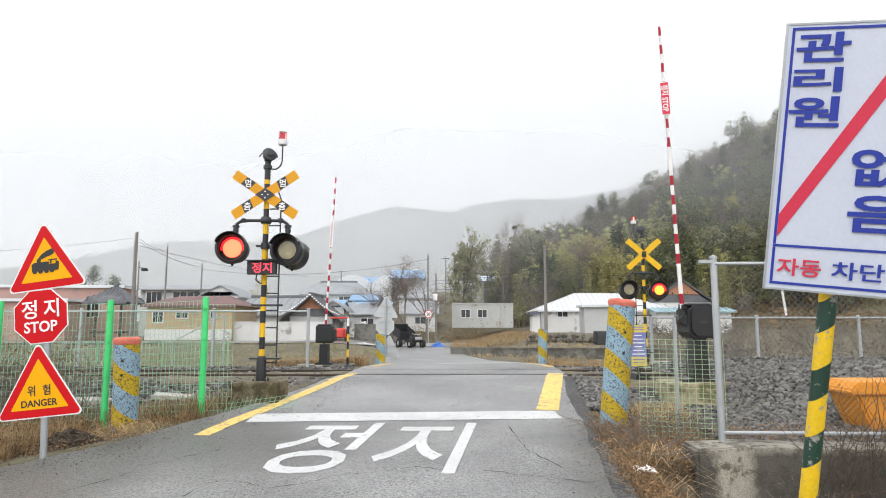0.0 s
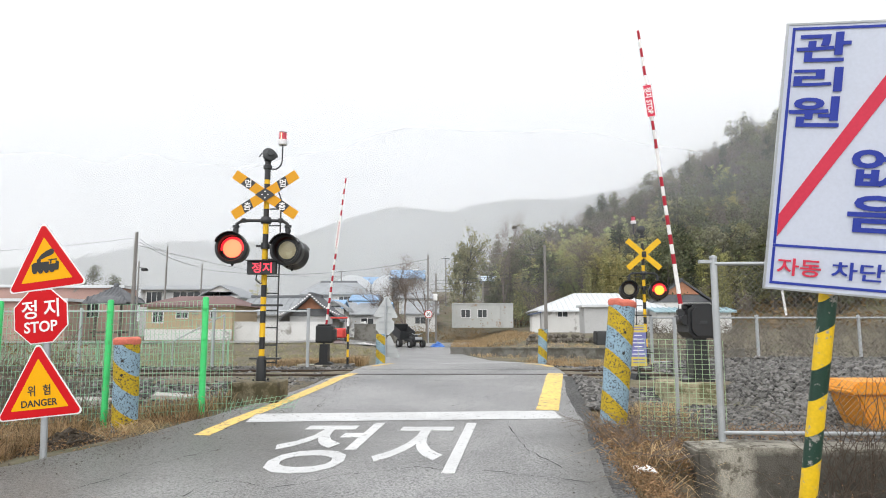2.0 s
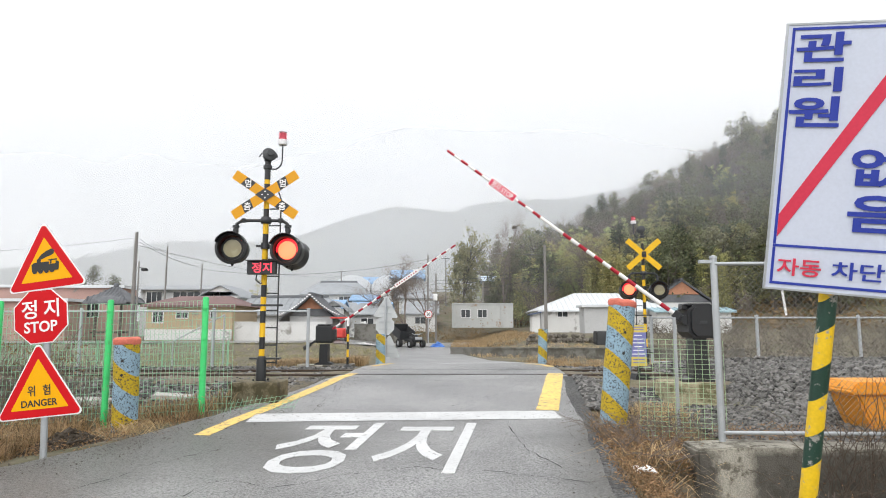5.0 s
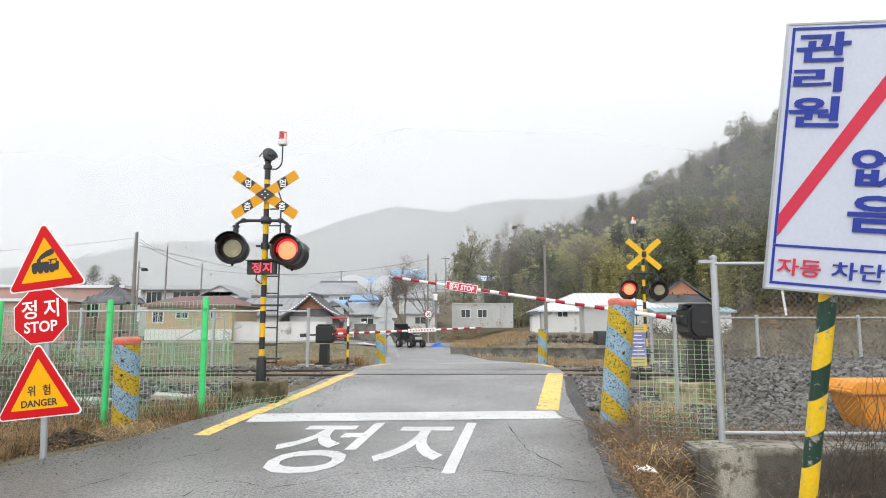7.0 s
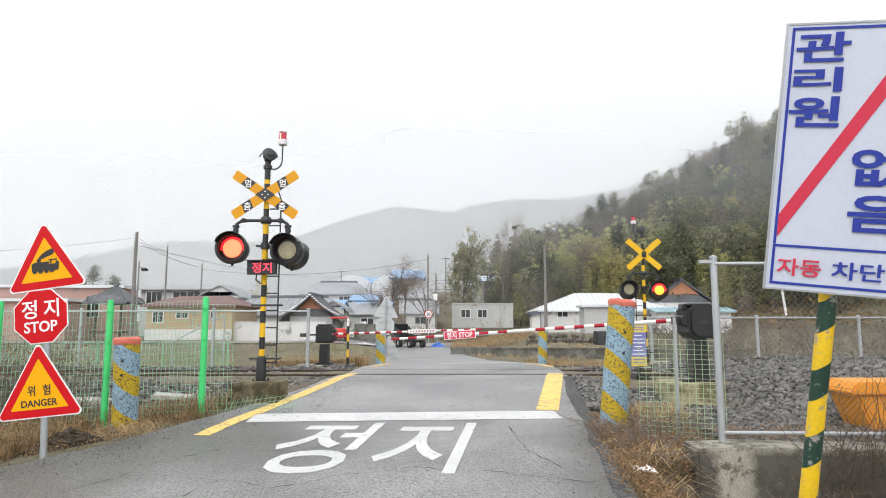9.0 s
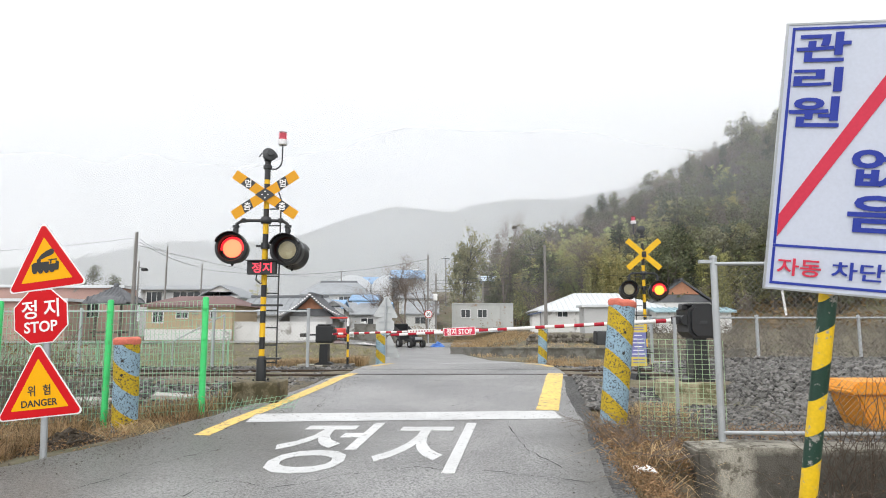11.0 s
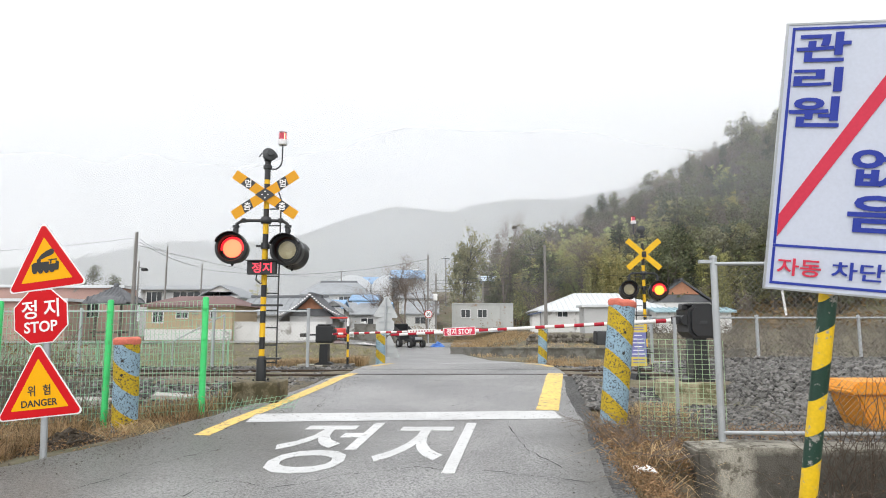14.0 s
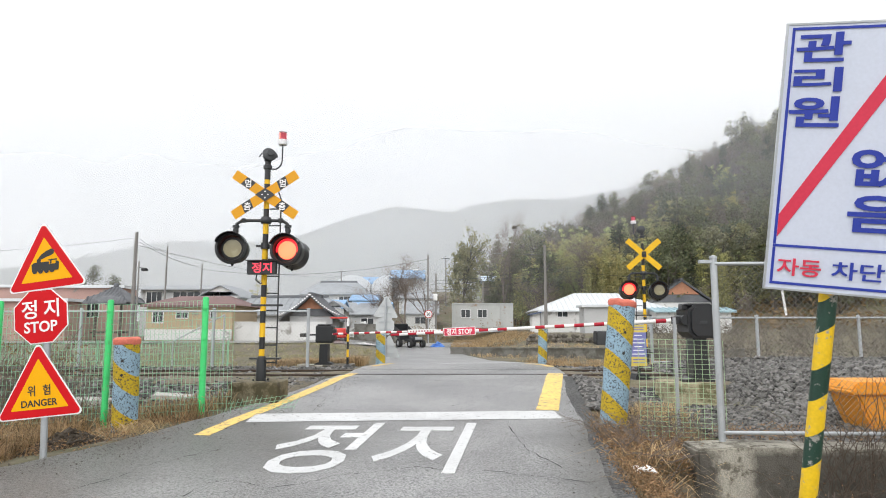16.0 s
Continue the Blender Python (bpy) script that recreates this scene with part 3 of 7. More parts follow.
# ---- stack of warning signs ----
def tri(side):
    h = side * math.sqrt(3) / 2
    return [(-side / 2, -h / 3), (side / 2, -h / 3), (0, 2 * h / 3)]


def plate(parent, name, poly, depth, y, material, label=""):
    bm = B()
    add_prism(bm, poly, y - depth, y)
    return part(name, bm, material, parent, label)


def triangle_sign(post, x, z, side, tilt):
    m = pose(x, -0.05, z, 0, tilt, 0)
    outer = rounded(tri(side), 0.042)
    back = plate(post, "triangle_plate", outer, 0.006, 0, SIGN_WHITE, "red-bordered yellow triangular warning plate")
    back.matrix_basis = m
    plate(back, "border", rounded(inset(tri(side), 0.014), 0.034), 0.004, -0.006, SIGN_RED)
    plate(back, "field", rounded(inset(tri(side), 0.098), 0.006), 0.003, -0.010, SIGN_YELLOW)
    return back


def octagon(w):
    r = w / 2 / math.cos(math.pi / 8)
    return [(r * math.cos(math.pi / 8 + k * math.pi / 4), r * math.sin(math.pi / 8 + k * math.pi / 4)) for k in range(8)]


def locomotive(parent):
    """A steam engine in outline, with its smoke trailing off."""
    bm = B()
    y0, y1 = -0.017, -0.013
    for poly in (
        [(-0.154, 0.004), (-0.126, 0.022), (-0.064, 0.022), (0.041, 0.019), (0.043, -0.011), (0.119, -0.012), (0.122, 0.023), (0.157, 0.005), (0.15, -0.075), (0.14, -0.087), (-0.154, -0.077)],
        [(-0.093, 0.02), (-0.091, 0.049), (-0.065, 0.076), (-0.033, 0.112), (0.025, 0.144), (0.086, 0.164), (0.112, 0.145), (0.107, 0.11), (0.075, 0.088), (0.024, 0.077), (-0.009, 0.064), (-0.046, 0.051), (-0.051, 0.016)],
        [(0.04, 0.03), (0.042, 0.043), (0.136, 0.043), (0.136, 0.028)],
        [(0.053, -0.007), (0.059, 0.036), (0.077, 0.036), (0.07, -0.01)],
    ):
        add_prism(bm, poly, y0, y1)
        y0 -= 0.0003
    for cx, cz in [(-0.122, -0.077), (-0.058, -0.081), (0.011, -0.082), (0.073, -0.082)]:
        r = 0.027
        add_prism(bm, [(cx + r * math.cos(a * math.pi / 8), cz + r * math.sin(a * math.pi / 8)) for a in range(16)], y0 - 0.001, y1)
    o = part("locomotive_symbol", bm, BLACK, parent, "black steam locomotive symbol")
    o.location = (-0.005, 0, 0.03)


def warning_signs():
    ob = thing("warning_sign", pose(-4.43, 7.25, 0.02, 0, -1.0, 0), "grey post with two yellow triangles and a red stop octagon", "road sign")
    bm = B()
    add_cyl(bm, (0, 0, -0.2), (-0.06, 0, 2.5), 0.036)
    post = part("post", bm, STEEL, ob, "galvanised grey steel post")
    for z in (0.85, 1.7, 2.3):
        bm = B()
        add_box(bm, (-0.02, -0.03, z), (0.12, 0.03, 0.03))
        part("bracket", bm, STEEL, ob)
    t1 = triangle_sign(ob, -0.06, 2.245, 0.92, -7)
    locomotive(t1)
    t2 = triangle_sign(ob, -0.055, 0.835, 0.98, -5)
    for ch, x in (("위", -0.085), ("험", 0.085)):
        part("letter", letters(ch, 0.125, 0.004, pose(x, -0.014, 0.02), 0.85, 0.002), BLACK, t2, "black Korean letter")
    part("lettering", letters("DANGER", 0.105, 0.004, pose(0, -0.014, -0.118), 0.95, 0.002), BLACK, t2, "black capital lettering")
    oc = plate(ob, "octagon_plate", rounded(octagon(0.61), 0.012, 2), 0.006, -0.045, SIGN_WHITE, "red octagonal stop plate")
    oc.matrix_basis = pose(-0.09, 0, 1.675, 0, -5, 0)
    plate(oc, "field", rounded(octagon(0.585), 0.012, 2), 0.004, -0.051, SIGN_RED)
    for ch, x in (("정", -0.125), ("지", 0.125)):
        part("letter", letters(ch, 0.225, 0.004, pose(x, -0.059, 0.085), 0.98, 0.003), SIGN_WHITE, oc, "white Korean letter")
    part("lettering", letters("STOP", 0.17, 0.004, pose(0, -0.059, -0.115), 0.92, 0.003), SIGN_WHITE, oc, "white capital lettering")


warning_signs()


# ---- crossing signals ----
LENSES, BEACONS = [], []
BAND_FOOT = 2.065
HOOD = mat("glossy_black_hood", (0.02, 0.02, 0.022), 0.22, 0, 0.2, 4, 60, 0.02)


def lamp_head(parent, x, y, z, lit, phase, yaw=0.0, moving=True):
    """A round hooded lamp that faces -y. Its lens turns over to show its lit or its dark face."""
    head = B()
    m = pose(0, 0, 0, 90)
    add_lathe(head, [(0.212, 0.13), (0.222, 0.145), (0.262, 0.135), (0.272, 0.11), (0.268, 0.04), (0.25, -0.06), (0.235, -0.20), (0.12, -0.25), (0.0, -0.26)], 36, m)
    add_lathe(head, [(0.212, 0.13), (0.211, -0.05), (0.208, -0.19), (0.0, -0.195)], 36, m)
    h = part("lamp_head", head, BLACK, parent, "black round hooded warning lamp", smooth=True)
    h.matrix_basis = pose(x, y, z, 0, 0, yaw)
    bm = B()
    for k in range(9):
        a0, a1 = radians(20 + k * 15.5), radians(20 + (k + 1) * 15.5)
        for r0, r1 in ((0.258, 0.268),):
            p = [(r0 * math.cos(a0), r0 * math.sin(a0)), (r1 * math.cos(a0), r1 * math.sin(a0)), (r1 * math.cos(a1), r1 * math.sin(a1)), (r0 * math.cos(a1), r0 * math.sin(a1))]
            add_prism(bm, p, -0.24, -0.11)
    part("hood", bm, HOOD, h)
    bm = B()
    add_cyl(bm, (0, 0, -0.262), (0, 0, -0.30), 0.03, 0.012)
    part("drain_spout", bm, BLACK, h)
    if not moving:
        return h
    lens = B()
    edge = 0.138 if lit is LENS_ON_FAR else 0.155
    add_lathe(lens, [(0.0, 0.022), (0.09, 0.018), (edge, 0.008)], 32, m, 0)
    add_lathe(lens, [(edge, 0.008), (edge + 0.008, 0.006)], 32, m, 1)
    # upper half glows red in place of lens light caught by the hood
    first = len(lens.faces)
    add_lathe(lens, [(edge + 0.008, 0.006), (0.2, 0.0)], 32, m, 1)
    lens.faces.ensure_lookup_table()
    for fc in lens.faces[first:]:
        fc.material_index = 1 if fc.calc_center_median().z > -0.03 else 3
    add_lathe(lens, [(0.0, -0.022), (0.09, -0.018), (0.152, -0.008)], 32, m, 2)
    add_lathe(lens, [(0.152, -0.008), (0.2, -0.001)], 32, m, 3)
    ln = part("lens", lens, [lit, HOOD_GLOW_RIM, LENS_OFF, BLACK], h, "round glass lens, lit red on and off")
    ln.location = (0, -0.02, 0)
    LENSES.append((ln, phase))
    return h


def beacon(parent, x, y, z, period, start):
    bm = B()
    add_lathe(bm, [(0.0, 0), (0.075, 0), (0.08, 0.02), (0.078, 0.09), (0.0, 0.09)], 20, pose(x, y, z))
    b = part("beacon", bm, BEACON_WHITE, parent, "small rotating beacon with a red cover", smooth=True)
    bm = B()
    add_lathe(bm, [(0.072, 0.091), (0.072, 0.20), (0.066, 0.225), (0.0, 0.232)], 20, pose(x, y, z))
    part("cover", bm, BEACON_RED, b, smooth=True)
    bm = B()
    n = 18
    for k in range(n):
        a0, a1 = 2 * math.pi * k / n, 2 * math.pi * (k + 1) / n
        lit = 0 if abs((a0 + a1) / 2 - math.pi * 1.5) < radians(18) else 1
        f = bm.faces.new([bm.verts.new(p) for p in ((0.052 * math.cos(a0), 0.052 * math.sin(a0), 0.095), (0.052 * math.cos(a1), 0.052 * math.sin(a1), 0.095), (0.052 * math.cos(a1), 0.052 * math.sin(a1), 0.205), (0.052 * math.cos(a0), 0.052 * math.sin(a0), 0.205))])
        f.material_index = lit
    core = part("reflector", bm, [BEACON_ON, BEACON_CORE], b)
    core.location = (x, y, z)
    BEACONS.append((core, period, start, (x, y, z)))


BEACON_CORE = mat("beacon_core", (0.55, 0.20, 0.25), 0.5)


def crossing_signal(base, top, buck_z, lamps, side, label, lit, phases, buck_angle, lettered, led_z, beacon_times, yaw=0.0, face=0.0, neck=0.0):
    """base: x, y, z of the pole's foot. lamps: x offset and height of the two. side: where ladder and beacon stand."""
    ob = thing("crossing_signal", pose(*base, 0, 0, yaw), label, "crossing signal", "railway crossing signals")
    H = top - base[2]
    rel = lambda z: z - base[2]
    bm = B()
    edges, z = [], BAND_FOOT - 0.435 * 9
    while z < top:
        edges += [(z, 1), (z + 0.2, 0)]
        z += 0.435
    for (z0, mi), (z1, _) in zip(edges[:-1], edges[1:]):
        z0, z1 = max(rel(z0), 0.42), min(rel(z1), H - neck)
        if z1 > z0 + 0.005:
            add_lathe(bm, [(0.047, z0), (0.047, z1)], 18, None, mi)
    if neck:
        add_lathe(bm, [(0.05, H - neck), (0.05, H)], 18, None, 1)
    bmesh.ops.remove_doubles(bm, verts=bm.verts, dist=0.0005)
    part("pole", bm, [YELLOW, BLACK], ob, "yellow and black banded pole")
    bm = B()
    add_lathe(bm, [(0.0, 0.0), (0.15, 0.0), (0.15, 0.03), (0.085, 0.035), (0.08, 0.40), (0.062, 0.44), (0.0, 0.44)], 20)
    for a in range(4):
        add_cyl(bm, (0.135 * math.cos(a * 1.57 + 0.78), 0.135 * math.sin(a * 1.57 + 0.78), 0.03), (0.135 * math.cos(a * 1.57 + 0.78), 0.135 * math.sin(a * 1.57 + 0.78), 0.07), 0.018, n=6)
    part("base_socket", bm, BLACK, ob, smooth=True)
    # ladder
    lx = 0.235 * side
    bm = B()
    add_tube(bm, [(lx, 0.05, 0.30), (lx, 0.05, rel(buck_z) - 0.05), (lx - 0.06 * side, 0.05, rel(buck_z) + 0.12), (0, 0.03, rel(buck_z) + 0.2)], 0.013, 6)
    part("ladder_rail", bm, DARK, ob)
    z = 0.33
    while z < rel(buck_z) - 0.1:
        bm = B()
        add_cyl(bm, (0.04 * side, 0.05, z), (lx, 0.05, z), 0.012, n=6)
        part("rung", bm, DARK, ob)
        z += 0.29
    for z in (rel(led_z) - 0.62, 0.40):
        bm = B()
        add_box(bm, (0.06 * side, 0.02, z), (0.50, 0.14, 0.03))
        part("step", bm, DARK, ob)
    # cross arm that carries the lamps
    az = rel(max(l[1] for l in lamps)) + 0.49
    x0, x1 = sorted(l[0] for l in lamps)
    bm = B()
    add_tube(bm, [(x0 + 0.02, 0, az - 0.20), (x0 + 0.03, 0, az - 0.06), (x0 + 0.12, 0, az), (x1 - 0.12, 0, az), (x1 - 0.03, 0, az - 0.06), (x1 - 0.02, 0, az - 0.20)], 0.026, 10)
    add_lathe(bm, [(0.0, az - 0.06), (0.08, az - 0.055), (0.10, az - 0.02), (0.10, az + 0.02), (0.075, az + 0.06), (0.0, az + 0.065)], 16)
    for x in (x0 + 0.02, x1 - 0.02):
        add_lathe(bm, [(0.0, -0.045), (0.045, -0.04), (0.05, 0.0), (0.045, 0.04), (0.0, 0.045)], 12, pose(x, 0, az - 0.17))
        add_lathe(bm, [(0.0, -0.02), (0.06, -0.018), (0.06, 0.018), (0.0, 0.02)], 12, pose(x, 0, az - 0.10))
        add_cyl(bm, (x + (0.13 if x < 0 else -0.13), 0, az - 0.035), (x + (0.13 if x < 0 else -0.13), 0, az + 0.035), 0.038, n=10)
        add_cyl(bm, (x, 0, az - 0.2), (x, 0, az - 0.27), 0.035, n=10)
    part("cross_arm", bm, DARK, ob, smooth=True)
    bm = B()
    add_box(bm, (0, 0, rel(lamps[0][1]) + 0.05), (0.30, 0.05, 0.035))
    add_lathe(bm, [(0.0, -0.05), (0.075, -0.05), (0.075, 0.05), (0.0, 0.05)], 14, pose(0, 0, rel(lamps[0][1]) + 0.05))
    part("clamp", bm, DARK, ob)
    for (x, zl), mt, ph in zip(lamps, lit, phases):
        lamp_head(ob, x, -0.06, rel(zl), mt, ph, face + (4 if x < 0 else -4))
    lamp_head(ob, lamps[1][0] - 0.02 - 0.006 * face, 0.36, rel(lamps[1][1]) - 0.02, None, 0, 176 + face, False)
    if not lettered:
        lamp_head(ob, lamps[0][0] - 0.006 * face, 0.36, rel(lamps[0][1]) - 0.02, None, 0, 184 + face, False)
    # crossbuck
    buck = B()
    add_box(buck, (0, -0.075, rel(buck_z)), (0.14, 0.03, 0.16))
    bk = part("crossbuck", buck, DARK, ob, "crossed amber warning boards")
    for s in (1, -1):
        m = pose(0, -0.1 - 0.008 * (s < 0), rel(buck_z), 0, s * buck_angle, 0)
        bm = B()
        add_box(bm, (0, 0, 0), (1.29, 0.006, 0.168), bevel=0.003)
        a = part("board", bm, AMBER if lettered else YELLOW, bk)
        a.matrix_basis = m
        if lettered:
            for d in (-0.355, 0.355):
                bm = B()
                w, hh = 0.10, 0.0825
                add_prism(bm, [(d - w, -hh), (d + w - 0.03, -hh), (d + w, hh), (d - w + 0.03, hh)], -0.0075, -0.0035)
                part("dark_patch", bm, CHAR, a)
                up = (d < 0) == (s > 0)
                bm = letters("멈" if up else "춤", 0.145, 0.004, pose(d, -0.010, 0, 0, -s * buck_angle, 0), 0.95, 0.002)
                part("lettering", bm, SIGN_WHITE, a, "white Korean lettering")
    if not lettered:
        bm = B()
        add_box(bm, (0, -0.13, rel(buck_z)), (0.13, 0.03, 0.17), bevel=0.01)
        add_cyl(bm, (-0.03, -0.15, rel(buck_z)), (0.03, -0.15, rel(buck_z)), 0.03, n=10)
        part("hub", bm, DARK, bk)
    if lettered:
        bm = B()
        add_prism(bm, [(-0.17, 0), (0, -0.115), (0.17, 0), (0, 0.115)], -0.118, -0.113, pose(0, 0, rel(buck_z)))
        d = part("centre_patch", bm, CHAR, bk)
        for x, zz in ((0, 0.055), (0, -0.055), (0.05, 0), (-0.05, 0)):
            bm = B()
            add_cyl(bm, (x, -0.126, rel(buck_z) + zz), (x, -0.116, rel(buck_z) + zz), 0.012, n=8)
            part("bolt", bm, SIGN_WHITE, bk)
        # lit word box
        bm = B()
        add_box(bm, (0, -0.13, rel(led_z)), (0.48, 0.12, 0.22), bevel=0.008)
        add_box(bm, (0, -0.17, rel(led_z) + 0.118), (0.50, 0.2, 0.012))
        lb = part("word_box", bm, BLACK, ob, "black box with red lit Korean word")
        part("lit_word", letters("정지", 0.185, 0.006, pose(0.01, -0.194, rel(led_z)), 1.05, 0.003), LED, lb, "red lit Korean stop word")
        bm = B()
        add_tube(bm, [(-0.1, -0.1, rel(led_z) - 0.11), (-0.11, -0.1, rel(led_z) - 0.2), (-0.04, -0.06, rel(led_z) - 0.26), (0, 0, rel(led_z) - 0.22)], 0.012, 6)
        part("cable", bm, BLACK, ob)
    # bell on the top and beacon on its bent stalk
    bm = B()
    add_lathe(bm, [(0.0, H), (0.075, H), (0.075, H + 0.06), (0.05, H + 0.07), (0.05, H + 0.13), (0.07, H + 0.15), (0.0, H + 0.16)], 16)
    add_lathe(bm, [(0.0, -0.10), (0.05, -0.09), (0.095, -0.05), (0.112, 0.0), (0.112, 0.03), (0.124, 0.032), (0.124, 0.048), (0.105, 0.06), (0.06, 0.085), (0.055, 0.10), (0.0, 0.105)], 24, pose(0.02 * side, -0.02, H + 0.235, 70, 0, 30 * side))
    add_box(bm, (0.13 * side, 0, H + 0.235), (0.06, 0.06, 0.06), bevel=0.01)
    add_cyl(bm, (-0.09 * side, -0.06, H + 0.27), (-0.14 * side, -0.06, H + 0.20), 0.012, n=6)
    part("bell", bm, DARK, ob, "dark grey alarm bell", smooth=True)
    bm = B()
    bx = 0.245 * side
    add_tube(bm, [(0, 0, H + 0.0), (bx * 0.6, 0, H + 0.0), (bx * 0.9, 0, H + 0.06), (bx, 0, H + 0.16), (bx, 0, H + 0.44)], 0.013, 8)
    part("beacon_stalk", bm, DARK, ob)
    beacon(ob, bx, 0, H + 0.43, *beacon_times)
    return ob


CHAR = mat("charcoal_sheet", (0.03, 0.033, 0.038), 0.5, 0, 0.1, 4, 60, 0)
crossing_signal((-3.03, 10.7, 0.64), 4.27, 3.80, [(-0.53, 2.88), (0.40, 2.85)], 1, "black and yellow railway crossing signal with red lamps", (LENS_ON, LENS_ON), (0, 1), 34, True, 2.545, (0.54, 0.42), neck=0.19)
crossing_signal((6.0, 18.9, 0.38), 4.20, 3.69, [(-0.46, 2.64), (0.44, 2.62)], -1, "railway crossing signal with plain yellow crossed boards", (LENS_ON, LENS_ON_FAR), (1, 0), 41, False, 2.5, (0.5438, 0.0), 0.0, -15.0)


# ---- barriers ----
def arm_parts(parent, length, back_plate, plain=()):
    """plain: bands, counted from the tip, whose red is missing."""
    arm = B()
    count = round((length - 0.1) / 0.17)
    step = (length - 0.1) / count
    for k in range(count):
        x, x1 = 0.1 + step * k, 0.1 + step * (k + 1)
        r0, r1 = 0.036 - 0.013 * x / length, 0.036 - 0.013 * x1 / length
        add_lathe(arm, ([(0, x)] if k == 0 else []) + [(r0, x), (r1, x1)] + ([(0, x1)] if k == count - 1 else []), 12, pose(0, 0, 0, 0, -90, 0), (count - k) % 2 if count - 1 - k not in plain else 0)
    bmesh.ops.remove_doubles(arm, verts=arm.verts, dist=0.0005)
    a = part("arm", arm, [ARM_WHITE, ARM_RED], parent, "red and white banded swinging barrier arm", smooth=False)
    bm = B()
    add_cyl(bm, (0, 0.06, 0), (0, -0.07, 0), 0.08, n=16)
    add_box(bm, (-0.08, 0, 0), (0.22, 0.10, 0.13), bevel=0.01)
    part("hub", bm, BLACK, a)
    bm = B()
    if back_plate:
        add_box(bm, (0.35, 0, 0), (0.6, 0.05, 0.05))
        add_box(bm, (0.68, 0, 0), (0.26, 0.10, 0.11), bevel=0.015)
        part("counterweight", bm, BLACK, a, "black counterweight")
        bm = B()
        add_box(bm, (-3.06, 0.032, 0), (0.84, 0.004, 0.11), bevel=0.001)
        p = part("stop_plate", bm, ARM_WHITE, a, "small white plate with faded red marks")
        bm = B()
        for j in range(9):
            add_box(bm, (-3.40 + j * 0.085, 0.037, 0), (0.045, 0.004, 0.045))
        part("faded_mark", bm, FADED_RED, p)
    else:
        add_box(bm, (-3.86, -0.045, 0), (0.60, 0.004, 0.15), bevel=0.001)
        p = part("stop_plate", bm, SIGN_WHITE, a, "red plate with white stop lettering")
        bm = B()
        add_box(bm, (-3.86, -0.050, 0), (0.575, 0.004, 0.13), bevel=0.001)
        part("field", bm, BOARD_RED, p)
        part("lettering", letters("정지 STOP", 0.125, 0.003, pose(-3.86, -0.0545, 0), 0.86, 0.003), SIGN_WHITE, p, "white stop lettering")
        bm = B()
        add_box(bm, (-3.3, -0.03, -0.03), (0.5, 0.012, 0.012))
        part("stay_wire", bm, STEEL, a)
    return a


near_barrier = thing("barrier", pose(4.255, 10.75, 0.62), "black barrier machine on concrete with a banded arm", "barrier", "railway crossing barriers")
bm = B()
prof = [(p[0] * 0.84, p[1]) for p in [(-0.31, -0.17), (-0.20, -0.27), (0.22, -0.27), (0.31, -0.18), (0.31, 0.17), (0.20, 0.27), (-0.20, 0.27), (-0.31, 0.20)]]
add_prism(bm, prof, -0.22, 0.30, pose(0.06, 0, 1.03))
body = part("machine_box", bm, BLACK, near_barrier, "black cast machine box")
bm = B()
add_prism(bm, rounded([(p[0] * 0.86, p[1] * 0.86) for p in prof], 0.05, 3), -0.27, -0.221, pose(0.07, 0, 1.03))
part("cover_panel", bm, BLACK, body)
bm = B()
add_box(bm, (0.03, -0.275, 1.02), (0.12, 0.008, 0.05), bevel=0.002)
part("maker_plate", bm, DARK, body)
bm = B()
add_box(bm, (-0.2, -0.02, 1.27), (0.10, 0.2, 0.10), bevel=0.02)
add_box(bm, (0.0, 0.0, 1.315), (0.42, 0.36, 0.04), bevel=0.015)
add_cyl(bm, (-0.22, -0.2, 1.06), (-0.22, 0.2, 1.06), 0.085, n=18)
part("gear_cover", bm, BLACK, body)
bm = B()
add_prism(bm, [(-0.25, 0.02), (0.22, 0.02), (0.22, 0.07), (0.13, 0.12), (0.11, 0.76), (-0.11, 0.76), (-0.13, 0.12), (-0.25, 0.07)], -0.16, 0.16)
part("pedestal", bm, BLACK, near_barrier)
near_arm = arm_parts(near_barrier, 5.2, False, (14, 26))

far_barrier = thing("barrier", pose(-3.56, 19.25, 0.40), "black barrier machine beyond the rails with a banded arm", "barrier", "railway crossing barriers")
bm = B()
add_prism(bm, [(-0.28, 0), (0.28, 0), (0.24, 0.06), (0.13, 0.10), (0.12, 0.62), (-0.12, 0.62), (-0.13, 0.10), (-0.24, 0.06)], -0.18, 0.18)
part("pedestal", bm, BLACK, far_barrier)
bm = B()
add_box(bm, (0, 0.05, 0.92), (0.52, 0.42, 0.52), bevel=0.05)
add_box(bm, (0.0, 0.0, 1.19), (0.40, 0.36, 0.05), bevel=0.015)
add_box(bm, (0.29, 0.0, 0.9), (0.10, 0.3, 0.34), bevel=0.02)
part("machine_box", bm, BLACK, far_barrier)
far_arm = arm_parts(far_barrier, 4.8, True)


# ---- plinths ----
def block(name, c, s, material, label, category, bevel=0.03, seed=0):
    bm = B()
    add_box(bm, (0, 0, 0), s, bevel=bevel)
    bmesh.ops.subdivide_edges(bm, edges=[e for e in bm.edges if e.calc_length() > 0.2], cuts=4, use_grid_fill=True)
    for v in bm.verts:
        v.co += Vector((0, 0, 0.02)) * noise.noise(v.co * 5 + Vector((seed, 0, 0))) + v.co.normalized() * 0.02 * noise.noise(v.co * 9)
    ob = part(name, bm, material)
    ob.location = c
    return tagged(ob, label, category)


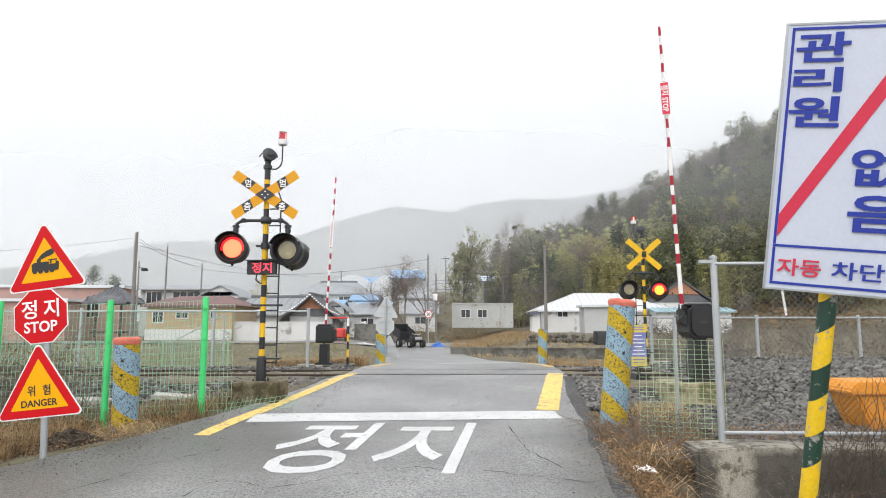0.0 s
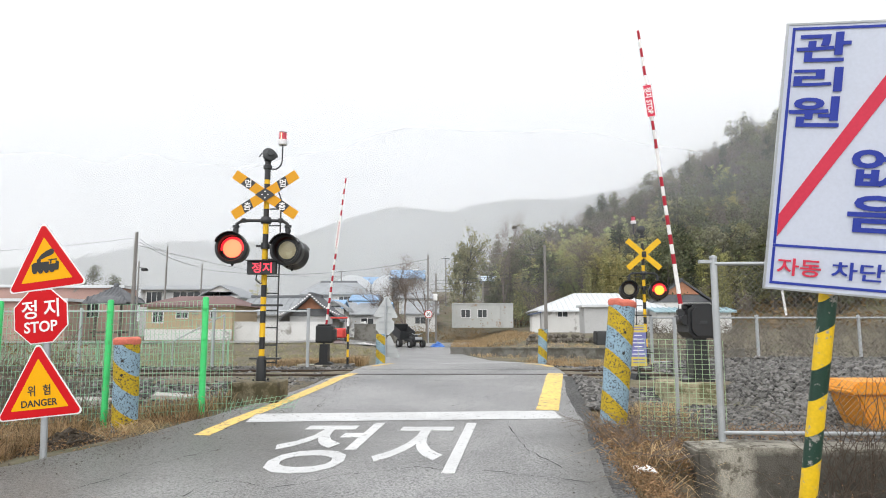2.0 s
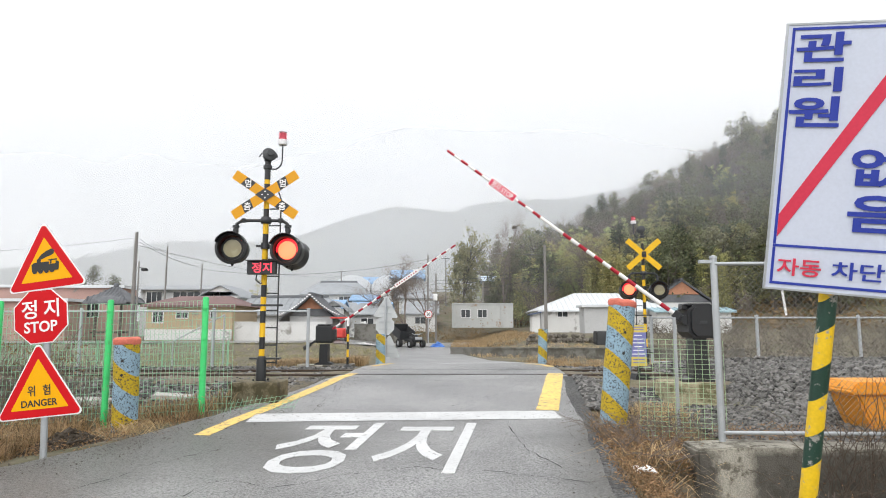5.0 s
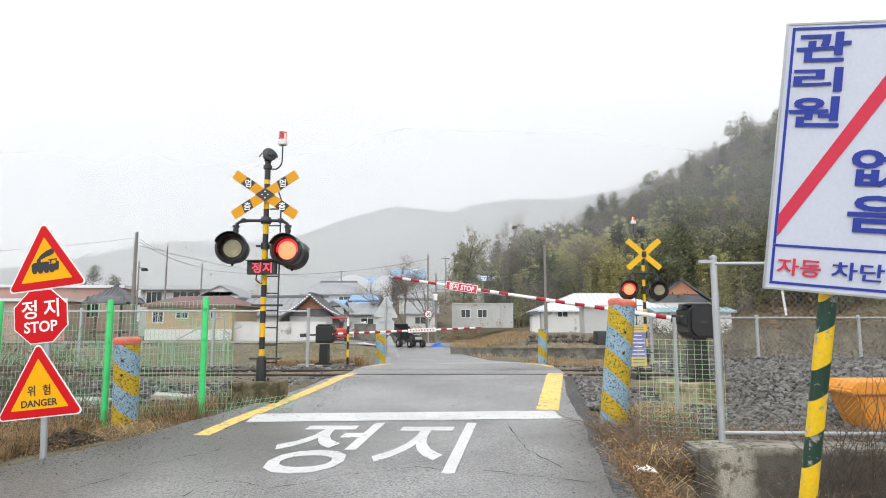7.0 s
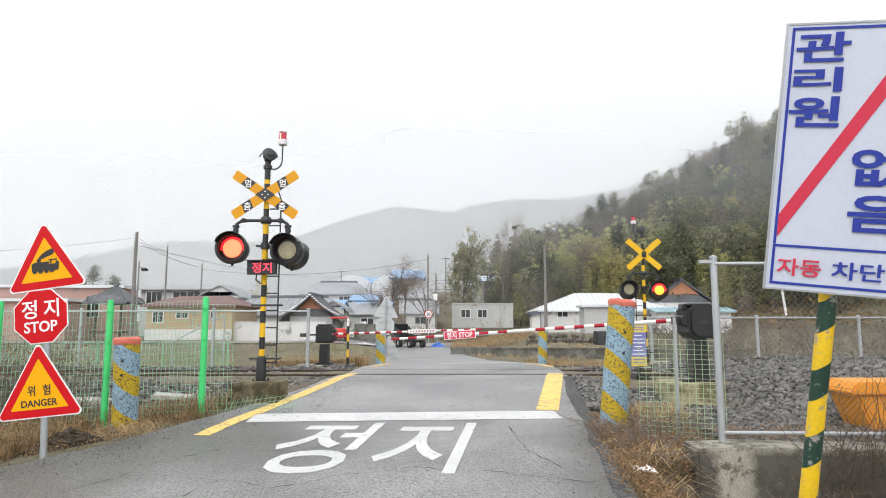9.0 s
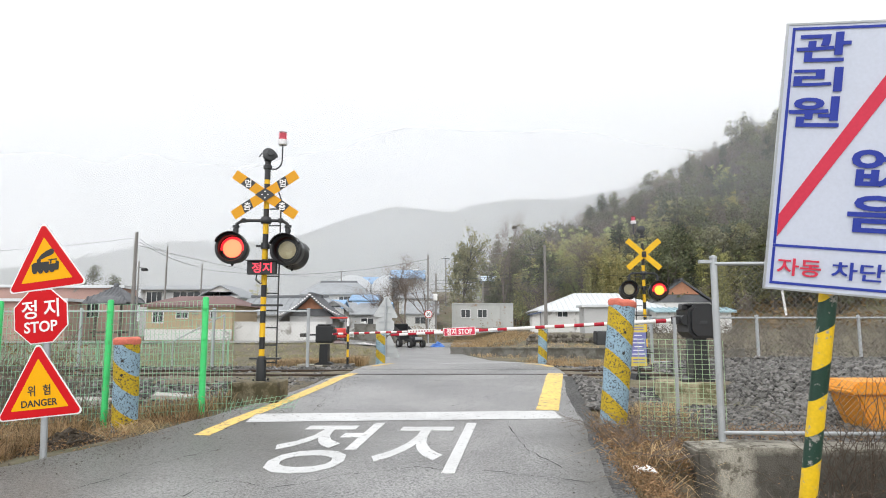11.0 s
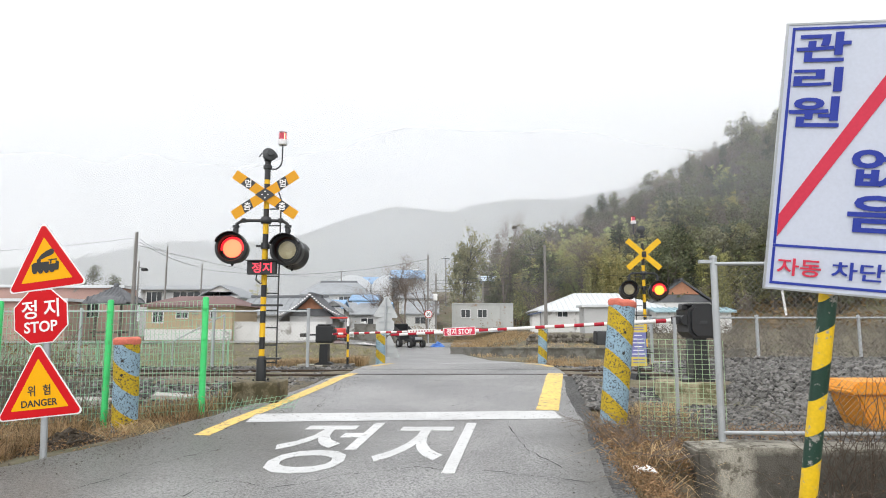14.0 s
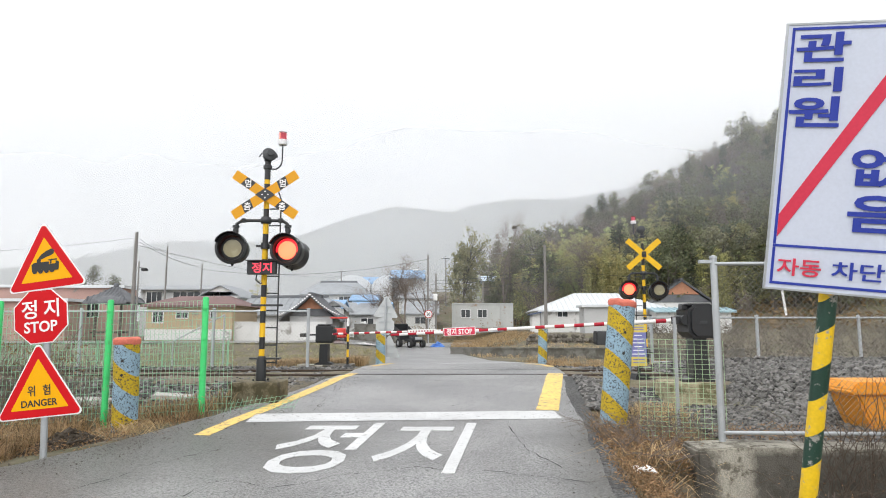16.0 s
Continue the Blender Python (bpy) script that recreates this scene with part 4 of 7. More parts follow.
block("signal_plinth", (-3.06, 10.75, 0.38), (0.78, 0.75, 0.58), MOSSY, "mossy brown concrete block under the signal", "plinth", 0.04, 1)
block("barrier_plinth", (4.13, 10.8, 0.33), (0.90, 0.8, 0.66), TAN_CONCRETE, "mossy concrete block under the barrier machine", "plinth", 0.03, 2)
block("barrier_plinth", (-3.5, 19.3, 0.30), (1.6, 0.9, 0.24), CONCRETE, "grey concrete slab under the barrier machine", "plinth", 0.02, 3)


# ---- fences ----
def weld_mesh(name, x0, x1, y0, y1, z0, z1, dx, dz, r, material, parent, skew=0.0):
    w = Wires()
    k = max(1, round((x1 - x0) / dx))
    for i in range(k + 1):
        t = i / k
        x, y = x0 + (x1 - x0) * t, y0 + (y1 - y0) * t
        w.add((x, y, z0 + skew * t), (x, y, z1 + skew * t), r)
    k = max(1, round((z1 - z0) / dz))
    for i in range(k + 1):
        z = z0 + (z1 - z0) * i / k
        w.add((x0, y0 - 0.006, z), (x1, y1 - 0.006, z + skew), r)
    return w.made(name, material, parent)


def green_fence():
    posts = [-11.6, -9.95, -8.3, -6.62, -4.97, -3.55]
    for a, b in zip(posts[:-1], posts[1:]):
        ob = thing("green_fence", pose(0, 9.5, 0), "bright green welded wire fence panel with round posts", "fence", "green fence panels")
        zb = 0.12 + 0.07 * smooth((b + 6) / 3)
        weld_mesh("wire_mesh", a, b, 0, 0, zb, zb + 1.70, 0.062, 0.095, 0.0034, GREEN_WIRE, ob, 0.08)
        bm = B()
        zt = zb + 1.83
        add_lathe(bm, [(0.045, -0.25), (0.045, zt - 0.02), (0.03, zt), (0.0, zt + 0.006)], 16, pose(b, 0, 0))
        part("post", bm, GREEN, ob, smooth=True)
        for z in (zb + 0.2, zb + 0.7, zb + 1.2, zb + 1.65):
            bm = B()
            add_box(bm, (b, -0.045, z), (0.05, 0.02, 0.03))
            part("clip", bm, GREEN, ob)
    ob = thing("green_fence_end", pose(0, 9.5, 0), "green welded wire fence end panel by the plinth", "fence", "green fence panels")
    weld_mesh("wire_mesh", -3.5, -3.15, 0, 0.1, 0.25, 1.9, 0.06, 0.095, 0.0028, GREEN_WIRE, ob)
    ob = thing("fallen_mesh", pose(0, 0, 0), "slumped green wire mesh by the signal plinth", "fence")
    w = Wires()
    for i in range(16):
        t = i / 15
        p = Vector((-3.35 + 1.05 * t, 9.75 + 0.15 * t, 0.16 + 0.14 * t))
        w.add(p, p + Vector((0.08, 0.12, 0.26 + 0.05 * math.sin(t * 5))), 0.003)
    for k in range(5):
        w.add((-3.35 + 0.02 * k, 9.75 + 0.03 * k, 0.16 + 0.06 * k), (-2.3 + 0.02 * k, 9.9 + 0.03 * k, 0.30 + 0.06 * k), 0.003)
    w.made("wire_mesh", GREEN_WIRE, ob)


def chain_link(parent, p0, p1, z0, z1, pitch, r):
    """Diamond mesh between two posts, in wires that lean both ways."""
    w = Wires()
    a, b = Vector((p0[0], p0[1], 0)), Vector((p1[0], p1[1], 0))
    length, h = (b - a).length, z1 - z0
    u = (b - a) / length
    for s in (1, -1):
        k = -int(h / pitch) - 1
        while k * pitch < length + h:
            x0 = k * pitch
            t0, t1 = 0.0, 1.0
            xa, xb = (x0, x0 + h) if s > 0 else (x0 + h, x0)
            lo, hi = min(xa, xb), max(xa, xb)
            if hi > 0 and lo < length:
                c0, c1 = sorted(((0 - xa) / (xb - xa), (length - xa) / (xb - xa)))
                t0, t1 = max(0, c0), min(1, c1)
                if t1 > t0 + 0.01:
                    off = Vector((0, 0.003 * s, 0))
                    w.add(a + u * (xa + (xb - xa) * t0) + Vector((0, 0, z0 + h * t0)) + off, a + u * (xa + (xb - xa) * t1) + Vector((0, 0, z0 + h * t1)) + off, r)
            k += 1
    return w.made("chain_link", WIRE, parent)


def tube_fence(name, pts, z0, h, label, pitch=0.075, r=0.0022, post_r=0.042, rails=(0.06, 0.98), group=""):
    for i, ((xa, ya), (xb, yb)) in enumerate(zip(pts[:-1], pts[1:])):
        ob = thing(name, pose(0, 0, 0), label, "fence", group)
        for q, (x, y) in enumerate(((xa, ya), (xb, yb))):
            if q and i < len(pts) - 2:
                continue
            bm = B()
            add_lathe(bm, [(post_r, z0 - 0.2), (post_r, z0 + h + 0.02), (post_r * 1.15, z0 + h + 0.025), (post_r * 1.1, z0 + h + 0.05), (0, z0 + h + 0.065)], 16, pose(x, y, 0))
            part("post", bm, STEEL, ob, smooth=True)
        for t in rails:
            bm = B()
            add_cyl(bm, (xa, ya - post_r * 0.6, z0 + h * t), (xb, yb - post_r * 0.6, z0 + h * t), post_r * 0.55, n=10)
            part("rail", bm, STEEL, ob)
        chain_link(ob, (xa, ya - 0.02), (xb, yb - 0.02), z0 + 0.06, z0 + h * 0.985, pitch, r)


green_fence()
tube_fence("chain_link_fence", [(3.22, 7.5), (6.3, 7.35), (9.4, 7.2)], 0.24, 2.12, "grey steel tube and chain-link fence on a concrete wall", 0.072, 0.0019, 0.040)
bm = B()
add_box(bm, (3.13, 7.5, 2.345), (0.17, 0.05, 0.04))
fl = tagged(part("fence_end_stub", bm, STEEL), "short grey steel stub of a fence rail", "fence")
tube_fence("low_rail_fence", [(6.6, 20.2), (9.85, 20.0), (13.05, 20.0), (16.3, 20.0), (19.6, 20.0)], 0.35, 1.5, "grey tube fence with chain-link beyond the ballast", 0.10, 0.0022, 0.05)
tube_fence("chain_link_fence_far", [(-16.6, 18.2), (-13.3, 17.9), (-10.0, 17.6), (-6.3, 17.5), (-3.70, 17.5)], 0.30, 1.7, "grey chain-link fence beyond the rails", 0.10, 0.0022, 0.045)
ob = thing("low_green_fence", pose(0, 8.2, 0), "pale green low welded wire panel beside the bollard", "fence")
weld_mesh("wire_mesh", 2.50, 3.50, 0, -0.2, 0.16, 1.42, 0.085, 0.06, 0.0034, PALE_GREEN, ob, -0.02)
bm = B()
add_cyl(bm, (3.16, 0.5, 0.1), (3.16, 0.5, 1.70), 0.024)
part("post", bm, STEEL, ob)


# ---- concrete wall with ditch ----
PATCHY_CONCRETE = mat("patchy_concrete", (0.34, 0.32, 0.27), 0.92, 0, 0.45, 2.5, 60, 1.0, (0.12, 0.11, 0.085), 0.45, 6)
# darker all along, save a pale patch and a paler top rim
_n, _l = PATCHY_CONCRETE.node_tree.nodes, PATCHY_CONCRETE.node_tree.links
_tc, _nz, _mx, _sep = (_n.new(k) for k in ("ShaderNodeTexCoord", "ShaderNodeTexNoise", "ShaderNodeMix", "ShaderNodeSeparateXYZ"))
_nz.inputs["Scale"].default_value, _nz.inputs["Detail"].default_value, _nz.inputs["Roughness"].default_value = 5.0, 7, 0.65
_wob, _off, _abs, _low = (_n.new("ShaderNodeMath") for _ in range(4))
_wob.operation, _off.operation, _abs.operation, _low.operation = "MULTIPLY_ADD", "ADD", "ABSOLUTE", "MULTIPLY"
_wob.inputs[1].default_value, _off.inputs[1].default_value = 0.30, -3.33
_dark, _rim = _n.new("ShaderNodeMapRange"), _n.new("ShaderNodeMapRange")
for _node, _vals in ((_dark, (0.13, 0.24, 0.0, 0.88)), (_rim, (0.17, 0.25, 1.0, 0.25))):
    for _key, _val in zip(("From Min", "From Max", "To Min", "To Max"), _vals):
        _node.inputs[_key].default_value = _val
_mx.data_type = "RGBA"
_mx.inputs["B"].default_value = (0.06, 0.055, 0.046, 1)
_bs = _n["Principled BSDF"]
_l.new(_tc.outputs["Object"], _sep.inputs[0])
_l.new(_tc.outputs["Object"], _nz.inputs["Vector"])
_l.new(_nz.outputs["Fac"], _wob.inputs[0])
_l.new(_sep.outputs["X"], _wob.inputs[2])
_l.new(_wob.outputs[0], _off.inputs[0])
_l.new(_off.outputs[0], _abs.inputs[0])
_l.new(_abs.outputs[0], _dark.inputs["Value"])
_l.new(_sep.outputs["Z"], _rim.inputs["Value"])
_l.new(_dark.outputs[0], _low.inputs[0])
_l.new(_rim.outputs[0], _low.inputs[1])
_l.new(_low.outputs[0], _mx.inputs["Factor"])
_l.new(_bs.inputs["Base Color"].links[0].from_socket, _mx.inputs["A"])
_l.new(_mx.outputs["Result"], _bs.inputs["Base Color"])
bm = B()
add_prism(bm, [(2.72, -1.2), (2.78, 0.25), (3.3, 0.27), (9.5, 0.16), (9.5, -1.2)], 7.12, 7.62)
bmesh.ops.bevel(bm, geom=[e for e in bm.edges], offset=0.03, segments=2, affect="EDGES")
structure(part("wall_concrete", bm, PATCHY_CONCRETE), "weathered patchy concrete retaining wall under the fence", "wall")


# ---- orange grit bin ----
ob = thing("grit_bin", pose(6.03, 8.7, 0.2), "worn orange plastic bin behind the chain-link fence", "bin")
bm = B()
add_prism(bm, [(-0.45, 0), (0.45, 0), (0.66, 0.5), (-0.66, 0.5)], -0.32, 0.32)
bmesh.ops.bevel(bm, geom=list(bm.edges), offset=0.03, segments=2, affect="EDGES")
part("body", bm, ORANGE, ob)
bm = B()
add_prism(bm, [(-0.76, 0.5), (0.76, 0.5), (0.76, 0.56), (0.68, 0.66), (-0.68, 0.66), (-0.76, 0.56)], -0.40, 0.40)
bmesh.ops.bevel(bm, geom=list(bm.edges), offset=0.02, segments=2, affect="EDGES")
part("lid", bm, ORANGE, ob)


# ---- big notice board near the road ----
def fitted(text, x0, x1, z0, z1, y, bold):
    """Raised letters that fill a rectangle."""
    bm = letters(text, 0.2, 0.003, Matrix(), 1.0, bold)
    xs, zs = [v.co.x for v in bm.verts], [v.co.z for v in bm.verts]
    for v in bm.verts:
        v.co.x = x0 + (v.co.x - min(xs)) / (max(xs) - min(xs)) * (x1 - x0)
        v.co.z = z0 + (v.co.z - min(zs)) / (max(zs) - min(zs)) * (z1 - z0)
        v.co.y += y
    return bm


def notice_board():
    ob = thing("notice_sign", pose(1.686, 3.325, 1.797, 9.32, 6.75, -19.7), "white board with blue Korean lettering and red diagonal", "sign board")
    bm = B()
    add_cyl(bm, (0.312, 0.065, -2.6), (0.308, 0.065, 1.2), 0.043, n=24)
    part("post", bm, POST_STRIPE, ob, "chipped yellow and dark green striped post", smooth=True)
    W_, H_ = 0.72, 1.345
    bm = B()
    add_box(bm, (W_ / 2, 0, H_ / 2), (W_, 0.022, H_), bevel=0.005)
    bd = part("board", bm, BOARD_WHITE, ob)
    bm = B()
    for x0, z0, x1, z1 in ((-0.006, -0.006, W_ + 0.006, 0.004), (-0.006, H_ - 0.004, W_ + 0.006, H_ + 0.006), (-0.006, 0.004, 0.004, H_ - 0.004), (W_ - 0.004, 0.004, W_ + 0.006, H_ - 0.004)):
        add_box(bm, ((x0 + x1) / 2, 0, (z0 + z1) / 2), (x1 - x0, 0.03, z1 - z0))
    part("edge_frame", bm, STEEL, bd)

    def bar(x0, z0, x1, z1, mt, name="border"):
        b2 = B()
        add_box(b2, ((x0 + x1) / 2, -0.0135, (z0 + z1) / 2), (x1 - x0, 0.003, z1 - z0))
        part(name, b2, mt, bd)
    t = 0.013
    for z in (0.024, 0.218, H_ - 0.03):
        bar(0.022, z, W_ - 0.022, z + t, BOARD_BLUE)
    for x in (0.022, W_ - 0.022 - t):
        bar(x, 0.038, x + t, 0.217, BOARD_BLUE)
        bar(x, 0.232, x + t, H_ - 0.031, BOARD_BLUE)
    b2 = B()
    add_prism(b2, [(0.036, 0.268), (0.036, 0.385), (0.575, 1.312), (0.65, 1.312)], -0.0155, -0.0125)
    part("diagonal_band", b2, BOARD_RED, bd, "red diagonal band")
    for s, x0, x1, z0, z1, mt, bold in (("관", 0.045, 0.285, 1.155, 1.30, BOARD_BLUE, 0.005), ("리", 0.045, 0.262, 1.008, 1.128, BOARD_BLUE, 0.005), ("원", 0.036, 0.264, 0.832, 0.984, BOARD_BLUE, 0.005), ("없", 0.335, 0.575, 0.542, 0.732, BOARD_BLUE, 0.005), ("음", 0.340, 0.58, 0.315, 0.50, BOARD_BLUE, 0.005), ("자동", 0.050, 0.250, 0.072, 0.162, BOARD_RED, 0.003), ("차단기", 0.296, 0.63, 0.072, 0.162, BOARD_BLUE, 0.003)):
        part("lettering", fitted(s, x0, x1, z0, z1, -0.0178, bold), mt, bd)


notice_board()


# ---- small posts and backs of signs beyond the rails ----
ob = thing("marker_post", pose(-2.53, 17.0, 0.38), "thin black and yellow marker post with a white tip", "post")
bm = B()
z, k = 0.16, 0
while z < 1.38:
    add_cyl(bm, (0, 0, z), (0, 0, z + 0.2), 0.031, n=12, caps=True, mi=2 if z > 1.0 else k % 2)
    z, k = z + 0.205, k + 1
part("shaft", bm, [BLACK, YELLOW, SIGN_WHITE], ob)
bm = B()
add_lathe(bm, [(0.0, 0), (0.2, 0), (0.18, 0.05), (0.07, 0.17), (0, 0.17)], 16)
part("foot", bm, BLACK, ob)

ob = thing("warning_sign_far", pose(-1.95, 21.5, 0.15), "grey backs of two triangles and an octagon on a post", "road sign")
bm = B()
add_cyl(bm, (0, 0.05, 0), (0, 0.05, 2.35), 0.035)
part("post", bm, STEEL, ob)
for x, z, poly, tilt in ((0, 1.95, rounded(tri(0.9), 0.05), 3), (-0.03, 1.42, octagon(0.64), 0), (0.10, 0.62, rounded(tri(0.9), 0.05), 4)):
    bm = B()
    add_prism(bm, poly, 0.085, 0.095)
    p = part("plate", bm, GREY_ALU, ob)
    p.matrix_basis = pose(x, 0, z, 0, tilt, -8)
    bm = B()
    for zz in (-0.12, 0.12):
        add_box(bm, (0, 0.07, zz), (0.42, 0.02, 0.035))
    part("bracket", bm, STEEL, p)

ob = thing("notice_stand", pose(3.98, 13.0, 0.30), "yellow and blue notice board on a dark base", "sign board")
bm = B()
add_cyl(bm, (0, 0.03, 0.2), (0, 0.03, 1.25), 0.035)
part("post", bm, BLACK, ob)
bm = B()
add_prism(bm, [(-0.22, 0), (0.22, 0), (0.12, 0.32), (-0.12, 0.32)], -0.2, 0.2)
part("base_block", bm, BLACK, ob)
bm = B()
add_box(bm, (-0.02, -0.02, 0.88), (0.33, 0.015, 0.82))
bd = part("board", bm, PALE_YELLOW, ob)
bm = B()
add_box(bm, (-0.02, -0.03, 0.90), (0.33, 0.004, 0.49))
part("blue_field", bm, FADED_BLUE, bd)
for k in range(6):
    bm = B()
    add_box(bm, (-0.02, -0.034, 0.71 + k * 0.075), (0.26 - 0.05 * (k % 3), 0.003, 0.018))
    part("text_bar", bm, SIGN_WHITE, bd)
for z in (1.20, 1.25, 0.60, 0.54):
    bm = B()
    add_box(bm, (-0.02, -0.029, z), (0.24, 0.003, 0.022))
    part("text_bar", bm, FADED_BLUE, bd)

ob = thing("green_fence_far", pose(0, 19.6, 0), "pale green wire fence beyond the rails", "fence")
weld_mesh("wire_mesh", -19, -6.6, 0, 0, 0.22, 1.1, 0.10, 0.075, 0.004, GREEN_WIRE, ob)
for k in range(7):
    bm = B()
    add_cyl(bm, (-18.6 + k * 2.0, 0.05, 0.0), (-18.6 + k * 2.0, 0.05, 1.12), 0.03, n=8)
    part("post", bm, GREEN_WIRE, ob)
ob = thing("handrail", pose(0, 23, 0), "grey pipe handrail sloping down to the field", "handrail")
bm = B()
add_tube(bm, [(-9.72, 0, 0.0), (-9.72, 0, 1.0), (-8.55, 0, 1.62), (-7.9, 0, 1.95), (-7.9, 0, 0.0)], 0.03, 8)
part("pipe", bm, STEEL, ob)

ob = thing("leaning_stick", pose(4.25, 7.56, 0.1, 0, -6, 0), "thin white stick leaning behind the fence", "stick")
bm = B()
add_cyl(bm, (0, 0, 1.62), (0, 0, 2.6), 0.014, n=8)
part("shaft", bm, SIGN_WHITE, ob)

for x, y, w_, turn in ((-4.8, 11.5, 0.66, 3), (-4.95, 10.5, 0.45, -4), (-6.1, 11.2, 0.6, 8)):
    o = block("concrete_slab", (x, y, ballast_z(x, y) + 0.06), (w_, 0.34, 0.09), SLEEPER, "pale concrete slab lying on the ballast", "slab", 0.01, x)
    o.rotation_euler = (0.03, 0.05, radians(turn))
    o["group"] = "slabs by the track"


# ---- far mountains, and pale sheets that stand in for mist ----
FOREST_FAR = mat("far_forest", (0.072, 0.085, 0.064), 0.95, 0, 0.85, 0.035, 0.22, 0.3)


def mountain(name, dist, depth, prof, seed, label):
    px, pz = [p[0] for p in prof], [p[1] for p in prof]
    xs = axis([(px[0] * dist, px[-1] * dist, 3.0)])
    rows = [-1.0, -0.75, -0.5, -0.3, -0.15, -0.06, 0.0, 0.05, 0.5]
    v = []
    for r in rows:
        y = dist + r * depth
        fall = 1 - abs(r) ** 1.4 * (0.95 if r < 0 else 1.5)
        for x in xs:
            h = lerp_y(x / dist, px, pz) * dist * max(fall, 0)
            h += 2.6 * noise.noise((x * 0.14, y * 0.1, seed)) + 1.6 * noise.noise((x * 0.45, y * 0.3, seed))
            v.append((x, y, h))
    k = len(xs)
    f = [(j * k + i, j * k + i + 1, (j + 1) * k + i + 1, (j + 1) * k + i) for j in range(len(rows) - 1) for i in range(k - 1)]
    structure(raw(name, v, f, FOREST_FAR), label, "mountain")
    # tree tops along the crest
    rng = random.Random(seed)
    v, f = [], []
    for _ in range(7500):
        x = rng.uniform(xs[0], xs[-1])
        y = dist - abs(rng.gauss(0, 0.2)) * depth
        fall = 1 - abs((y - dist) / depth) ** 1.4 * 0.95
        z = lerp_y(x / dist, px, pz) * dist * fall - 1
        h, w = rng.uniform(2, 5.5), rng.uniform(0.6, 1.5)
        k = len(v)
        v += [(x - w, y, z), (x + w * 0.3, y - w, z), (x + w, y + w, z), (x - w * 0.5, y, z + h * 0.7), (x + w * 0.5, y, z + h * rng.uniform(0.7, 1))]
        f += [(k, k + 1, k + 3), (k + 1, k + 4, k + 3), (k + 1, k + 2, k + 4), (k, k + 3, k + 2), (k + 2, k + 3, k + 4)]
    stuff(raw(name + "_woods", v, f, FOREST_FAR), "hazy dark woods on a far mountain", "woods")


mountain("mountain_near", 380, 190, [(-0.95, 0.05), (-0.75, 0.07), (-0.542, 0.093), (-0.409, 0.127), (-0.3, 0.124), (-0.202, 0.138), (-0.14, 0.165), (-0.076, 0.183), (0.0145, 0.173), (0.1, 0.15), (0.25, 0.12), (0.5, 0.12)], 3, "misty wooded mountain behind the village")
mountain("mountain_far", 445, 120, [(-0.3, 0.07), (-0.1, 0.12), (0.0, 0.170), (0.035, 0.185), (0.078, 0.193), (0.105, 0.197), (0.16, 0.198), (0.2, 0.198), (0.242, 0.206), (0.28, 0.213), (0.4, 0.23), (0.8, 0.22)], 8, "pale misty mountain ridge in the distance")


# upright see-through sheet; its white puts haze over whatever stands behind it
def mist(y, x0, x1, low, high, z_low, z_high):
    mt = bpy.data.materials.new("mist")
    mt.use_nodes = True
    n, l = mt.node_tree.nodes, mt.node_tree.links
    n.clear()
    out, mix, tr, df, tl, half = (n.new("ShaderNodeOutputMaterial"), n.new("ShaderNodeMixShader"), n.new("ShaderNodeBsdfTransparent"), n.new("ShaderNodeBsdfDiffuse"), n.new("ShaderNodeBsdfTranslucent"), n.new("ShaderNodeMixShader"))
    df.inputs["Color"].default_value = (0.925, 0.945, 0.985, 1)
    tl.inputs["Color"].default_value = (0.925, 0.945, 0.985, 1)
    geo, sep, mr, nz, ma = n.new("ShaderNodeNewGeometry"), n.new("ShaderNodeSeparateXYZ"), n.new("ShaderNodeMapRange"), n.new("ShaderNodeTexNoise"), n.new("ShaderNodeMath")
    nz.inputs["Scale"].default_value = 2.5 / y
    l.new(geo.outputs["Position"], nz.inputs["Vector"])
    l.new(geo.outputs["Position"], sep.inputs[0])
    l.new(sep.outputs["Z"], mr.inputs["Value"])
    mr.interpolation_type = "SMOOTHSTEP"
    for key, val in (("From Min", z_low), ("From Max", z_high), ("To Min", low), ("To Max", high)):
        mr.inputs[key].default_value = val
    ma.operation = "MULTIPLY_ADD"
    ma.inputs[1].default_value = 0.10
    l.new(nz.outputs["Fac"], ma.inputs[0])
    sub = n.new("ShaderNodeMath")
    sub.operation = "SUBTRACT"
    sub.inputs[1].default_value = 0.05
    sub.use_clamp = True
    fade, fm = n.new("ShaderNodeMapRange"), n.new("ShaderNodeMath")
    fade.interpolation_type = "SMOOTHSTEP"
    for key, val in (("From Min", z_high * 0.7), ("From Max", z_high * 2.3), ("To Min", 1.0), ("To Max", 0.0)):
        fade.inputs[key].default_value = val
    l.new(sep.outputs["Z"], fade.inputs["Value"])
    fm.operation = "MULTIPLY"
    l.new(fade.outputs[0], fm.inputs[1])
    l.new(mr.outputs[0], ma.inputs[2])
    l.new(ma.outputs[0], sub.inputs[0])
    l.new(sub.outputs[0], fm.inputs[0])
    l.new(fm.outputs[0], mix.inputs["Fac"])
    l.new(df.outputs[0], half.inputs[1])
    l.new(tl.outputs[0], half.inputs[2])
    l.new(tr.outputs[0], mix.inputs[1])
    l.new(half.outputs[0], mix.inputs[2])
    l.new(mix.outputs[0], out.inputs[0])
    structure(raw("mist_sheet", [(x0, y, -3), (x1, y, -3), (x1, y, 260), (x0, y, 260)], [(0, 1, 2, 3)], mt), "upright pale see-through sheet standing in for mist before the hills", "mist")


mist(71, -140, 140, 0.06, 0.10, 4, 40)
mist(86, -160, 160, 0.07, 0.14, 6, 45)
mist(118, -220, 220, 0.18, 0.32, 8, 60)
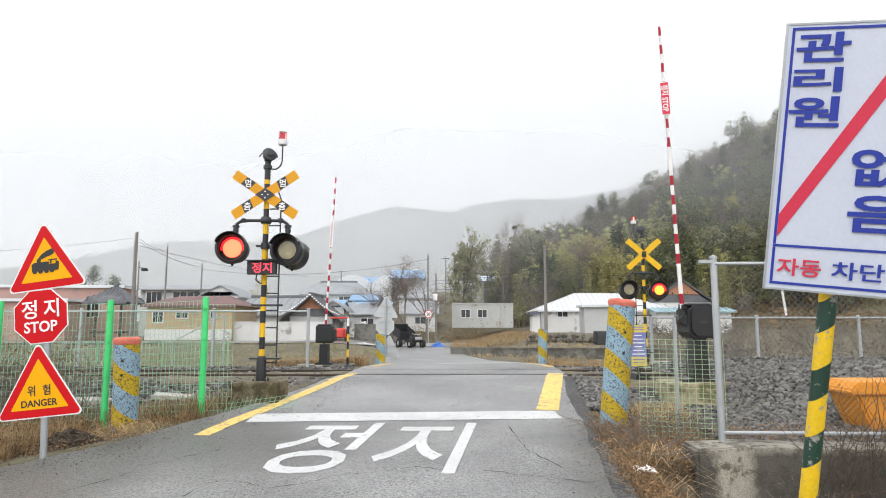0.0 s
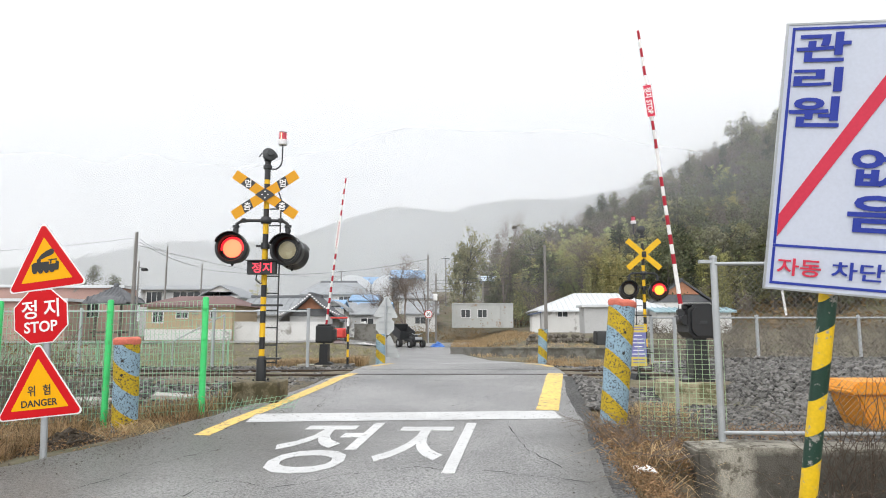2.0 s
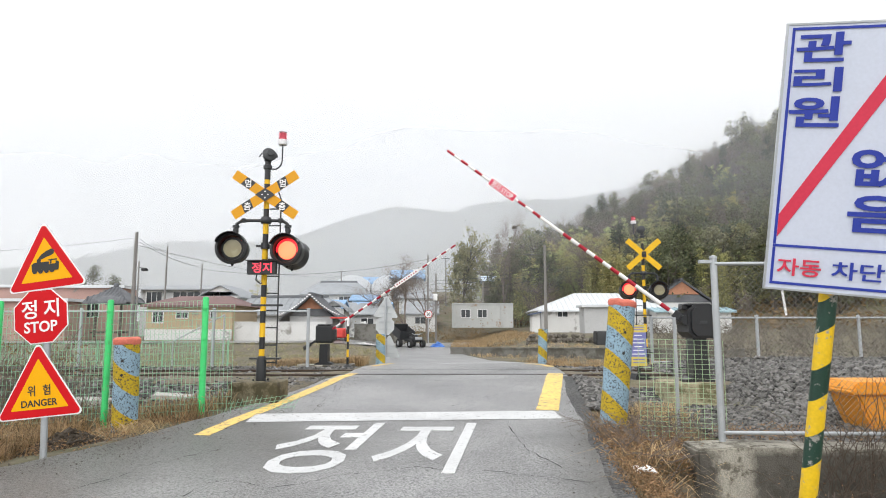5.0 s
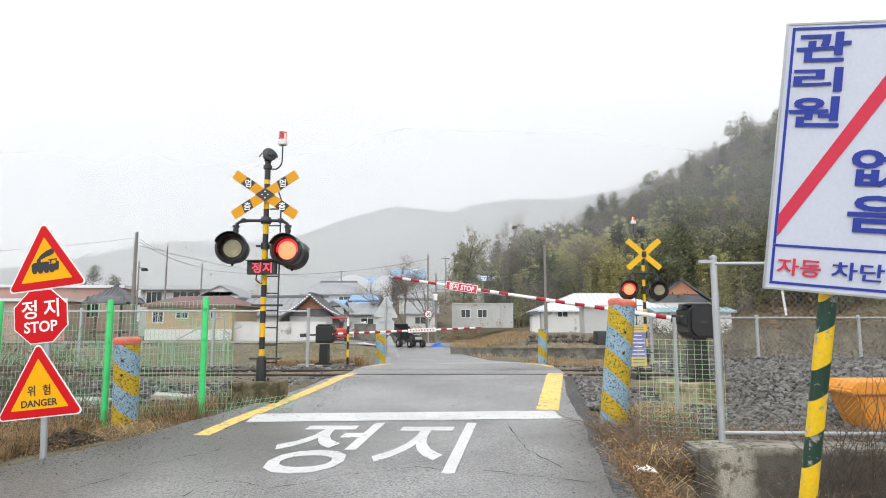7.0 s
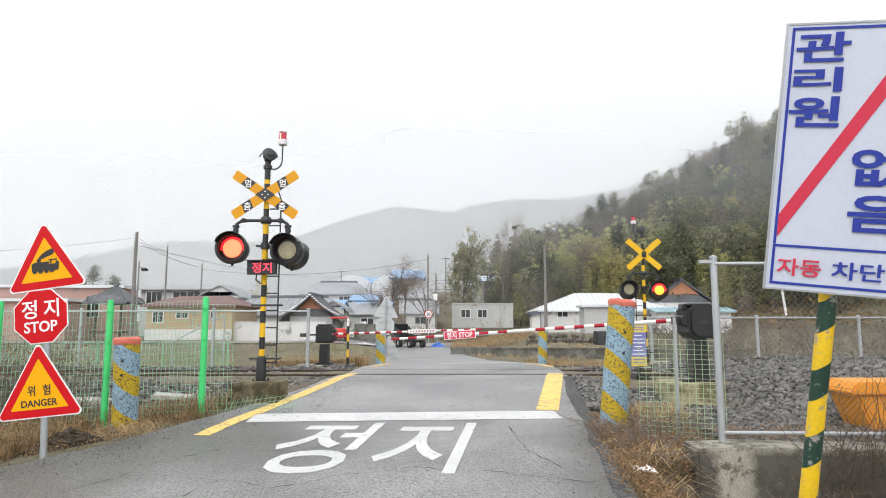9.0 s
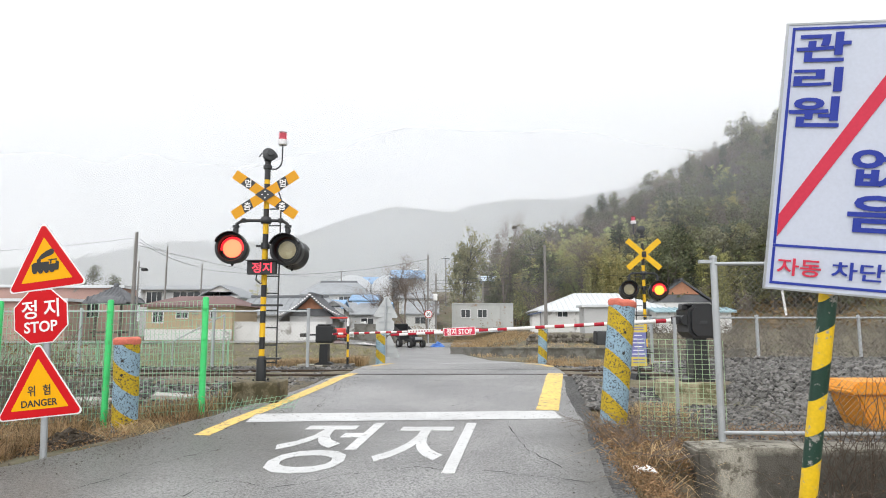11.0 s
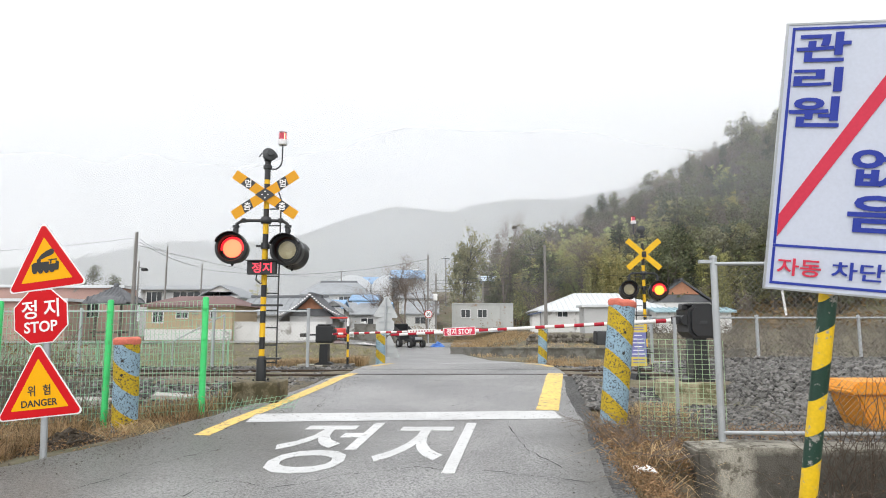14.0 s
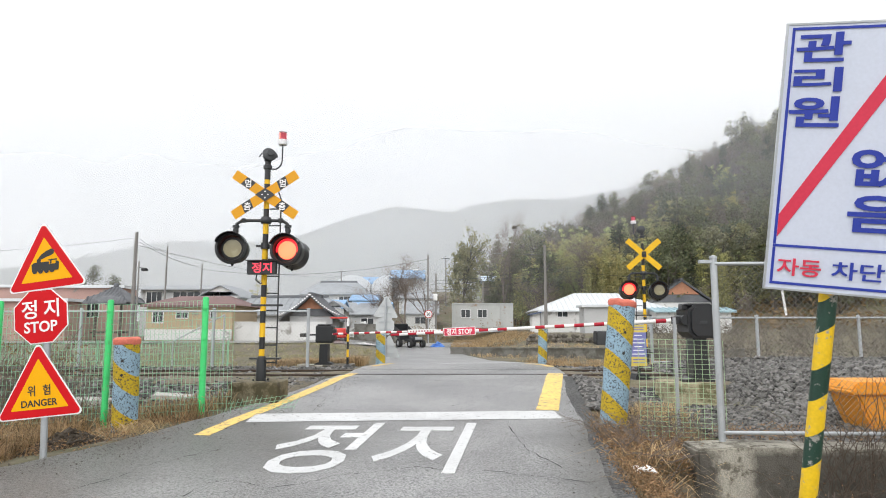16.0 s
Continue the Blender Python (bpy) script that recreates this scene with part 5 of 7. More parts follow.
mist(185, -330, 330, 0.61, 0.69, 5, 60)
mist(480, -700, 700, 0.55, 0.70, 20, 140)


# ---- trees ----
def leaf_mat(name, col, rand=0.35, other=None):
    mt = mat(name, col, 0.75, 0, 0.35, 0.45, 4, 0, rand=0.35 if other else 0.0)
    n, l = mt.node_tree.nodes, mt.node_tree.links
    geo, rr, mm = n.new("ShaderNodeNewGeometry"), n.new("ShaderNodeMapRange"), n.new("ShaderNodeMath")
    rr.inputs["To Min"].default_value, rr.inputs["To Max"].default_value = 1 - rand, 1 + rand
    l.new(geo.outputs["Random Per Island"], rr.inputs["Value"])
    mx = next(q for q in n if q.type == "MIX")
    mm.operation = "MULTIPLY"
    l.new(mx.inputs["B"].links[0].from_socket, mm.inputs[0])
    l.new(rr.outputs[0], mm.inputs[1])
    l.new(mm.outputs[0], mx.inputs["B"])
    tl, ms = n.new("ShaderNodeBsdfTranslucent"), n.new("ShaderNodeMixShader")
    bs, out = n["Principled BSDF"], n["Material Output"]
    l.new(mx.outputs["Result"], tl.inputs["Color"])
    ms.inputs["Fac"].default_value = 0.35
    l.new(bs.outputs[0], ms.inputs[1])
    l.new(tl.outputs[0], ms.inputs[2])
    l.new(ms.outputs[0], out.inputs["Surface"])
    if other:
        oi = next(q for q in n if q.type == "OBJECT_INFO")
        cm = n.new("ShaderNodeMix")
        cm.data_type = "RGBA"
        cm.inputs["A"].default_value, cm.inputs["B"].default_value = (*col, 1), (*other, 1)
        l.new(oi.outputs["Random"], cm.inputs["Factor"])
        l.new(cm.outputs["Result"], mx.inputs["A"])
    return mt


BAMBOO = leaf_mat("bamboo_leaf", (0.50, 0.44, 0.19), 0.3, (0.29, 0.335, 0.14))
EVERGREEN = leaf_mat("evergreen_leaf", (0.115, 0.145, 0.08), 0.25, (0.20, 0.185, 0.10))
PINE = leaf_mat("pine_needle", (0.075, 0.10, 0.06), 0.4, (0.12, 0.115, 0.075))
GREY_WEED = leaf_mat("grey_weed", (0.15, 0.13, 0.105))
DRY_LEAF = leaf_mat("dry_leaf", (0.22, 0.15, 0.075))
BARK = mat("bark", (0.10, 0.085, 0.07), 0.95, 0, 0.3, 2, 20, 0.4)
TWIG = mat("twig", (0.17, 0.14, 0.12), 0.95, 0, 0.3, 2, 20, 0.0)
CULM = mat("bamboo_culm", (0.20, 0.20, 0.10), 0.7, 0, 0.2, 2, 20, 0)


def leaves(rng, spots, per, spread, size, thin=0.4):
    v, f = [], []
    for cx, cy, cz, s in spots:
        for _ in range(per):
            d = Vector((rng.gauss(0, 1), rng.gauss(0, 1), rng.gauss(0, 0.75))) * spread * s * 0.55
            a = Vector((rng.uniform(-1, 1), rng.uniform(-1, 1), rng.uniform(-0.9, 0.4))).normalized()
            b = a.orthogonal().normalized()
            b.rotate(Matrix.Rotation(rng.uniform(0, 6.3), 3, a))
            q = size * rng.uniform(0.6, 1.4)
            p = Vector((cx, cy, cz)) + d
            k = len(v)
            v += [tuple(p - a * q), tuple(p + b * q * thin), tuple(p + a * q), tuple(p - b * q * thin)]
            f.append((k, k + 1, k + 2, k + 3))
    return v, f


def limb(bm, p, d, length, r, level, rng, tips, bend=0.25):
    steps = 3
    for i in range(steps):
        q = p + d * (length / steps)
        add_cyl(bm, p, q, r * (1 - 0.2 * i), r * (1 - 0.2 * (i + 1)), n=5 if level > 0 else 7, caps=False)
        p = q
        d = (d + Vector((rng.uniform(-1, 1), rng.uniform(-1, 1), rng.uniform(-0.3, 0.7))) * bend).normalized()
        if level < 3 and i > 0 or (level == 0 and i == 0):
            for _ in range(2):
                e = (d + Vector((rng.uniform(-1, 1), rng.uniform(-1, 1), rng.uniform(-0.2, 0.8)))).normalized()
                limb(bm, p, e, length * rng.uniform(0.5, 0.7), r * 0.5, level + 1, rng, tips, bend)
    tips.append(tuple(p))


def make_tree(kind, seed, m, label, group):
    rng = random.Random(seed)
    ob = thing(kind, m, label, "tree", group)
    if kind == "bamboo_clump":
        bm, spots = B(), []
        for _ in range(9):
            x, y = rng.uniform(-1.9, 1.9), rng.uniform(-1.7, 1.7)
            h, a, bend = rng.uniform(7, 11), rng.uniform(0, 6.3), rng.uniform(0.6, 1.8)
            last = Vector((x, y, 0))
            for k in range(1, 9):
                t = k / 8
                p = Vector((x + math.cos(a) * bend * t ** 2.5, y + math.sin(a) * bend * t ** 2.5, h * (t - 0.08 * t ** 4)))
                if k % 2 == 0:
                    add_cyl(bm, last, p, 0.05, 0.04, n=4, caps=False)
                    last = p
                if t > 0.2:
                    spots.append((*p, 1.15 - 0.55 * t))
        part("trunk", bm, CULM, ob, "thin bamboo culms")
        v, f = leaves(rng, spots, 46, 0.68, 0.19, 0.26)
        raw("crown", v, f, BAMBOO, ob)
    elif kind == "pine_tree":
        bm, spots = B(), []
        h = rng.uniform(10, 13)
        add_cyl(bm, (0, 0, -0.5), (rng.uniform(-0.5, 0.5), 0.2, h), 0.2, 0.04, n=7, caps=False)
        for k in range(26):
            t = rng.uniform(0.3, 1)
            a, r = rng.uniform(0, 6.3), (1.15 - t) * 3.4 * rng.uniform(0.5, 1.1)
            p = (math.cos(a) * r, math.sin(a) * r, h * t + 0.15 * r)
            add_cyl(bm, (0, 0, h * t - 0.3 * r), p, 0.06, 0.02, n=4, caps=False)
            spots += [(*p, 0.9), (p[0] * 0.6, p[1] * 0.6, p[2] - 0.1, 0.75)]
        spots.append((0, 0, h, 0.6))
        part("trunk", bm, BARK, ob)
        v, f = leaves(rng, spots, 34, 0.85, 0.18, 0.25)
        raw("crown", v, f, PINE, ob)
    elif kind == "evergreen_tree":
        bm, tips = B(), []
        limb(bm, Vector((0, 0, -0.5)), Vector((0, 0, 1)), 5.5, 0.2, 1, rng, tips, 0.15)
        part("trunk", bm, BARK, ob)
        spots = [(*t, 1.0) for t in tips]
        for _ in range(60):
            a, u = rng.uniform(0, 6.3), rng.uniform(0.15, 1)
            r = 2.5 * math.sin(math.pi * min(u * 0.85 + 0.12, 1)) * rng.uniform(0.3, 1.05)
            spots.append((math.cos(a) * r, math.sin(a) * r, 0.7 + 7.9 * u, rng.uniform(0.6, 1.1)))
        v, f = leaves(rng, spots, 44, 0.72, 0.17, 0.45)
        raw("crown", v, f, EVERGREEN, ob)
    else:
        bm, tips = B(), []
        limb(bm, Vector((0, 0, -0.3)), Vector((0, 0, 1)), 4.4, 0.16, 0, rng, tips, 0.22)
        part("trunk", bm, TWIG, ob, "bare grey-brown trunk and limbs")
        w = Wires()
        for t in tips:
            for _ in range(5):
                d = Vector((rng.uniform(-1, 1), rng.uniform(-1, 1), rng.uniform(-0.2, 1))).normalized()
                q = Vector(t) + d * rng.uniform(0.4, 1.0)
                w.add(t, q, 0.009)
                w.add(q, q + (d + Vector((rng.uniform(-1, 1), rng.uniform(-1, 1), 0.5)) * 0.5) * 0.4, 0.007)
        w.made("crown", TWIG, ob, "bare winter twigs")
    return ob


NEST = []


def woods():
    rng = random.Random(21)
    protos = {"bamboo_clump": [None] * 3, "evergreen_tree": [None] * 3, "pine_tree": [None] * 2, "bare_tree": [None] * 2}
    labels = {"bamboo_clump": "yellow-green bamboo clump on the hillside", "evergreen_tree": "dark green leafy tree on the hillside", "pine_tree": "dark pine tree on the misty hill", "bare_tree": "bare leafless winter tree on the hill"}
    for i in range(1500):
        x, y = rng.uniform(7, 92), rng.uniform(68, 132)
        if x < 8 + max(0, 76 - y) * 1.2 or x > 10 + y * 0.62:
            continue
        if rng.random() < (0.62 if y > 84 else 0.40):
            continue
        g = ground_z(x, y)
        r = rng.random()
        high = smooth((x / y - 0.25) / 0.25)
        if y > 98 and x / y > 0.16:
            kind = "bare_tree" if r < 0.5 else "pine_tree" if r < 0.68 else "evergreen_tree"
            s = rng.uniform(0.65, 1.0)
        elif r < 0.66 - 0.48 * high:
            kind, s = "bamboo_clump", rng.uniform(0.62, 0.95)
        elif r < 0.84 - 0.2 * high:
            kind, s = "evergreen_tree", rng.uniform(0.7, 1.1)
        elif r < 0.90:
            kind, s = "pine_tree", rng.uniform(0.65, 1.0)
        else:
            kind, s = "bare_tree", rng.uniform(0.8, 1.15)
        m = pose(x, y, g - 0.2, 0, 0, rng.uniform(0, 360)) @ Matrix.Diagonal((s, s, s, 1))
        k = rng.randrange(len(protos[kind]))
        if protos[kind][k] is None:
            ob = make_tree(kind, 100 + 7 * k + len(kind), m, labels[kind], "trees on the hillside")
            protos[kind][k] = ob
        else:
            src = protos[kind][k]
            keep = src.matrix_basis.copy()
            src.matrix_basis = Matrix()
            copy_thing(src, m)
            src.matrix_basis = keep
    ev, br, bb = protos["evergreen_tree"][0], protos["bare_tree"], protos["bamboo_clump"][1]

    def place(src, x, y, z, s, label, turn=0, tall=1.0):
        keep = src.matrix_basis.copy()
        src.matrix_basis = Matrix()
        c = copy_thing(src, pose(x, y, z, 0, 0, turn) @ Matrix.Diagonal((s, s, s * tall, 1)))
        src.matrix_basis = keep
        c["label"], c["group"] = label, "trees by the village"
        return c
    place(ev, 2.45, 74, 2.2, 0.78, "lone tall evergreen tree behind the container", 40, 1.32)
    place(protos["evergreen_tree"][1], 2.3, 74.6, 2.2, 0.74, "dense evergreen tree behind the container", 200, 1.25)
    place(protos["evergreen_tree"][2], 7.0, 82, ground_z(7.0, 82), 0.62, "low dark evergreen tree behind the container", 150)
    place(ev, 6.2, 79, ground_z(6.2, 79), 0.5, "low dark evergreen tree behind the container", 90)
    place(protos["evergreen_tree"][1], 8.2, 78, ground_z(8.2, 78), 0.6, "low dark evergreen tree behind the container", 10)
    place(br[0], -3.4, 58, 0.4, 0.80, "bare winter tree beside the lane", 20)
    place(br[1], -1.6, 62, 0.6, 0.72, "bare winter tree beside the lane", 200)
    tall_tree = place(br[1], 7.3, 76, 2.5, 0.72, "tall bare tree with a nest at the wood's edge", 80, 2.0)
    trunk = next(o for o in tall_tree.children if o.name.startswith("trunk")).data
    top = max(v.co.z for v in trunk.vertices)
    spot = min((v.co for v in trunk.vertices), key=lambda c: abs(c.z - top * 0.88))
    NEST.append(tall_tree.matrix_basis @ spot)
    place(br[0], -6.5, 66, 0.6, 0.6, "bare winter tree behind the houses", 120)
    for x, y, tall in ((-52.5, 95, 1.05), (-50.0, 96, 0.9), (-55.0, 97, 0.8)):
        place(protos["pine_tree"][0], x, y, 0.5, 0.85, "pale pine tree in the mist behind the school", x * 40, tall)
    crest = random.Random(88)
    for k in range(16):
        t = crest.uniform(0.385, 0.56)
        y = crest.uniform(98, 114)
        c = place(protos["pine_tree"][k % 2], t * y, y, ground_z(t * y, y) - 0.3, crest.uniform(0.55, 0.85), "dark pine tree on the misty hill", k * 47, crest.uniform(0.9, 1.2))
        c["group"] = "trees on the hillside"
    for k in range(46):
        t = crest.uniform(0.2, 0.5)
        y = crest.uniform(100, 120)
        c = place(br[k % 2], t * y, y, ground_z(t * y, y) - 0.3, crest.uniform(0.7, 1.0), "bare leafless winter tree on the hill", k * 61, crest.uniform(0.9, 1.15))
        c["group"] = "trees on the hillside"
    place(bb, -29, 100, 1.0, 0.75, "pale bamboo clump behind the village", 70)
    for x, y, s in ((9.5, 68, 0.4), (12, 70, 0.5), (27, 68, 0.45), (31, 66, 0.4), (24, 70, 0.5)):
        place(br[0], x, y, ground_z(x, y), s, "low bare shrub at the foot of the hill", x * 30)


woods()
rng = random.Random(5)
spots = []
for _ in range(900):
    x, y = rng.uniform(8, 75), rng.uniform(62, 100)
    if x > 8 + max(0, 74 - y) * 1.0:
        spots.append((x, y, ground_z(x, y) + 0.3, rng.uniform(0.7, 1.6)))
v, f = leaves(rng, spots, 16, 1.3, 0.35, 0.35)
stuff(raw("hillside_scrub", v, f, DRY_LEAF), "brown dry scrub and bramble on the hillside", "scrub")


# ---- houses ----
def wall_mat(name, col, dirt=(0.25, 0.24, 0.22), amount=0.15):
    return mat(name, col, 0.85, 0, 0.15, 0.5, 12, 0.1, dirt, amount, 0.8)


WHITE_WALL = wall_mat("white_wall", (0.62, 0.62, 0.61))
BEIGE_WALL = wall_mat("beige_wall", (0.42, 0.32, 0.20))
PINK_WALL = wall_mat("pink_brick_wall", (0.42, 0.27, 0.235))
GREY_WALL = wall_mat("grey_wall", (0.45, 0.455, 0.46))
CONT_WALL = wall_mat("container_wall", (0.43, 0.44, 0.43), (0.30, 0.2, 0.12), 0.12)
TILE = mat("dark_roof_tile", (0.125, 0.13, 0.14), 0.8, 0, 0.35, 1.5, 20, 0.3)
PAVILION_TILE = mat("pavilion_tile", (0.13, 0.135, 0.145), 0.8, 0, 0.4, 2.5, 20, 0.4)
TILE_GREY = mat("grey_roof_tile", (0.28, 0.295, 0.31), 0.8, 0, 0.25, 1.5, 20, 0.3)
WHITE_ROOF = mat("white_metal_roof", (0.60, 0.62, 0.64), 0.45, 0.1, 0.08, 1, 20, 0.05)
BLUE_ROOF = mat("blue_metal_roof", (0.22, 0.36, 0.55), 0.5, 0, 0.2, 1, 20, 0.05)
PALE_BLUE_ROOF = mat("pale_blue_roof", (0.42, 0.50, 0.60), 0.5, 0, 0.25, 1, 20, 0.05)
NAVY_ROOF = mat("navy_metal_roof", (0.05, 0.075, 0.14), 0.5, 0, 0.2, 1, 20, 0.05)
TEAL_ROOF = mat("teal_roof", (0.30, 0.43, 0.48), 0.5, 0, 0.2, 1, 20, 0.05)
TERRACOTTA = mat("terracotta_gable", (0.42, 0.20, 0.12), 0.85, 0, 0.25, 2, 20, 0.1)
MAROON = mat("maroon_roof", (0.17, 0.105, 0.10), 0.8, 0, 0.25, 1, 12, 0.1)
GREEN_TRIM = mat("green_eave", (0.22, 0.27, 0.19), 0.7)
FRAME = mat("window_frame_white", (0.7, 0.7, 0.7), 0.5)
PANE = mat("dark_window_pane", (0.045, 0.05, 0.055), 0.12, 0, 0.2, 2, 10, 0)
BLUE_TARP = mat("blue_tarp", (0.08, 0.20, 0.55), 0.5, 0, 0.3, 2, 20, 0.3)
TARP_BLACK = mat("black_tarp", (0.03, 0.032, 0.035), 0.6, 0, 0.4, 2, 20, 0.5)
RED_PAINT = mat("red_paint", (0.55, 0.05, 0.04), 0.4, 0, 0.2, 3, 30, 0)
SOIL = mat("dark_soil", (0.055, 0.042, 0.03), 0.95, 0, 0.4, 3, 30, 0.5)
RUBBLE = mat("rubble", (0.36, 0.355, 0.345), 0.9, 0, 0.5, 1, 12, 0.5)
DRYSTONE = mat("dry_stone", (0.14, 0.125, 0.105), 0.9, 0, 0.45, 2, 15, 0.5, rand=0.35)


def window(parent, x, y, z, w, h, bars=1):
    bm = B()
    t = 0.06
    for c, s in (((x, y - 0.02, z + h / 2), (w, 0.07, t)), ((x, y - 0.02, z - h / 2), (w, 0.07, t)), ((x - w / 2, y - 0.02, z), (t, 0.07, h + t)), ((x + w / 2, y - 0.02, z), (t, 0.07, h + t))):
        add_box(bm, c, s)
    for k in range(bars):
        add_box(bm, (x - w / 2 + w * (k + 1) / (bars + 1), y - 0.018, z), (t * 0.8, 0.05, h))
    wd = part("window", bm, FRAME, parent, "white-framed window with dark panes")
    for k in range(bars + 1):
        bm = B()
        pw = w / (bars + 1)
        add_box(bm, (x - w / 2 + pw * (k + 0.5), y - 0.012, z), (pw - 0.06, 0.01, h - 0.06))
        part("pane", bm, PANE, wd)
    return wd


def gable_roof(parent, w, d, z, rise, material, over=0.35, hip=0.0, curve=0.0, ribs=0, ridge_mat=None, gable_mat=None):
    """Ridge along x. hip: how far the ridge's ends draw in."""
    bm = B()
    n = 6
    for s in (-1, 1):
        top, bot = [], []
        for k in range(n + 1):
            t = k / n
            yy = s * (d / 2 + over) * t
            zz = z + rise * (1 - t) - curve * math.sin(math.pi * t) - (over * rise / d if t == 1 else 0)
            hw = w / 2 + over - hip * (1 - t)
            top.append((hw, yy, zz))
        vs = [[bm.verts.new((sx * hw, yy, zz)) for sx in (-1, 1)] for hw, yy, zz in top]
        vb = [[bm.verts.new((sx * hw, yy, zz - 0.12)) for sx in (-1, 1)] for hw, yy, zz in top]
        for k in range(n):
            bm.faces.new((vs[k][0], vs[k][1], vs[k + 1][1], vs[k + 1][0]))
            bm.faces.new((vb[k][0], vb[k][1], vb[k + 1][1], vb[k + 1][0]))
            for q in (0, 1):
                bm.faces.new((vs[k][q], vs[k + 1][q], vb[k + 1][q], vb[k][q]))
        bm.faces.new((vs[n][0], vs[n][1], vb[n][1], vb[n][0]))
    if hip > 0:
        for sx in (-1, 1):
            a = bm.verts.new((sx * (w / 2 + over - hip), 0, z + rise))
            b = bm.verts.new((sx * (w / 2 + over), -(d / 2 + over), z - over * rise / d))
            c = bm.verts.new((sx * (w / 2 + over), d / 2 + over, z - over * rise / d))
            bm.faces.new((a, b, c))
    roof = part("roof", bm, material, parent)
    if ribs:
        for k in range(ribs + 1):
            x = -w / 2 - over + (w + 2 * over) * k / ribs
            t0 = 0 if hip == 0 else max(0.0, (abs(x) - (w / 2 + over - hip)) / hip)
            if t0 >= 0.97:
                continue
            bm = B()
            p = [Vector((x, -(d / 2 + over) * t, z + rise * (1 - t) - curve * math.sin(math.pi * t) + 0.03 - (over * rise / d if t == 1 else 0))) for t in (t0, (t0 + 1) / 2, 1)]
            for a, b in zip(p[:-1], p[1:]):
                add_cyl(bm, a, b, 0.05, n=4)
            part("roof_rib", bm, material, roof)
    if ridge_mat:
        bm = B()
        add_box(bm, (0, 0, z + rise + 0.08), (w + 2 * over - 2 * hip, 0.28, 0.28), bevel=0.05)
        part("ridge", bm, ridge_mat, roof)
    if gable_mat:
        for sx in (-1, 1):
            bm = B()
            add_prism(bm, [(-d * 0.30, z + rise * 0.36), (d * 0.30, z + rise * 0.36), (0, z + rise - 0.1)], -0.10, 0.10, pose(sx * (w / 2 + 0.02), 0, 0, 0, 0, 90))
            if gable_mat is TERRACOTTA:
                add_prism(bm, [(-d / 2, z), (d / 2, z), (d * 0.29, z + rise * 0.35), (-d * 0.29, z + rise * 0.35)], -0.06, 0.06, pose(sx * w / 2, 0, 0, 0, 0, 90), 1)
            part("gable", bm, [gable_mat, material], roof)
    return roof


def house(x0, x1, y, z, d, h, wall, roof, rise, label, windows=(), hip=0.0, turn=0.0, ribs=0, ridge=None, gable=None, curve=0.0, over=0.35, flat=False):
    """The front stands at y, from x0 to x1."""
    w = x1 - x0
    ob = thing("house", pose((x0 + x1) / 2, y + d / 2, z, 0, 0, turn), label, "house", "village houses")
    if turn == 90:
        w, d = d, w
    bm = B()
    add_box(bm, (0, 0, h / 2 - 0.4), (w, d, h + 0.8))
    part("wall", bm, wall, ob)
    if flat:
        bm = B()
        add_box(bm, (0, 0, h + 0.08), (w + 0.5, d + 0.5, 0.22))
        part("roof", bm, roof, ob)
    else:
        gable_roof(ob, w, d, h, rise, roof, over, hip, curve, ribs, ridge, gable if gable else (None if hip else wall))
    for wx, wz, ww, wh, bars in windows:
        window(ob, wx, -d / 2, wz, ww, wh, bars)
    return ob


# by the wood: white house, screen, tiled house
wh = house(9.25, 21.5, 60, 0.85, 8, 2.15, WHITE_WALL, WHITE_ROOF, 1.75, "white-walled house with a white ribbed metal roof", [(-4.1, 1.75, 1.0, 0.55, 1)], hip=4.3, ribs=26)
bm = B()
add_box(bm, (-6.75, -4.3, 0.85), (0.75, 1.5, 1.7))
lean = part("lean_to", bm, WHITE_WALL, wh)
bm = B()
add_box(bm, (-6.85, -4.4, 1.78), (1.15, 1.9, 0.1), pose(0, 0, 0, 0, -12, 0))
part("lean_to_roof", bm, NAVY_ROOF, lean, "dark blue metal lean-to roof")
house(12.0, 14.7, 54, 0.85, 2, 2.25, GREY_WALL, WHITE_ROOF, 0.1, "low pale shed wall beside the white house", flat=True)
house(21.8, 27.9, 66, 1.4, 7, 2.5, WHITE_WALL, TILE, 2.3, "house with a dark tiled roof and terracotta gable", hip=0.0, turn=90, ridge=TILE, gable=TERRACOTTA, ribs=14)
house(19.5, 26.3, 58, 0.8, 4, 2.05, WHITE_WALL, TEAL_ROOF, 0.35, "low shed with a pale blue metal roof", ribs=14)

# container
ob = thing("container_office", pose(4.1, 67.2, 1.3), "grey site container with two white windows and door", "container")
bm = B()
add_box(bm, (0, 0, 1.25), (6.2, 2.4, 2.4))
part("body", bm, CONT_WALL, ob)
for x in (-3.1, 3.1, 1.95):
    bm = B()
    add_box(bm, (x, -1.2, 1.25), (0.16 if abs(x) > 3 else 0.09, 0.12, 2.5))
    part("corner_post", bm, CONT_WALL, ob)
for z in (0.06, 2.46):
    bm = B()
    add_box(bm, (0, -1.2, z), (6.3, 0.10, 0.13))
    part("side_rail", bm, CONT_WALL, ob)
for k in range(22):
    bm = B()
    add_box(bm, (-2.95 + k * 0.28, -1.205, 1.25), (0.08, 0.03, 2.3))
    part("rib", bm, CONT_WALL, ob)
window(ob, -1.75, -1.22, 1.45, 0.95, 0.85, 1)
window(ob, -0.02, -1.22, 1.45, 0.95, 0.85, 1)
bm = B()
add_box(bm, (1.35, -1.23, 1.15), (0.85, 0.05, 2.05))
part("door", bm, CONT_WALL, ob)
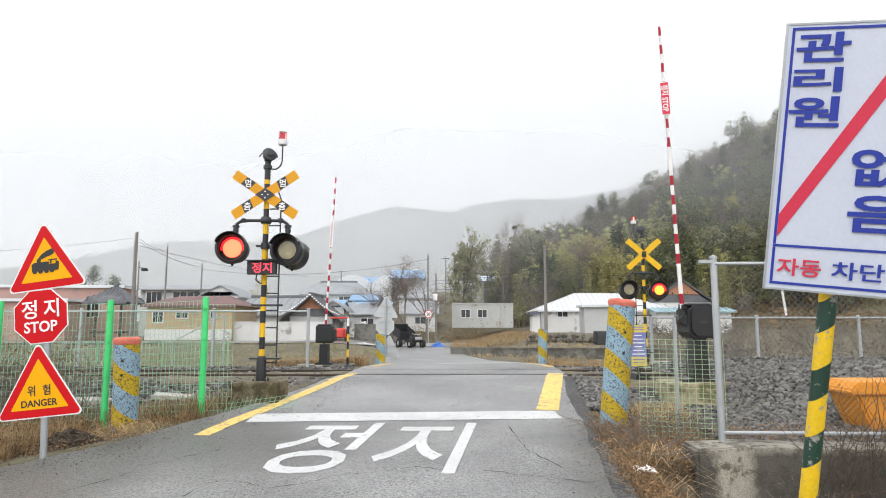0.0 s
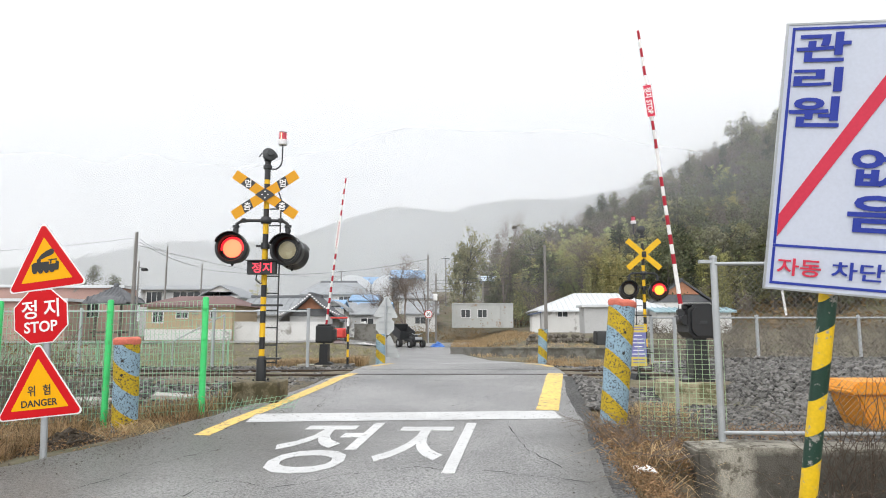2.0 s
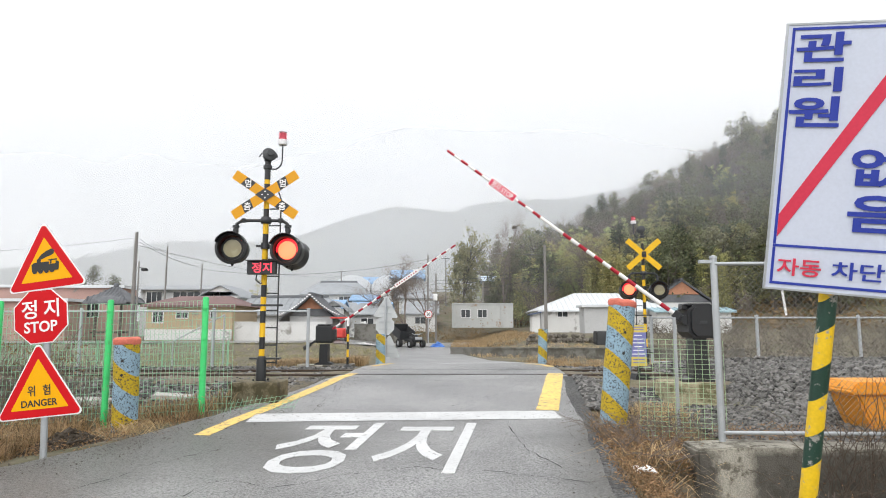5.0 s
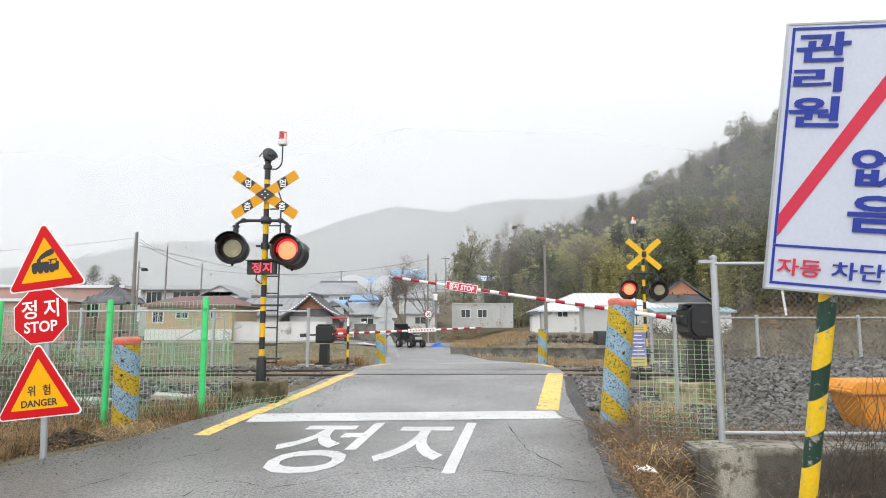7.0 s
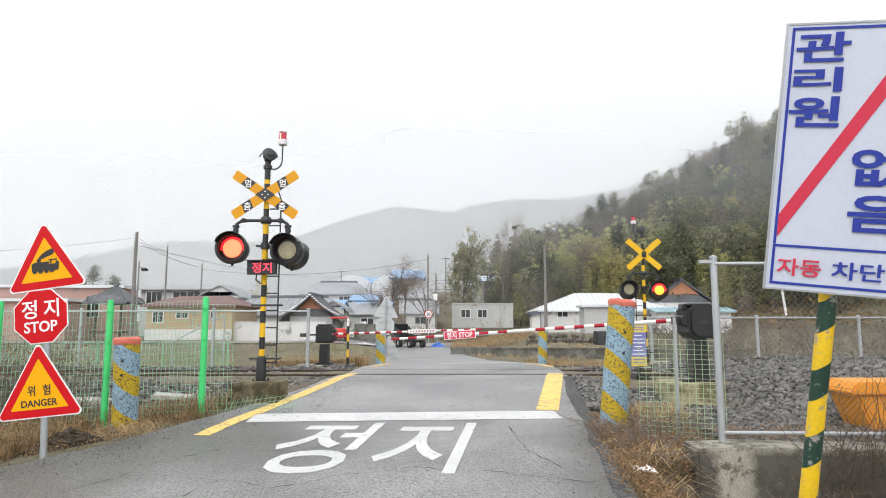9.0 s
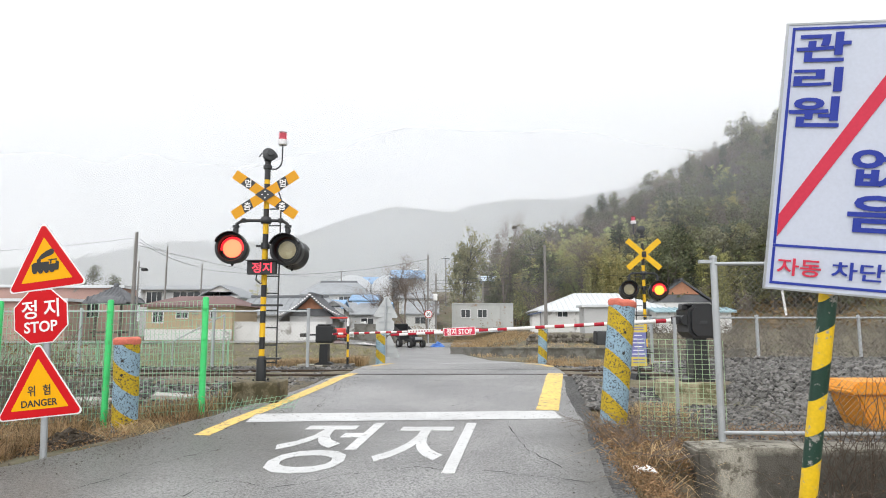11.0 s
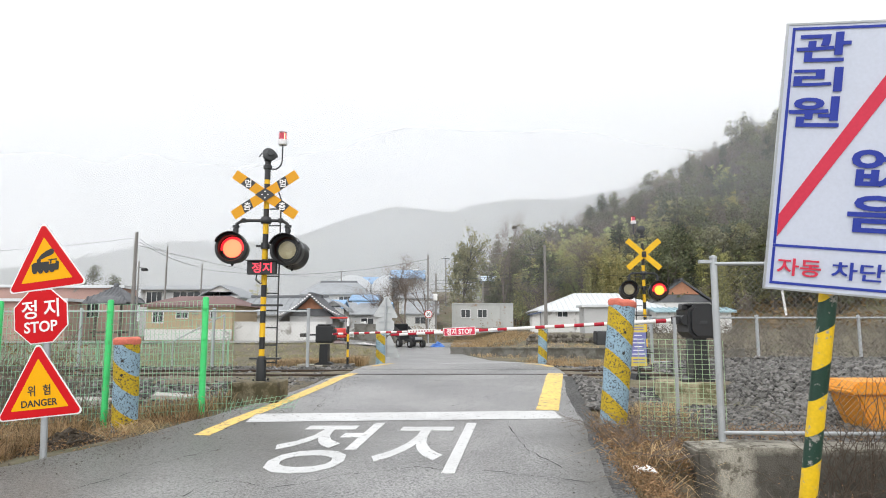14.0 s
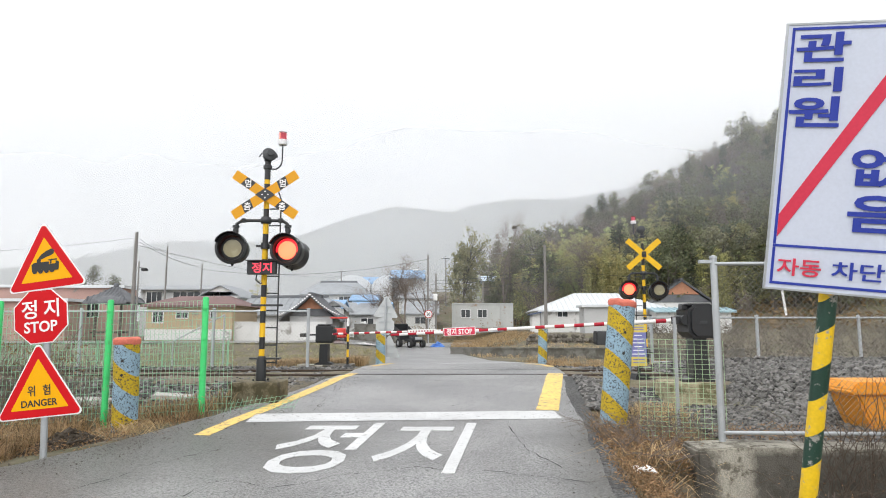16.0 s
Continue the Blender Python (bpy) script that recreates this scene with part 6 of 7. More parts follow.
# west side of the village
house(-42, -26.3, 51, 0.3, 3, 4.3, PINK_WALL, WHITE_ROOF, 0.1, "long pink brick school building with a white coping", [(-3.0 + 2.75 * k, 2.6, 1.8, 1.4, 2) for k in range(4)], flat=True, turn=5)
house(-40, -28.0, 47.2, 0.2, 2.8, 3.15, PINK_WALL, WHITE_ROOF, 0.1, "low pink brick wing with a white canopy", [(0.5, 1.9, 1.8, 1.2, 2), (4.0, 1.9, 1.8, 1.2, 2)], flat=True)
bh = house(-21.0, -14.9, 45, 0.55, 6, 2.45, BEIGE_WALL, MAROON, 0.75, "beige bungalow with a low maroon roof", [(-2.2, 1.6, 0.75, 0.85, 1), (-0.5, 1.72, 0.85, 0.42, 1), (1.7, 1.75, 0.4, 0.6, 0)], hip=1.5)
bm = B()
add_box(bm, (0, -3.04, 0.35), (6.1, 0.1, 0.75))
part("base_course", bm, WHITE_WALL, bh)
house(-30.5, -23.0, 64, 0.6, 7, 4.6, GREY_WALL, TILE_GREY, 0.5, "grey two-storey house with a dark flat eave", [(-2.4, 3.7, 1.6, 1.2, 2), (0.9, 3.7, 2.8, 1.2, 3), (3.6, 3.7, 1.2, 1.2, 1)], flat=False, over=0.5)
house(-23.6, -20.0, 62, 0.8, 6, 3.6, WHITE_WALL, TILE_GREY, 1.1, "white gabled house with a grey roof", [(0.6, 1.8, 1.4, 0.9, 2)], turn=90)
house(-15.2, -10.8, 66, 0.6, 6, 2.5, WHITE_WALL, BLUE_ROOF, 1.2, "white house with a blue metal roof", [(0, 1.5, 1.4, 0.9, 2)])
house(-27, -20.5, 78, ground_z(-23.8, 78), 6, 2.8, BEIGE_WALL, TILE_GREY, 1.4, "beige village house with a grey roof", [(0, 1.6, 1.6, 1, 2)], hip=1.2)
gate = house(-11.8, -8.5, 49, 0.5, 3.2, 1.75, GREY_WALL, TILE, 1.6, "tiled gatehouse with a terracotta gable and pale tile ends", turn=90, ridge=TILE, gable=TERRACOTTA, ribs=9, curve=0.2, over=0.7)
for s in (-1, 1):
    for k in range(15):
        t = (k + 0.3) / 15
        bm = B()
        add_cyl(bm, (2.32, s * 2.35 * t, 1.82 + 1.6 * (1 - t) - 0.2 * math.sin(math.pi * t)), (2.42, s * 2.35 * t, 1.82 + 1.6 * (1 - t) - 0.2 * math.sin(math.pi * t)), 0.06, n=8)
        o = part("tile_end", bm, SIGN_WHITE, gate)
        o.matrix_basis = pose(0, 0, 0, 0, 0, 180)
house(-9.9, -8.2, 52.5, 0.2, 3, 2.7, WHITE_WALL, TILE_GREY, 0.7, "narrow white gabled shed by the gatehouse", turn=90)
house(-19.0, -9.5, 56, 0.2, 6, 2.4, GREY_WALL, TILE_GREY, 1.5, "low house under a grey tiled roof", hip=1.5, ridge=TILE, ribs=20)
house(-18.6, -10.2, 84, ground_z(-13.9, 84), 7, 2.6, WHITE_WALL, TILE_GREY, 1.7, "broad house with a grey tiled roof uphill", [(-2.2, 1.6, 1.8, 1.2, 2), (1.5, 1.6, 1.8, 1.2, 2)], hip=2.0, ridge=TILE)
house(-11.2, -8.2, 78, ground_z(-9.7, 78), 5, 2.8, TEAL_ROOF, BLUE_ROOF, 0.7, "small shed with a blue roof")
house(-10.2, -6.2, 72, ground_z(-8.2, 72), 5, 2.4, WHITE_WALL, BLUE_ROOF, 0.9, "small white house with a bright blue roof", [(0, 1.4, 1.2, 0.8, 1)])
house(-7.5, -3.0, 92, ground_z(-5.2, 92), 5, 3.6, GREY_WALL, BLUE_ROOF, 1.3, "grey house with a faded blue roof")
house(-4.5, -0.8, 74, ground_z(-2.6, 74), 5, 2.2, WHITE_WALL, TILE_GREY, 1.4, "white house with a weathered grey roof", [(0, 1.3, 1.2, 0.8, 1)])
house(5.6, 8.1, 86, ground_z(7.2, 86), 5, 4.9, DRYSTONE, PALE_BLUE_ROOF, 0.8, "small house with a pale blue roof at the wood")
house(-31.0, -26.5, 92, 1.0, 6, 2.8, WHITE_WALL, TILE_GREY, 1.2, "white village house in the mist", hip=1.0)
for x, y, w_, wall_, roof_, text in ((-19.5, 74, 5, WHITE_WALL, TILE_GREY, "white village house with a grey roof"), (-24.5, 70, 4, WHITE_WALL, BLUE_ROOF, "white village house with a blue roof"), (-16.0, 73, 4, BEIGE_WALL, TILE, "small beige village house with a dark roof"),
                                     (-12.8, 70, 3.4, WHITE_WALL, TILE_GREY, "small white village house"), (-13.5, 95, 6, WHITE_WALL, BLUE_ROOF, "white house with a blue roof uphill"), (-5.8, 84, 4.5, WHITE_WALL, TILE_GREY, "white house with a grey roof uphill"), (-9.2, 64, 3.2, GREY_WALL, TILE_GREY, "grey shed with a pale grey roof")):
    house(x, x + w_, y, ground_z(x + w_ / 2, y), 5, 2.3, wall_, roof_, 1.1, text, [(0, 1.35, 1.3, 0.9, 1)], hip=0.9)
# arched greenhouse
ob = thing("greenhouse", pose(-10.5, 99, ground_z(-10.5, 95) - 1.6), "long white plastic arched greenhouse", "greenhouse")
for k, x in enumerate((-2.7, 2.7)):
    bm = B()
    add_prism(bm, [(-2.6, 0), (2.6, 0)] + [(2.6 * math.cos(a * math.pi / 12), 3.0 + 1.9 * math.sin(a * math.pi / 12)) for a in range(13)], -7, 7, pose(x, 0, 0, 0, 0, 0))
    part("tunnel", bm, WHITE_ROOF, ob)
# hip-roofed pavilion
ob = thing("pavilion", pose(-23.9, 46.3, 0.70), "open wooden pavilion under a dark tiled roof", "pavilion")
for x, y in itertools.product((-0.9, 0.9), (-0.9, 0.9)):
    bm = B()
    add_cyl(bm, (x, y, 0), (x, y, 2.65), 0.09)
    part("column", bm, BARK, ob)
gable_roof(ob, 2.0, 2.0, 2.75, 0.95, PAVILION_TILE, 0.55, 1.4, 0.12, 12, TILE)
bm = B()
add_box(bm, (0, 0, 0.35), (2.2, 2.2, 0.12))
part("platform", bm, BARK, ob)


# ---- yard walls ----
def yard_wall(name, x0, x1, y, z0, z1, material, label):
    bm = B()
    add_box(bm, ((x0 + x1) / 2, y, (z0 + z1) / 2), (x1 - x0, 0.25, z1 - z0))
    add_box(bm, ((x0 + x1) / 2, y, z1 + 0.03), (x1 - x0 + 0.05, 0.34, 0.08))
    structure(part(name, bm, material), label, "wall")


yard_wall("wall_white", -15.9, -8.4, 45.6, 0.2, 1.75, WHITE_WALL, "stained white plastered yard wall")
yard_wall("wall_grey", -7.0, -3.0, 50.5, -0.1, 1.6, KERB, "grey concrete yard wall")
bm = B()
low_wall = Matrix.Translation((0.45, 33.5, 0)) @ pose(0, 0, 0, 0, 0, -30.2)
add_prism(bm, [(0, -0.2), (0, 0.36), (13.9, 0.56), (13.9, -0.2)], -0.12, 0.12, low_wall)
add_prism(bm, [(-0.03, 0.362), (-0.03, 0.43), (13.93, 0.63), (13.93, 0.562)], -0.16, 0.16, low_wall)
structure(part("wall_low", bm, KERB), "low dark concrete wall along the field", "wall")


# ---- dry stone wall and tarpaulin ----
ob = thing("stone_wall", pose(0, 40.5, 0.25), "dark dry-stone wall of round field stones", "wall")
rng = random.Random(9)
stone_meshes = []
for k in range(6):
    bm = B()
    bmesh.ops.create_icosphere(bm, subdivisions=1, radius=0.19)
    for v in bm.verts:
        v.co *= rng.uniform(0.75, 1.2)
        v.co.z *= 0.75
    me = bpy.data.meshes.new("stone")
    bm.to_mesh(me)
    bm.free()
    me.materials.append(DRYSTONE)
    stone_meshes.append(me)
for row in range(3):
    for k in range(24):
        x = 5.4 + k * 0.22 + rng.uniform(-0.06, 0.06)
        if row == 2 and rng.random() < 0.35:
            continue
        st = new("stone", stone_meshes[rng.randrange(6)])
        st.parent = ob
        st.matrix_basis = pose(x, rng.uniform(-0.1, 0.1), 0.16 + row * 0.24, rng.uniform(0, 60), rng.uniform(0, 60), rng.uniform(0, 360))
ob = thing("tarp_stack", pose(10.0, 39.6, 0.1), "stack of goods under black tarpaulin", "stack")
bm = B()
add_box(bm, (0, 0, 0.55), (1.15, 1.1, 1.1), bevel=0.1)
bmesh.ops.subdivide_edges(bm, edges=list(bm.edges), cuts=2, use_grid_fill=True)
for v in bm.verts:
    v.co += Vector((1, 1, 1)) * 0.06 * noise.noise(v.co * 4)
part("cover", bm, TARP_BLACK, ob, smooth=True)


# ---- poles, lamp, cables ----
POLE = mat("concrete_pole", (0.20, 0.19, 0.18), 0.9, 0, 0.2, 2, 20, 0.2)


def utility_pole(x, y, z, h, label, arms=1, r=0.13):
    ob = thing("utility_pole", pose(x, y, z), label, "utility pole", "utility poles")
    bm = B()
    add_cyl(bm, (0, 0, -0.5), (0, 0, h), r, r * 0.65, n=10)
    part("shaft", bm, POLE, ob)
    for k in range(arms):
        bm = B()
        add_box(bm, (0, -0.1, h - 0.35 - 0.6 * k), (1.3, 0.08, 0.08))
        a = part("crossarm", bm, DARK, ob)
        for q in (-0.5, 0, 0.5):
            bm = B()
            add_lathe(bm, [(0, 0), (0.05, 0), (0.06, 0.08), (0.03, 0.14), (0, 0.15)], 8, pose(q, -0.1, h - 0.31 - 0.6 * k))
            part("insulator", bm, SIGN_WHITE, a)
    return ob


utility_pole(7.28, 45, 0.5, 6.75, "grey concrete utility pole by the dry-stone wall", 0)
utility_pole(-22.0, 45, 0.2, 8.0, "thick grey utility pole by the school", 0, 0.17)
utility_pole(-27.2, 62, 0.2, 9.1, "slim utility pole behind the bungalow", 0, 0.1)
utility_pole(-23.7, 62, 0.2, 7.3, "slim utility pole behind the bungalow", 0, 0.09)
utility_pole(-1.38, 58, 0.0, 8.0, "dark utility pole with a street lamp arm", 0, 0.12)
pl = utility_pole(-0.62, 56, 0.0, 6.1, "grey utility pole with a pale box", 0, 0.11)
bm = B()
add_box(bm, (-0.05, -0.2, 4.0), (0.35, 0.25, 0.6), bevel=0.03)
part("meter_box", bm, FRAME, pl)
utility_pole(0.4, 90, ground_z(0.4, 90), 7, "distant utility pole behind the houses", 1, 0.12)
utility_pole(-14.5, 90, ground_z(-14.5, 90), 5, "distant utility pole behind the houses", 1, 0.12)
lp = utility_pole(-19.3, 40, 0.2, 5.4, "slim grey camera post by the pavilion", 0, 0.06)
bm = B()
add_cyl(bm, (0, 0, 5.0), (0.5, 0, 4.95), 0.025, n=6)
add_box(bm, (0.42, -0.1, 4.85), (0.3, 0.35, 0.16), bevel=0.03)
part("camera_box", bm, BLACK, lp, "black surveillance camera on an arm")
ob = thing("street_lamp", pose(-1.38, 57.8, 6.0), "pale street lamp on a short arm", "street lamp")
bm = B()
add_tube(bm, [(0, 0.1, 0), (-0.6, 0, 0.55), (-1.0, 0, 0.6)], 0.035, 6)
part("arm", bm, STEEL, ob)
bm = B()
add_lathe(bm, [(0, 0.05), (0.1, 0.04), (0.13, 0.0), (0.08, -0.04), (0, -0.05)], 12, pose(-1.15, 0, 0.58) @ Matrix.Diagonal((2.2, 1, 1, 1)))
part("lamp_head", bm, FRAME, ob)


def cable(a, b, sag, name="cable"):
    bm = B()
    a, b = Vector(a), Vector(b)
    pts = [a.lerp(b, k / 12) - Vector((0, 0, sag * 4 * (k / 12) * (1 - k / 12))) for k in range(13)]
    for p, q in zip(pts[:-1], pts[1:]):
        add_cyl(bm, p, q, 0.014, n=4, caps=False)
    tagged(part("overhead_cable", bm, BLACK), "thin black overhead cable strung between poles", "cable", "overhead cables")


for z in (5.7, 5.4, 4.9):
    cable((7.28, 45, z), (-0.62, 56, z - 0.2), 0.25)
    cable((-0.62, 56, z - 0.2), (-14.5, 88, z + 1.5), 0.7)
cable((-1.38, 58, 7.6), (-23.7, 62, 7.0), 0.9)
cable((-23.7, 62, 7.2), (-22.0, 45, 7.6), 0.3)
cable((-27.2, 62, 8.9), (-22.0, 45, 7.9), 0.3)
cable((-22.0, 45, 7.8), (-60, 60, 9), 0.8)
cable((-22.0, 45, 7.3), (-14.5, 90, 8.4), 0.8)
cable((7.28, 45, 5.6), (30, 60, 6.5), 0.6)
cable((7.28, 45, 6.6), (0.4, 90, 13), 0.4)

# speed sign
ob = thing("speed_sign", pose(-1.25, 54.5, 0.0), "round white speed limit sign with a red ring", "road sign")
bm = B()
add_cyl(bm, (0, 0.05, 0), (0, 0.05, 2.9), 0.035)
part("post", bm, STEEL, ob)
bm = B()
add_cyl(bm, (0, 0, 2.5), (0, -0.02, 2.5), 0.34, n=28)
disc = part("disc", bm, SIGN_RED, ob)
bm = B()
add_cyl(bm, (0, -0.021, 2.5), (0, -0.03, 2.5), 0.285, n=28)
part("field", bm, SIGN_WHITE, disc)
part("lettering", letters("30", 0.40, 0.01, pose(0, -0.04, 2.5), 0.85, 0.004), BLACK, disc, "black numerals")


# ---- vehicles ----
def wheel(parent, x, y, z, r, w):
    bm = B()
    add_lathe(bm, [(r * 0.55, -w / 2), (r * 0.9, -w / 2), (r, -w * 0.3), (r, w * 0.3), (r * 0.9, w / 2), (r * 0.55, w / 2)], 20, pose(x, y, z, 0, 90, 0))
    t = part("wheel", bm, TYRE, parent, "black rubber tyre", smooth=True)
    bm = B()
    add_lathe(bm, [(0, -w * 0.3), (r * 0.56, -w * 0.35), (r * 0.56, w * 0.35), (0, w * 0.3)], 16, pose(x, y, z, 0, 90, 0))
    part("rim", bm, STEEL, t)


ob = thing("farm_buggy", pose(-2.25, 45.2, 0.0, 0, 0, 32), "small dark farm buggy with a tilted cargo tray", "vehicle")
for x, y, r, w in ((-0.5, -0.75, 0.28, 0.22), (0.5, -0.75, 0.28, 0.22), (-0.55, 0.75, 0.32, 0.26), (0.55, 0.75, 0.32, 0.26)):
    wheel(ob, x, y, r, r, w)
bm = B()
add_box(bm, (0, -0.65, 0.62), (0.7, 0.8, 0.3), bevel=0.08)
add_box(bm, (0, -0.1, 0.5), (0.5, 1.4, 0.2), bevel=0.04)
part("body", bm, DARK, ob)
bm = B()
add_box(bm, (0, -0.3, 0.82), (0.42, 0.6, 0.14), bevel=0.05)
part("seat", bm, BLACK, ob)
bm = B()
add_tube(bm, [(-0.38, -0.8, 0.98), (-0.1, -0.75, 0.9), (0.1, -0.75, 0.9), (0.38, -0.8, 0.98)], 0.025, 8)
part("handlebar", bm, STEEL, ob)
bm = B()
add_box(bm, (0, -1.06, 0.66), (0.55, 0.06, 0.18), bevel=0.02)
part("bumper", bm, STEEL, ob)
bm = B()
m = pose(-0.1, 0.95, 1.05, 22, 0, 0)
for c, s in (((0, 0, -0.3), (1.15, 1.2, 0.04)), ((-0.57, 0, 0), (0.04, 1.2, 0.6)), ((0.57, 0, 0), (0.04, 1.2, 0.6)), ((0, -0.6, 0), (1.15, 0.04, 0.6)), ((0, 0.6, 0.05), (1.15, 0.04, 0.7))):
    add_box(bm, m @ Vector(c), s, m.to_3x3().to_4x4())
part("cargo_tray", bm, TARP_BLACK, ob)

ob = thing("tractor", pose(-7.6, 46.5, 0.05, 0, 0, 10), "small red farm tractor with a cab roof", "vehicle")
for x, y, r, w in ((-0.55, -0.95, 0.35, 0.25), (0.55, -0.95, 0.35, 0.25), (-0.6, 0.6, 0.6, 0.35), (0.6, 0.6, 0.6, 0.35)):
    wheel(ob, x, y, r, r, w)
bm = B()
add_box(bm, (0, -0.8, 0.95), (0.62, 1.1, 0.6), bevel=0.08)
add_box(bm, (0, -0.25, 0.95), (1.0, 0.5, 0.7), bevel=0.06)
add_box(bm, (0, 0.4, 0.8), (1.1, 1.1, 0.4), bevel=0.05)
part("bonnet", bm, RED_PAINT, ob)
for x, y in itertools.product((-0.5, 0.5), (-0.1, 0.9)):
    bm = B()
    add_cyl(bm, (x, y, 0.9), (x, y, 2.0), 0.035, n=8)
    part("cab_post", bm, STEEL, ob)
bm = B()
add_box(bm, (0, 0.4, 2.05), (1.25, 1.3, 0.12), bevel=0.04)
part("cab_roof", bm, RED_PAINT, ob)

# rubble and a tarpaulin bag by the lane
def heap(name, x, y, z, r, h, material, label, category, count, size, seed):
    rng = random.Random(seed)
    v, f = [], []
    for _ in range(count):
        a, q = rng.uniform(0, 6.3), rng.random() ** 0.6
        cx, cy, cz = x + math.cos(a) * q * r, y + math.sin(a) * q * r * 0.6, z + h * (1 - q) * rng.uniform(0.6, 1)
        rot = Euler((rng.uniform(0, 6), rng.uniform(0, 6), rng.uniform(0, 6))).to_matrix()
        k = len(v)
        for d in ((1, 0, 0), (-1, 0, 0), (0, 1, 0), (0, -1, 0), (0, 0, 1), (0, 0, -1)):
            p = rot @ (Vector(d) * size * rng.uniform(0.6, 1.5))
            v.append((cx + p.x, cy + p.y, cz + p.z * 0.7))
        f += [(k + i, k + j, k + l) for i in (0, 1) for j in (2, 3) for l in (4, 5)]
    stuff(raw(name, v, f, material), label, category)


heap("rubble_heap", -5.6, 44.5, 0.0, 1.3, 0.4, WHITE_WALL, "heap of pale rubble by the lane", "rubble", 120, 0.14, 1)
heap("rubble_bank", -5.3, 57, 0.2, 2.8, 2.0, RUBBLE, "grey bank of rubble and tiles behind the wall", "rubble", 400, 0.28, 2)
heap("rubble_spill", -7.4, 60, 0.4, 2.6, 1.6, WHITE_WALL, "pale heap of broken tiles and sheets by the houses", "rubble", 260, 0.22, 6)
heap("tarp_bag", -0.35, 46, 0.0, 0.5, 0.35, BLUE_TARP, "crumpled blue tarpaulin bag by the kerb", "bag", 40, 0.16, 3)


heap("soil_mound", -4.62, 8.08, 0.06, 0.62, 0.26, SOIL, "dark turned soil beside the road edge", "soil", 1300, 0.035, 4)
spots = []
rng = random.Random(15)
for _ in range(230):
    x, y = rng.uniform(-16, 4), rng.uniform(57, 98)
    spots.append((x, y, ground_z(x, y) + 0.3, rng.uniform(0.5, 1.2)))
v, f = leaves(rng, spots, 46, 1.2, 0.10, 0.35)
stuff(raw("village_scrub", v, f, DRY_LEAF), "brown winter scrub between the village houses", "scrub")
ob = thing("bird_nest", Matrix.Translation(NEST[0] + Vector((0, 0, 0.1))), "dark twig nest high in a bare tree", "nest")
w = Wires()
for _ in range(120):
    a = Vector((rng.gauss(0, 1), rng.gauss(0, 1), rng.gauss(0, 0.7))).normalized() * 0.24
    b = Vector((rng.gauss(0, 1), rng.gauss(0, 1), rng.gauss(0, 0.5))).normalized() * 0.30
    w.add(a, b, 0.014)
w.made("twigs", BARK, ob)


# ---- dry grass and litter ----
STRAW = leaf_mat("dry_straw", (0.30, 0.20, 0.105), 0.65)
PALE_STRAW = leaf_mat("pale_straw", (0.46, 0.34, 0.19), 0.4)
GRASS = leaf_mat("faded_grass", (0.32, 0.295, 0.16), 0.45)
DEAD = leaf_mat("dead_leaves", (0.31, 0.19, 0.10), 0.5)


def blades(name, areas, material, label, seed):
    rng = random.Random(seed)
    v, f = [], []
    for x0, x1, y0, y1, count, h0, h1, lean in areas:
        tx, ty, left = 0, 0, 0
        for _ in range(count):
            if left <= 0:
                tx, ty, left = rng.uniform(x0, x1), rng.uniform(y0, y1), rng.randrange(6, 22)
            left -= 1
            x, y = tx + rng.gauss(0, 0.09), ty + rng.gauss(0, 0.09)
            if road_left(y) - 0.05 < x < road_right(y) + 0.05:
                continue
            z = max(ground_z(x, y), ballast_z(x, y) if 9.9 < y < 18.5 and abs(x) > 2.9 else -9) - 0.03
            h, a = rng.uniform(h0, h1), rng.uniform(0, 6.3)
            dx, dy = math.cos(a) * h * lean * rng.random() * 1.6, math.sin(a) * h * lean * rng.random() * 1.6
            w = rng.uniform(0.003, 0.008)
            b = rng.uniform(0, 6.3)
            wx, wy = math.cos(b) * w, math.sin(b) * w
            k = len(v)
            v += [(x - wx, y - wy, z), (x + wx, y + wy, z), (x + dx * 0.35 + wx * 0.8, y + dy * 0.35 + wy * 0.8, z + h * 0.6), (x + dx * 0.35 - wx * 0.8, y + dy * 0.35 - wy * 0.8, z + h * 0.6), (x + dx, y + dy, z + h * (1 - 0.35 * lean))]
            f += [(k, k + 1, k + 2, k + 3), (k + 3, k + 2, k + 4)]
    return stuff(raw(name, v, f, material), label, "dry grass")


blades("dry_grass", [(-9, -4.95, 7.0, 9.2, 6500, 0.12, 0.5, 1.1), (-4.5, -3.4, 9.05, 9.5, 500, 0.05, 0.2, 1.3), (-9, -3.4, 9.2, 10.6, 2600, 0.15, 0.5, 0.8),
                     (1.7, 3.0, 5.0, 7.2, 4200, 0.03, 0.13, 1.6), (1.9, 3.3, 7.0, 9.6, 3000, 0.04, 0.17, 1.5), (3.5, 9, 7.65, 8.1, 500, 0.06, 0.2, 1.2),
                     (-5.4, -2.6, 19.6, 22.5, 3500, 0.25, 0.6, 0.7), (3.2, 9, 20.5, 27.5, 3000, 0.08, 0.25, 1.0), (3.2, 6, 17.8, 20, 900, 0.1, 0.3, 1.0),
                     (3, 9, 5.0, 7.1, 2200, 0.1, 0.5, 0.9), (-0.6, 7, 41, 64, 9000, 0.15, 0.45, 0.9)], STRAW, "dry straw-coloured winter grass tufts", 1)
blades("faded_grass", [(-16, -4, 19.2, 40, 12000, 0.08, 0.25, 0.8), (-7, -3.4, 9.7, 10.8, 1200, 0.08, 0.3, 0.9), (2.3, 3.3, 8.5, 9.6, 400, 0.06, 0.2, 0.9)], GRASS, "faded green-brown winter grass", 2)
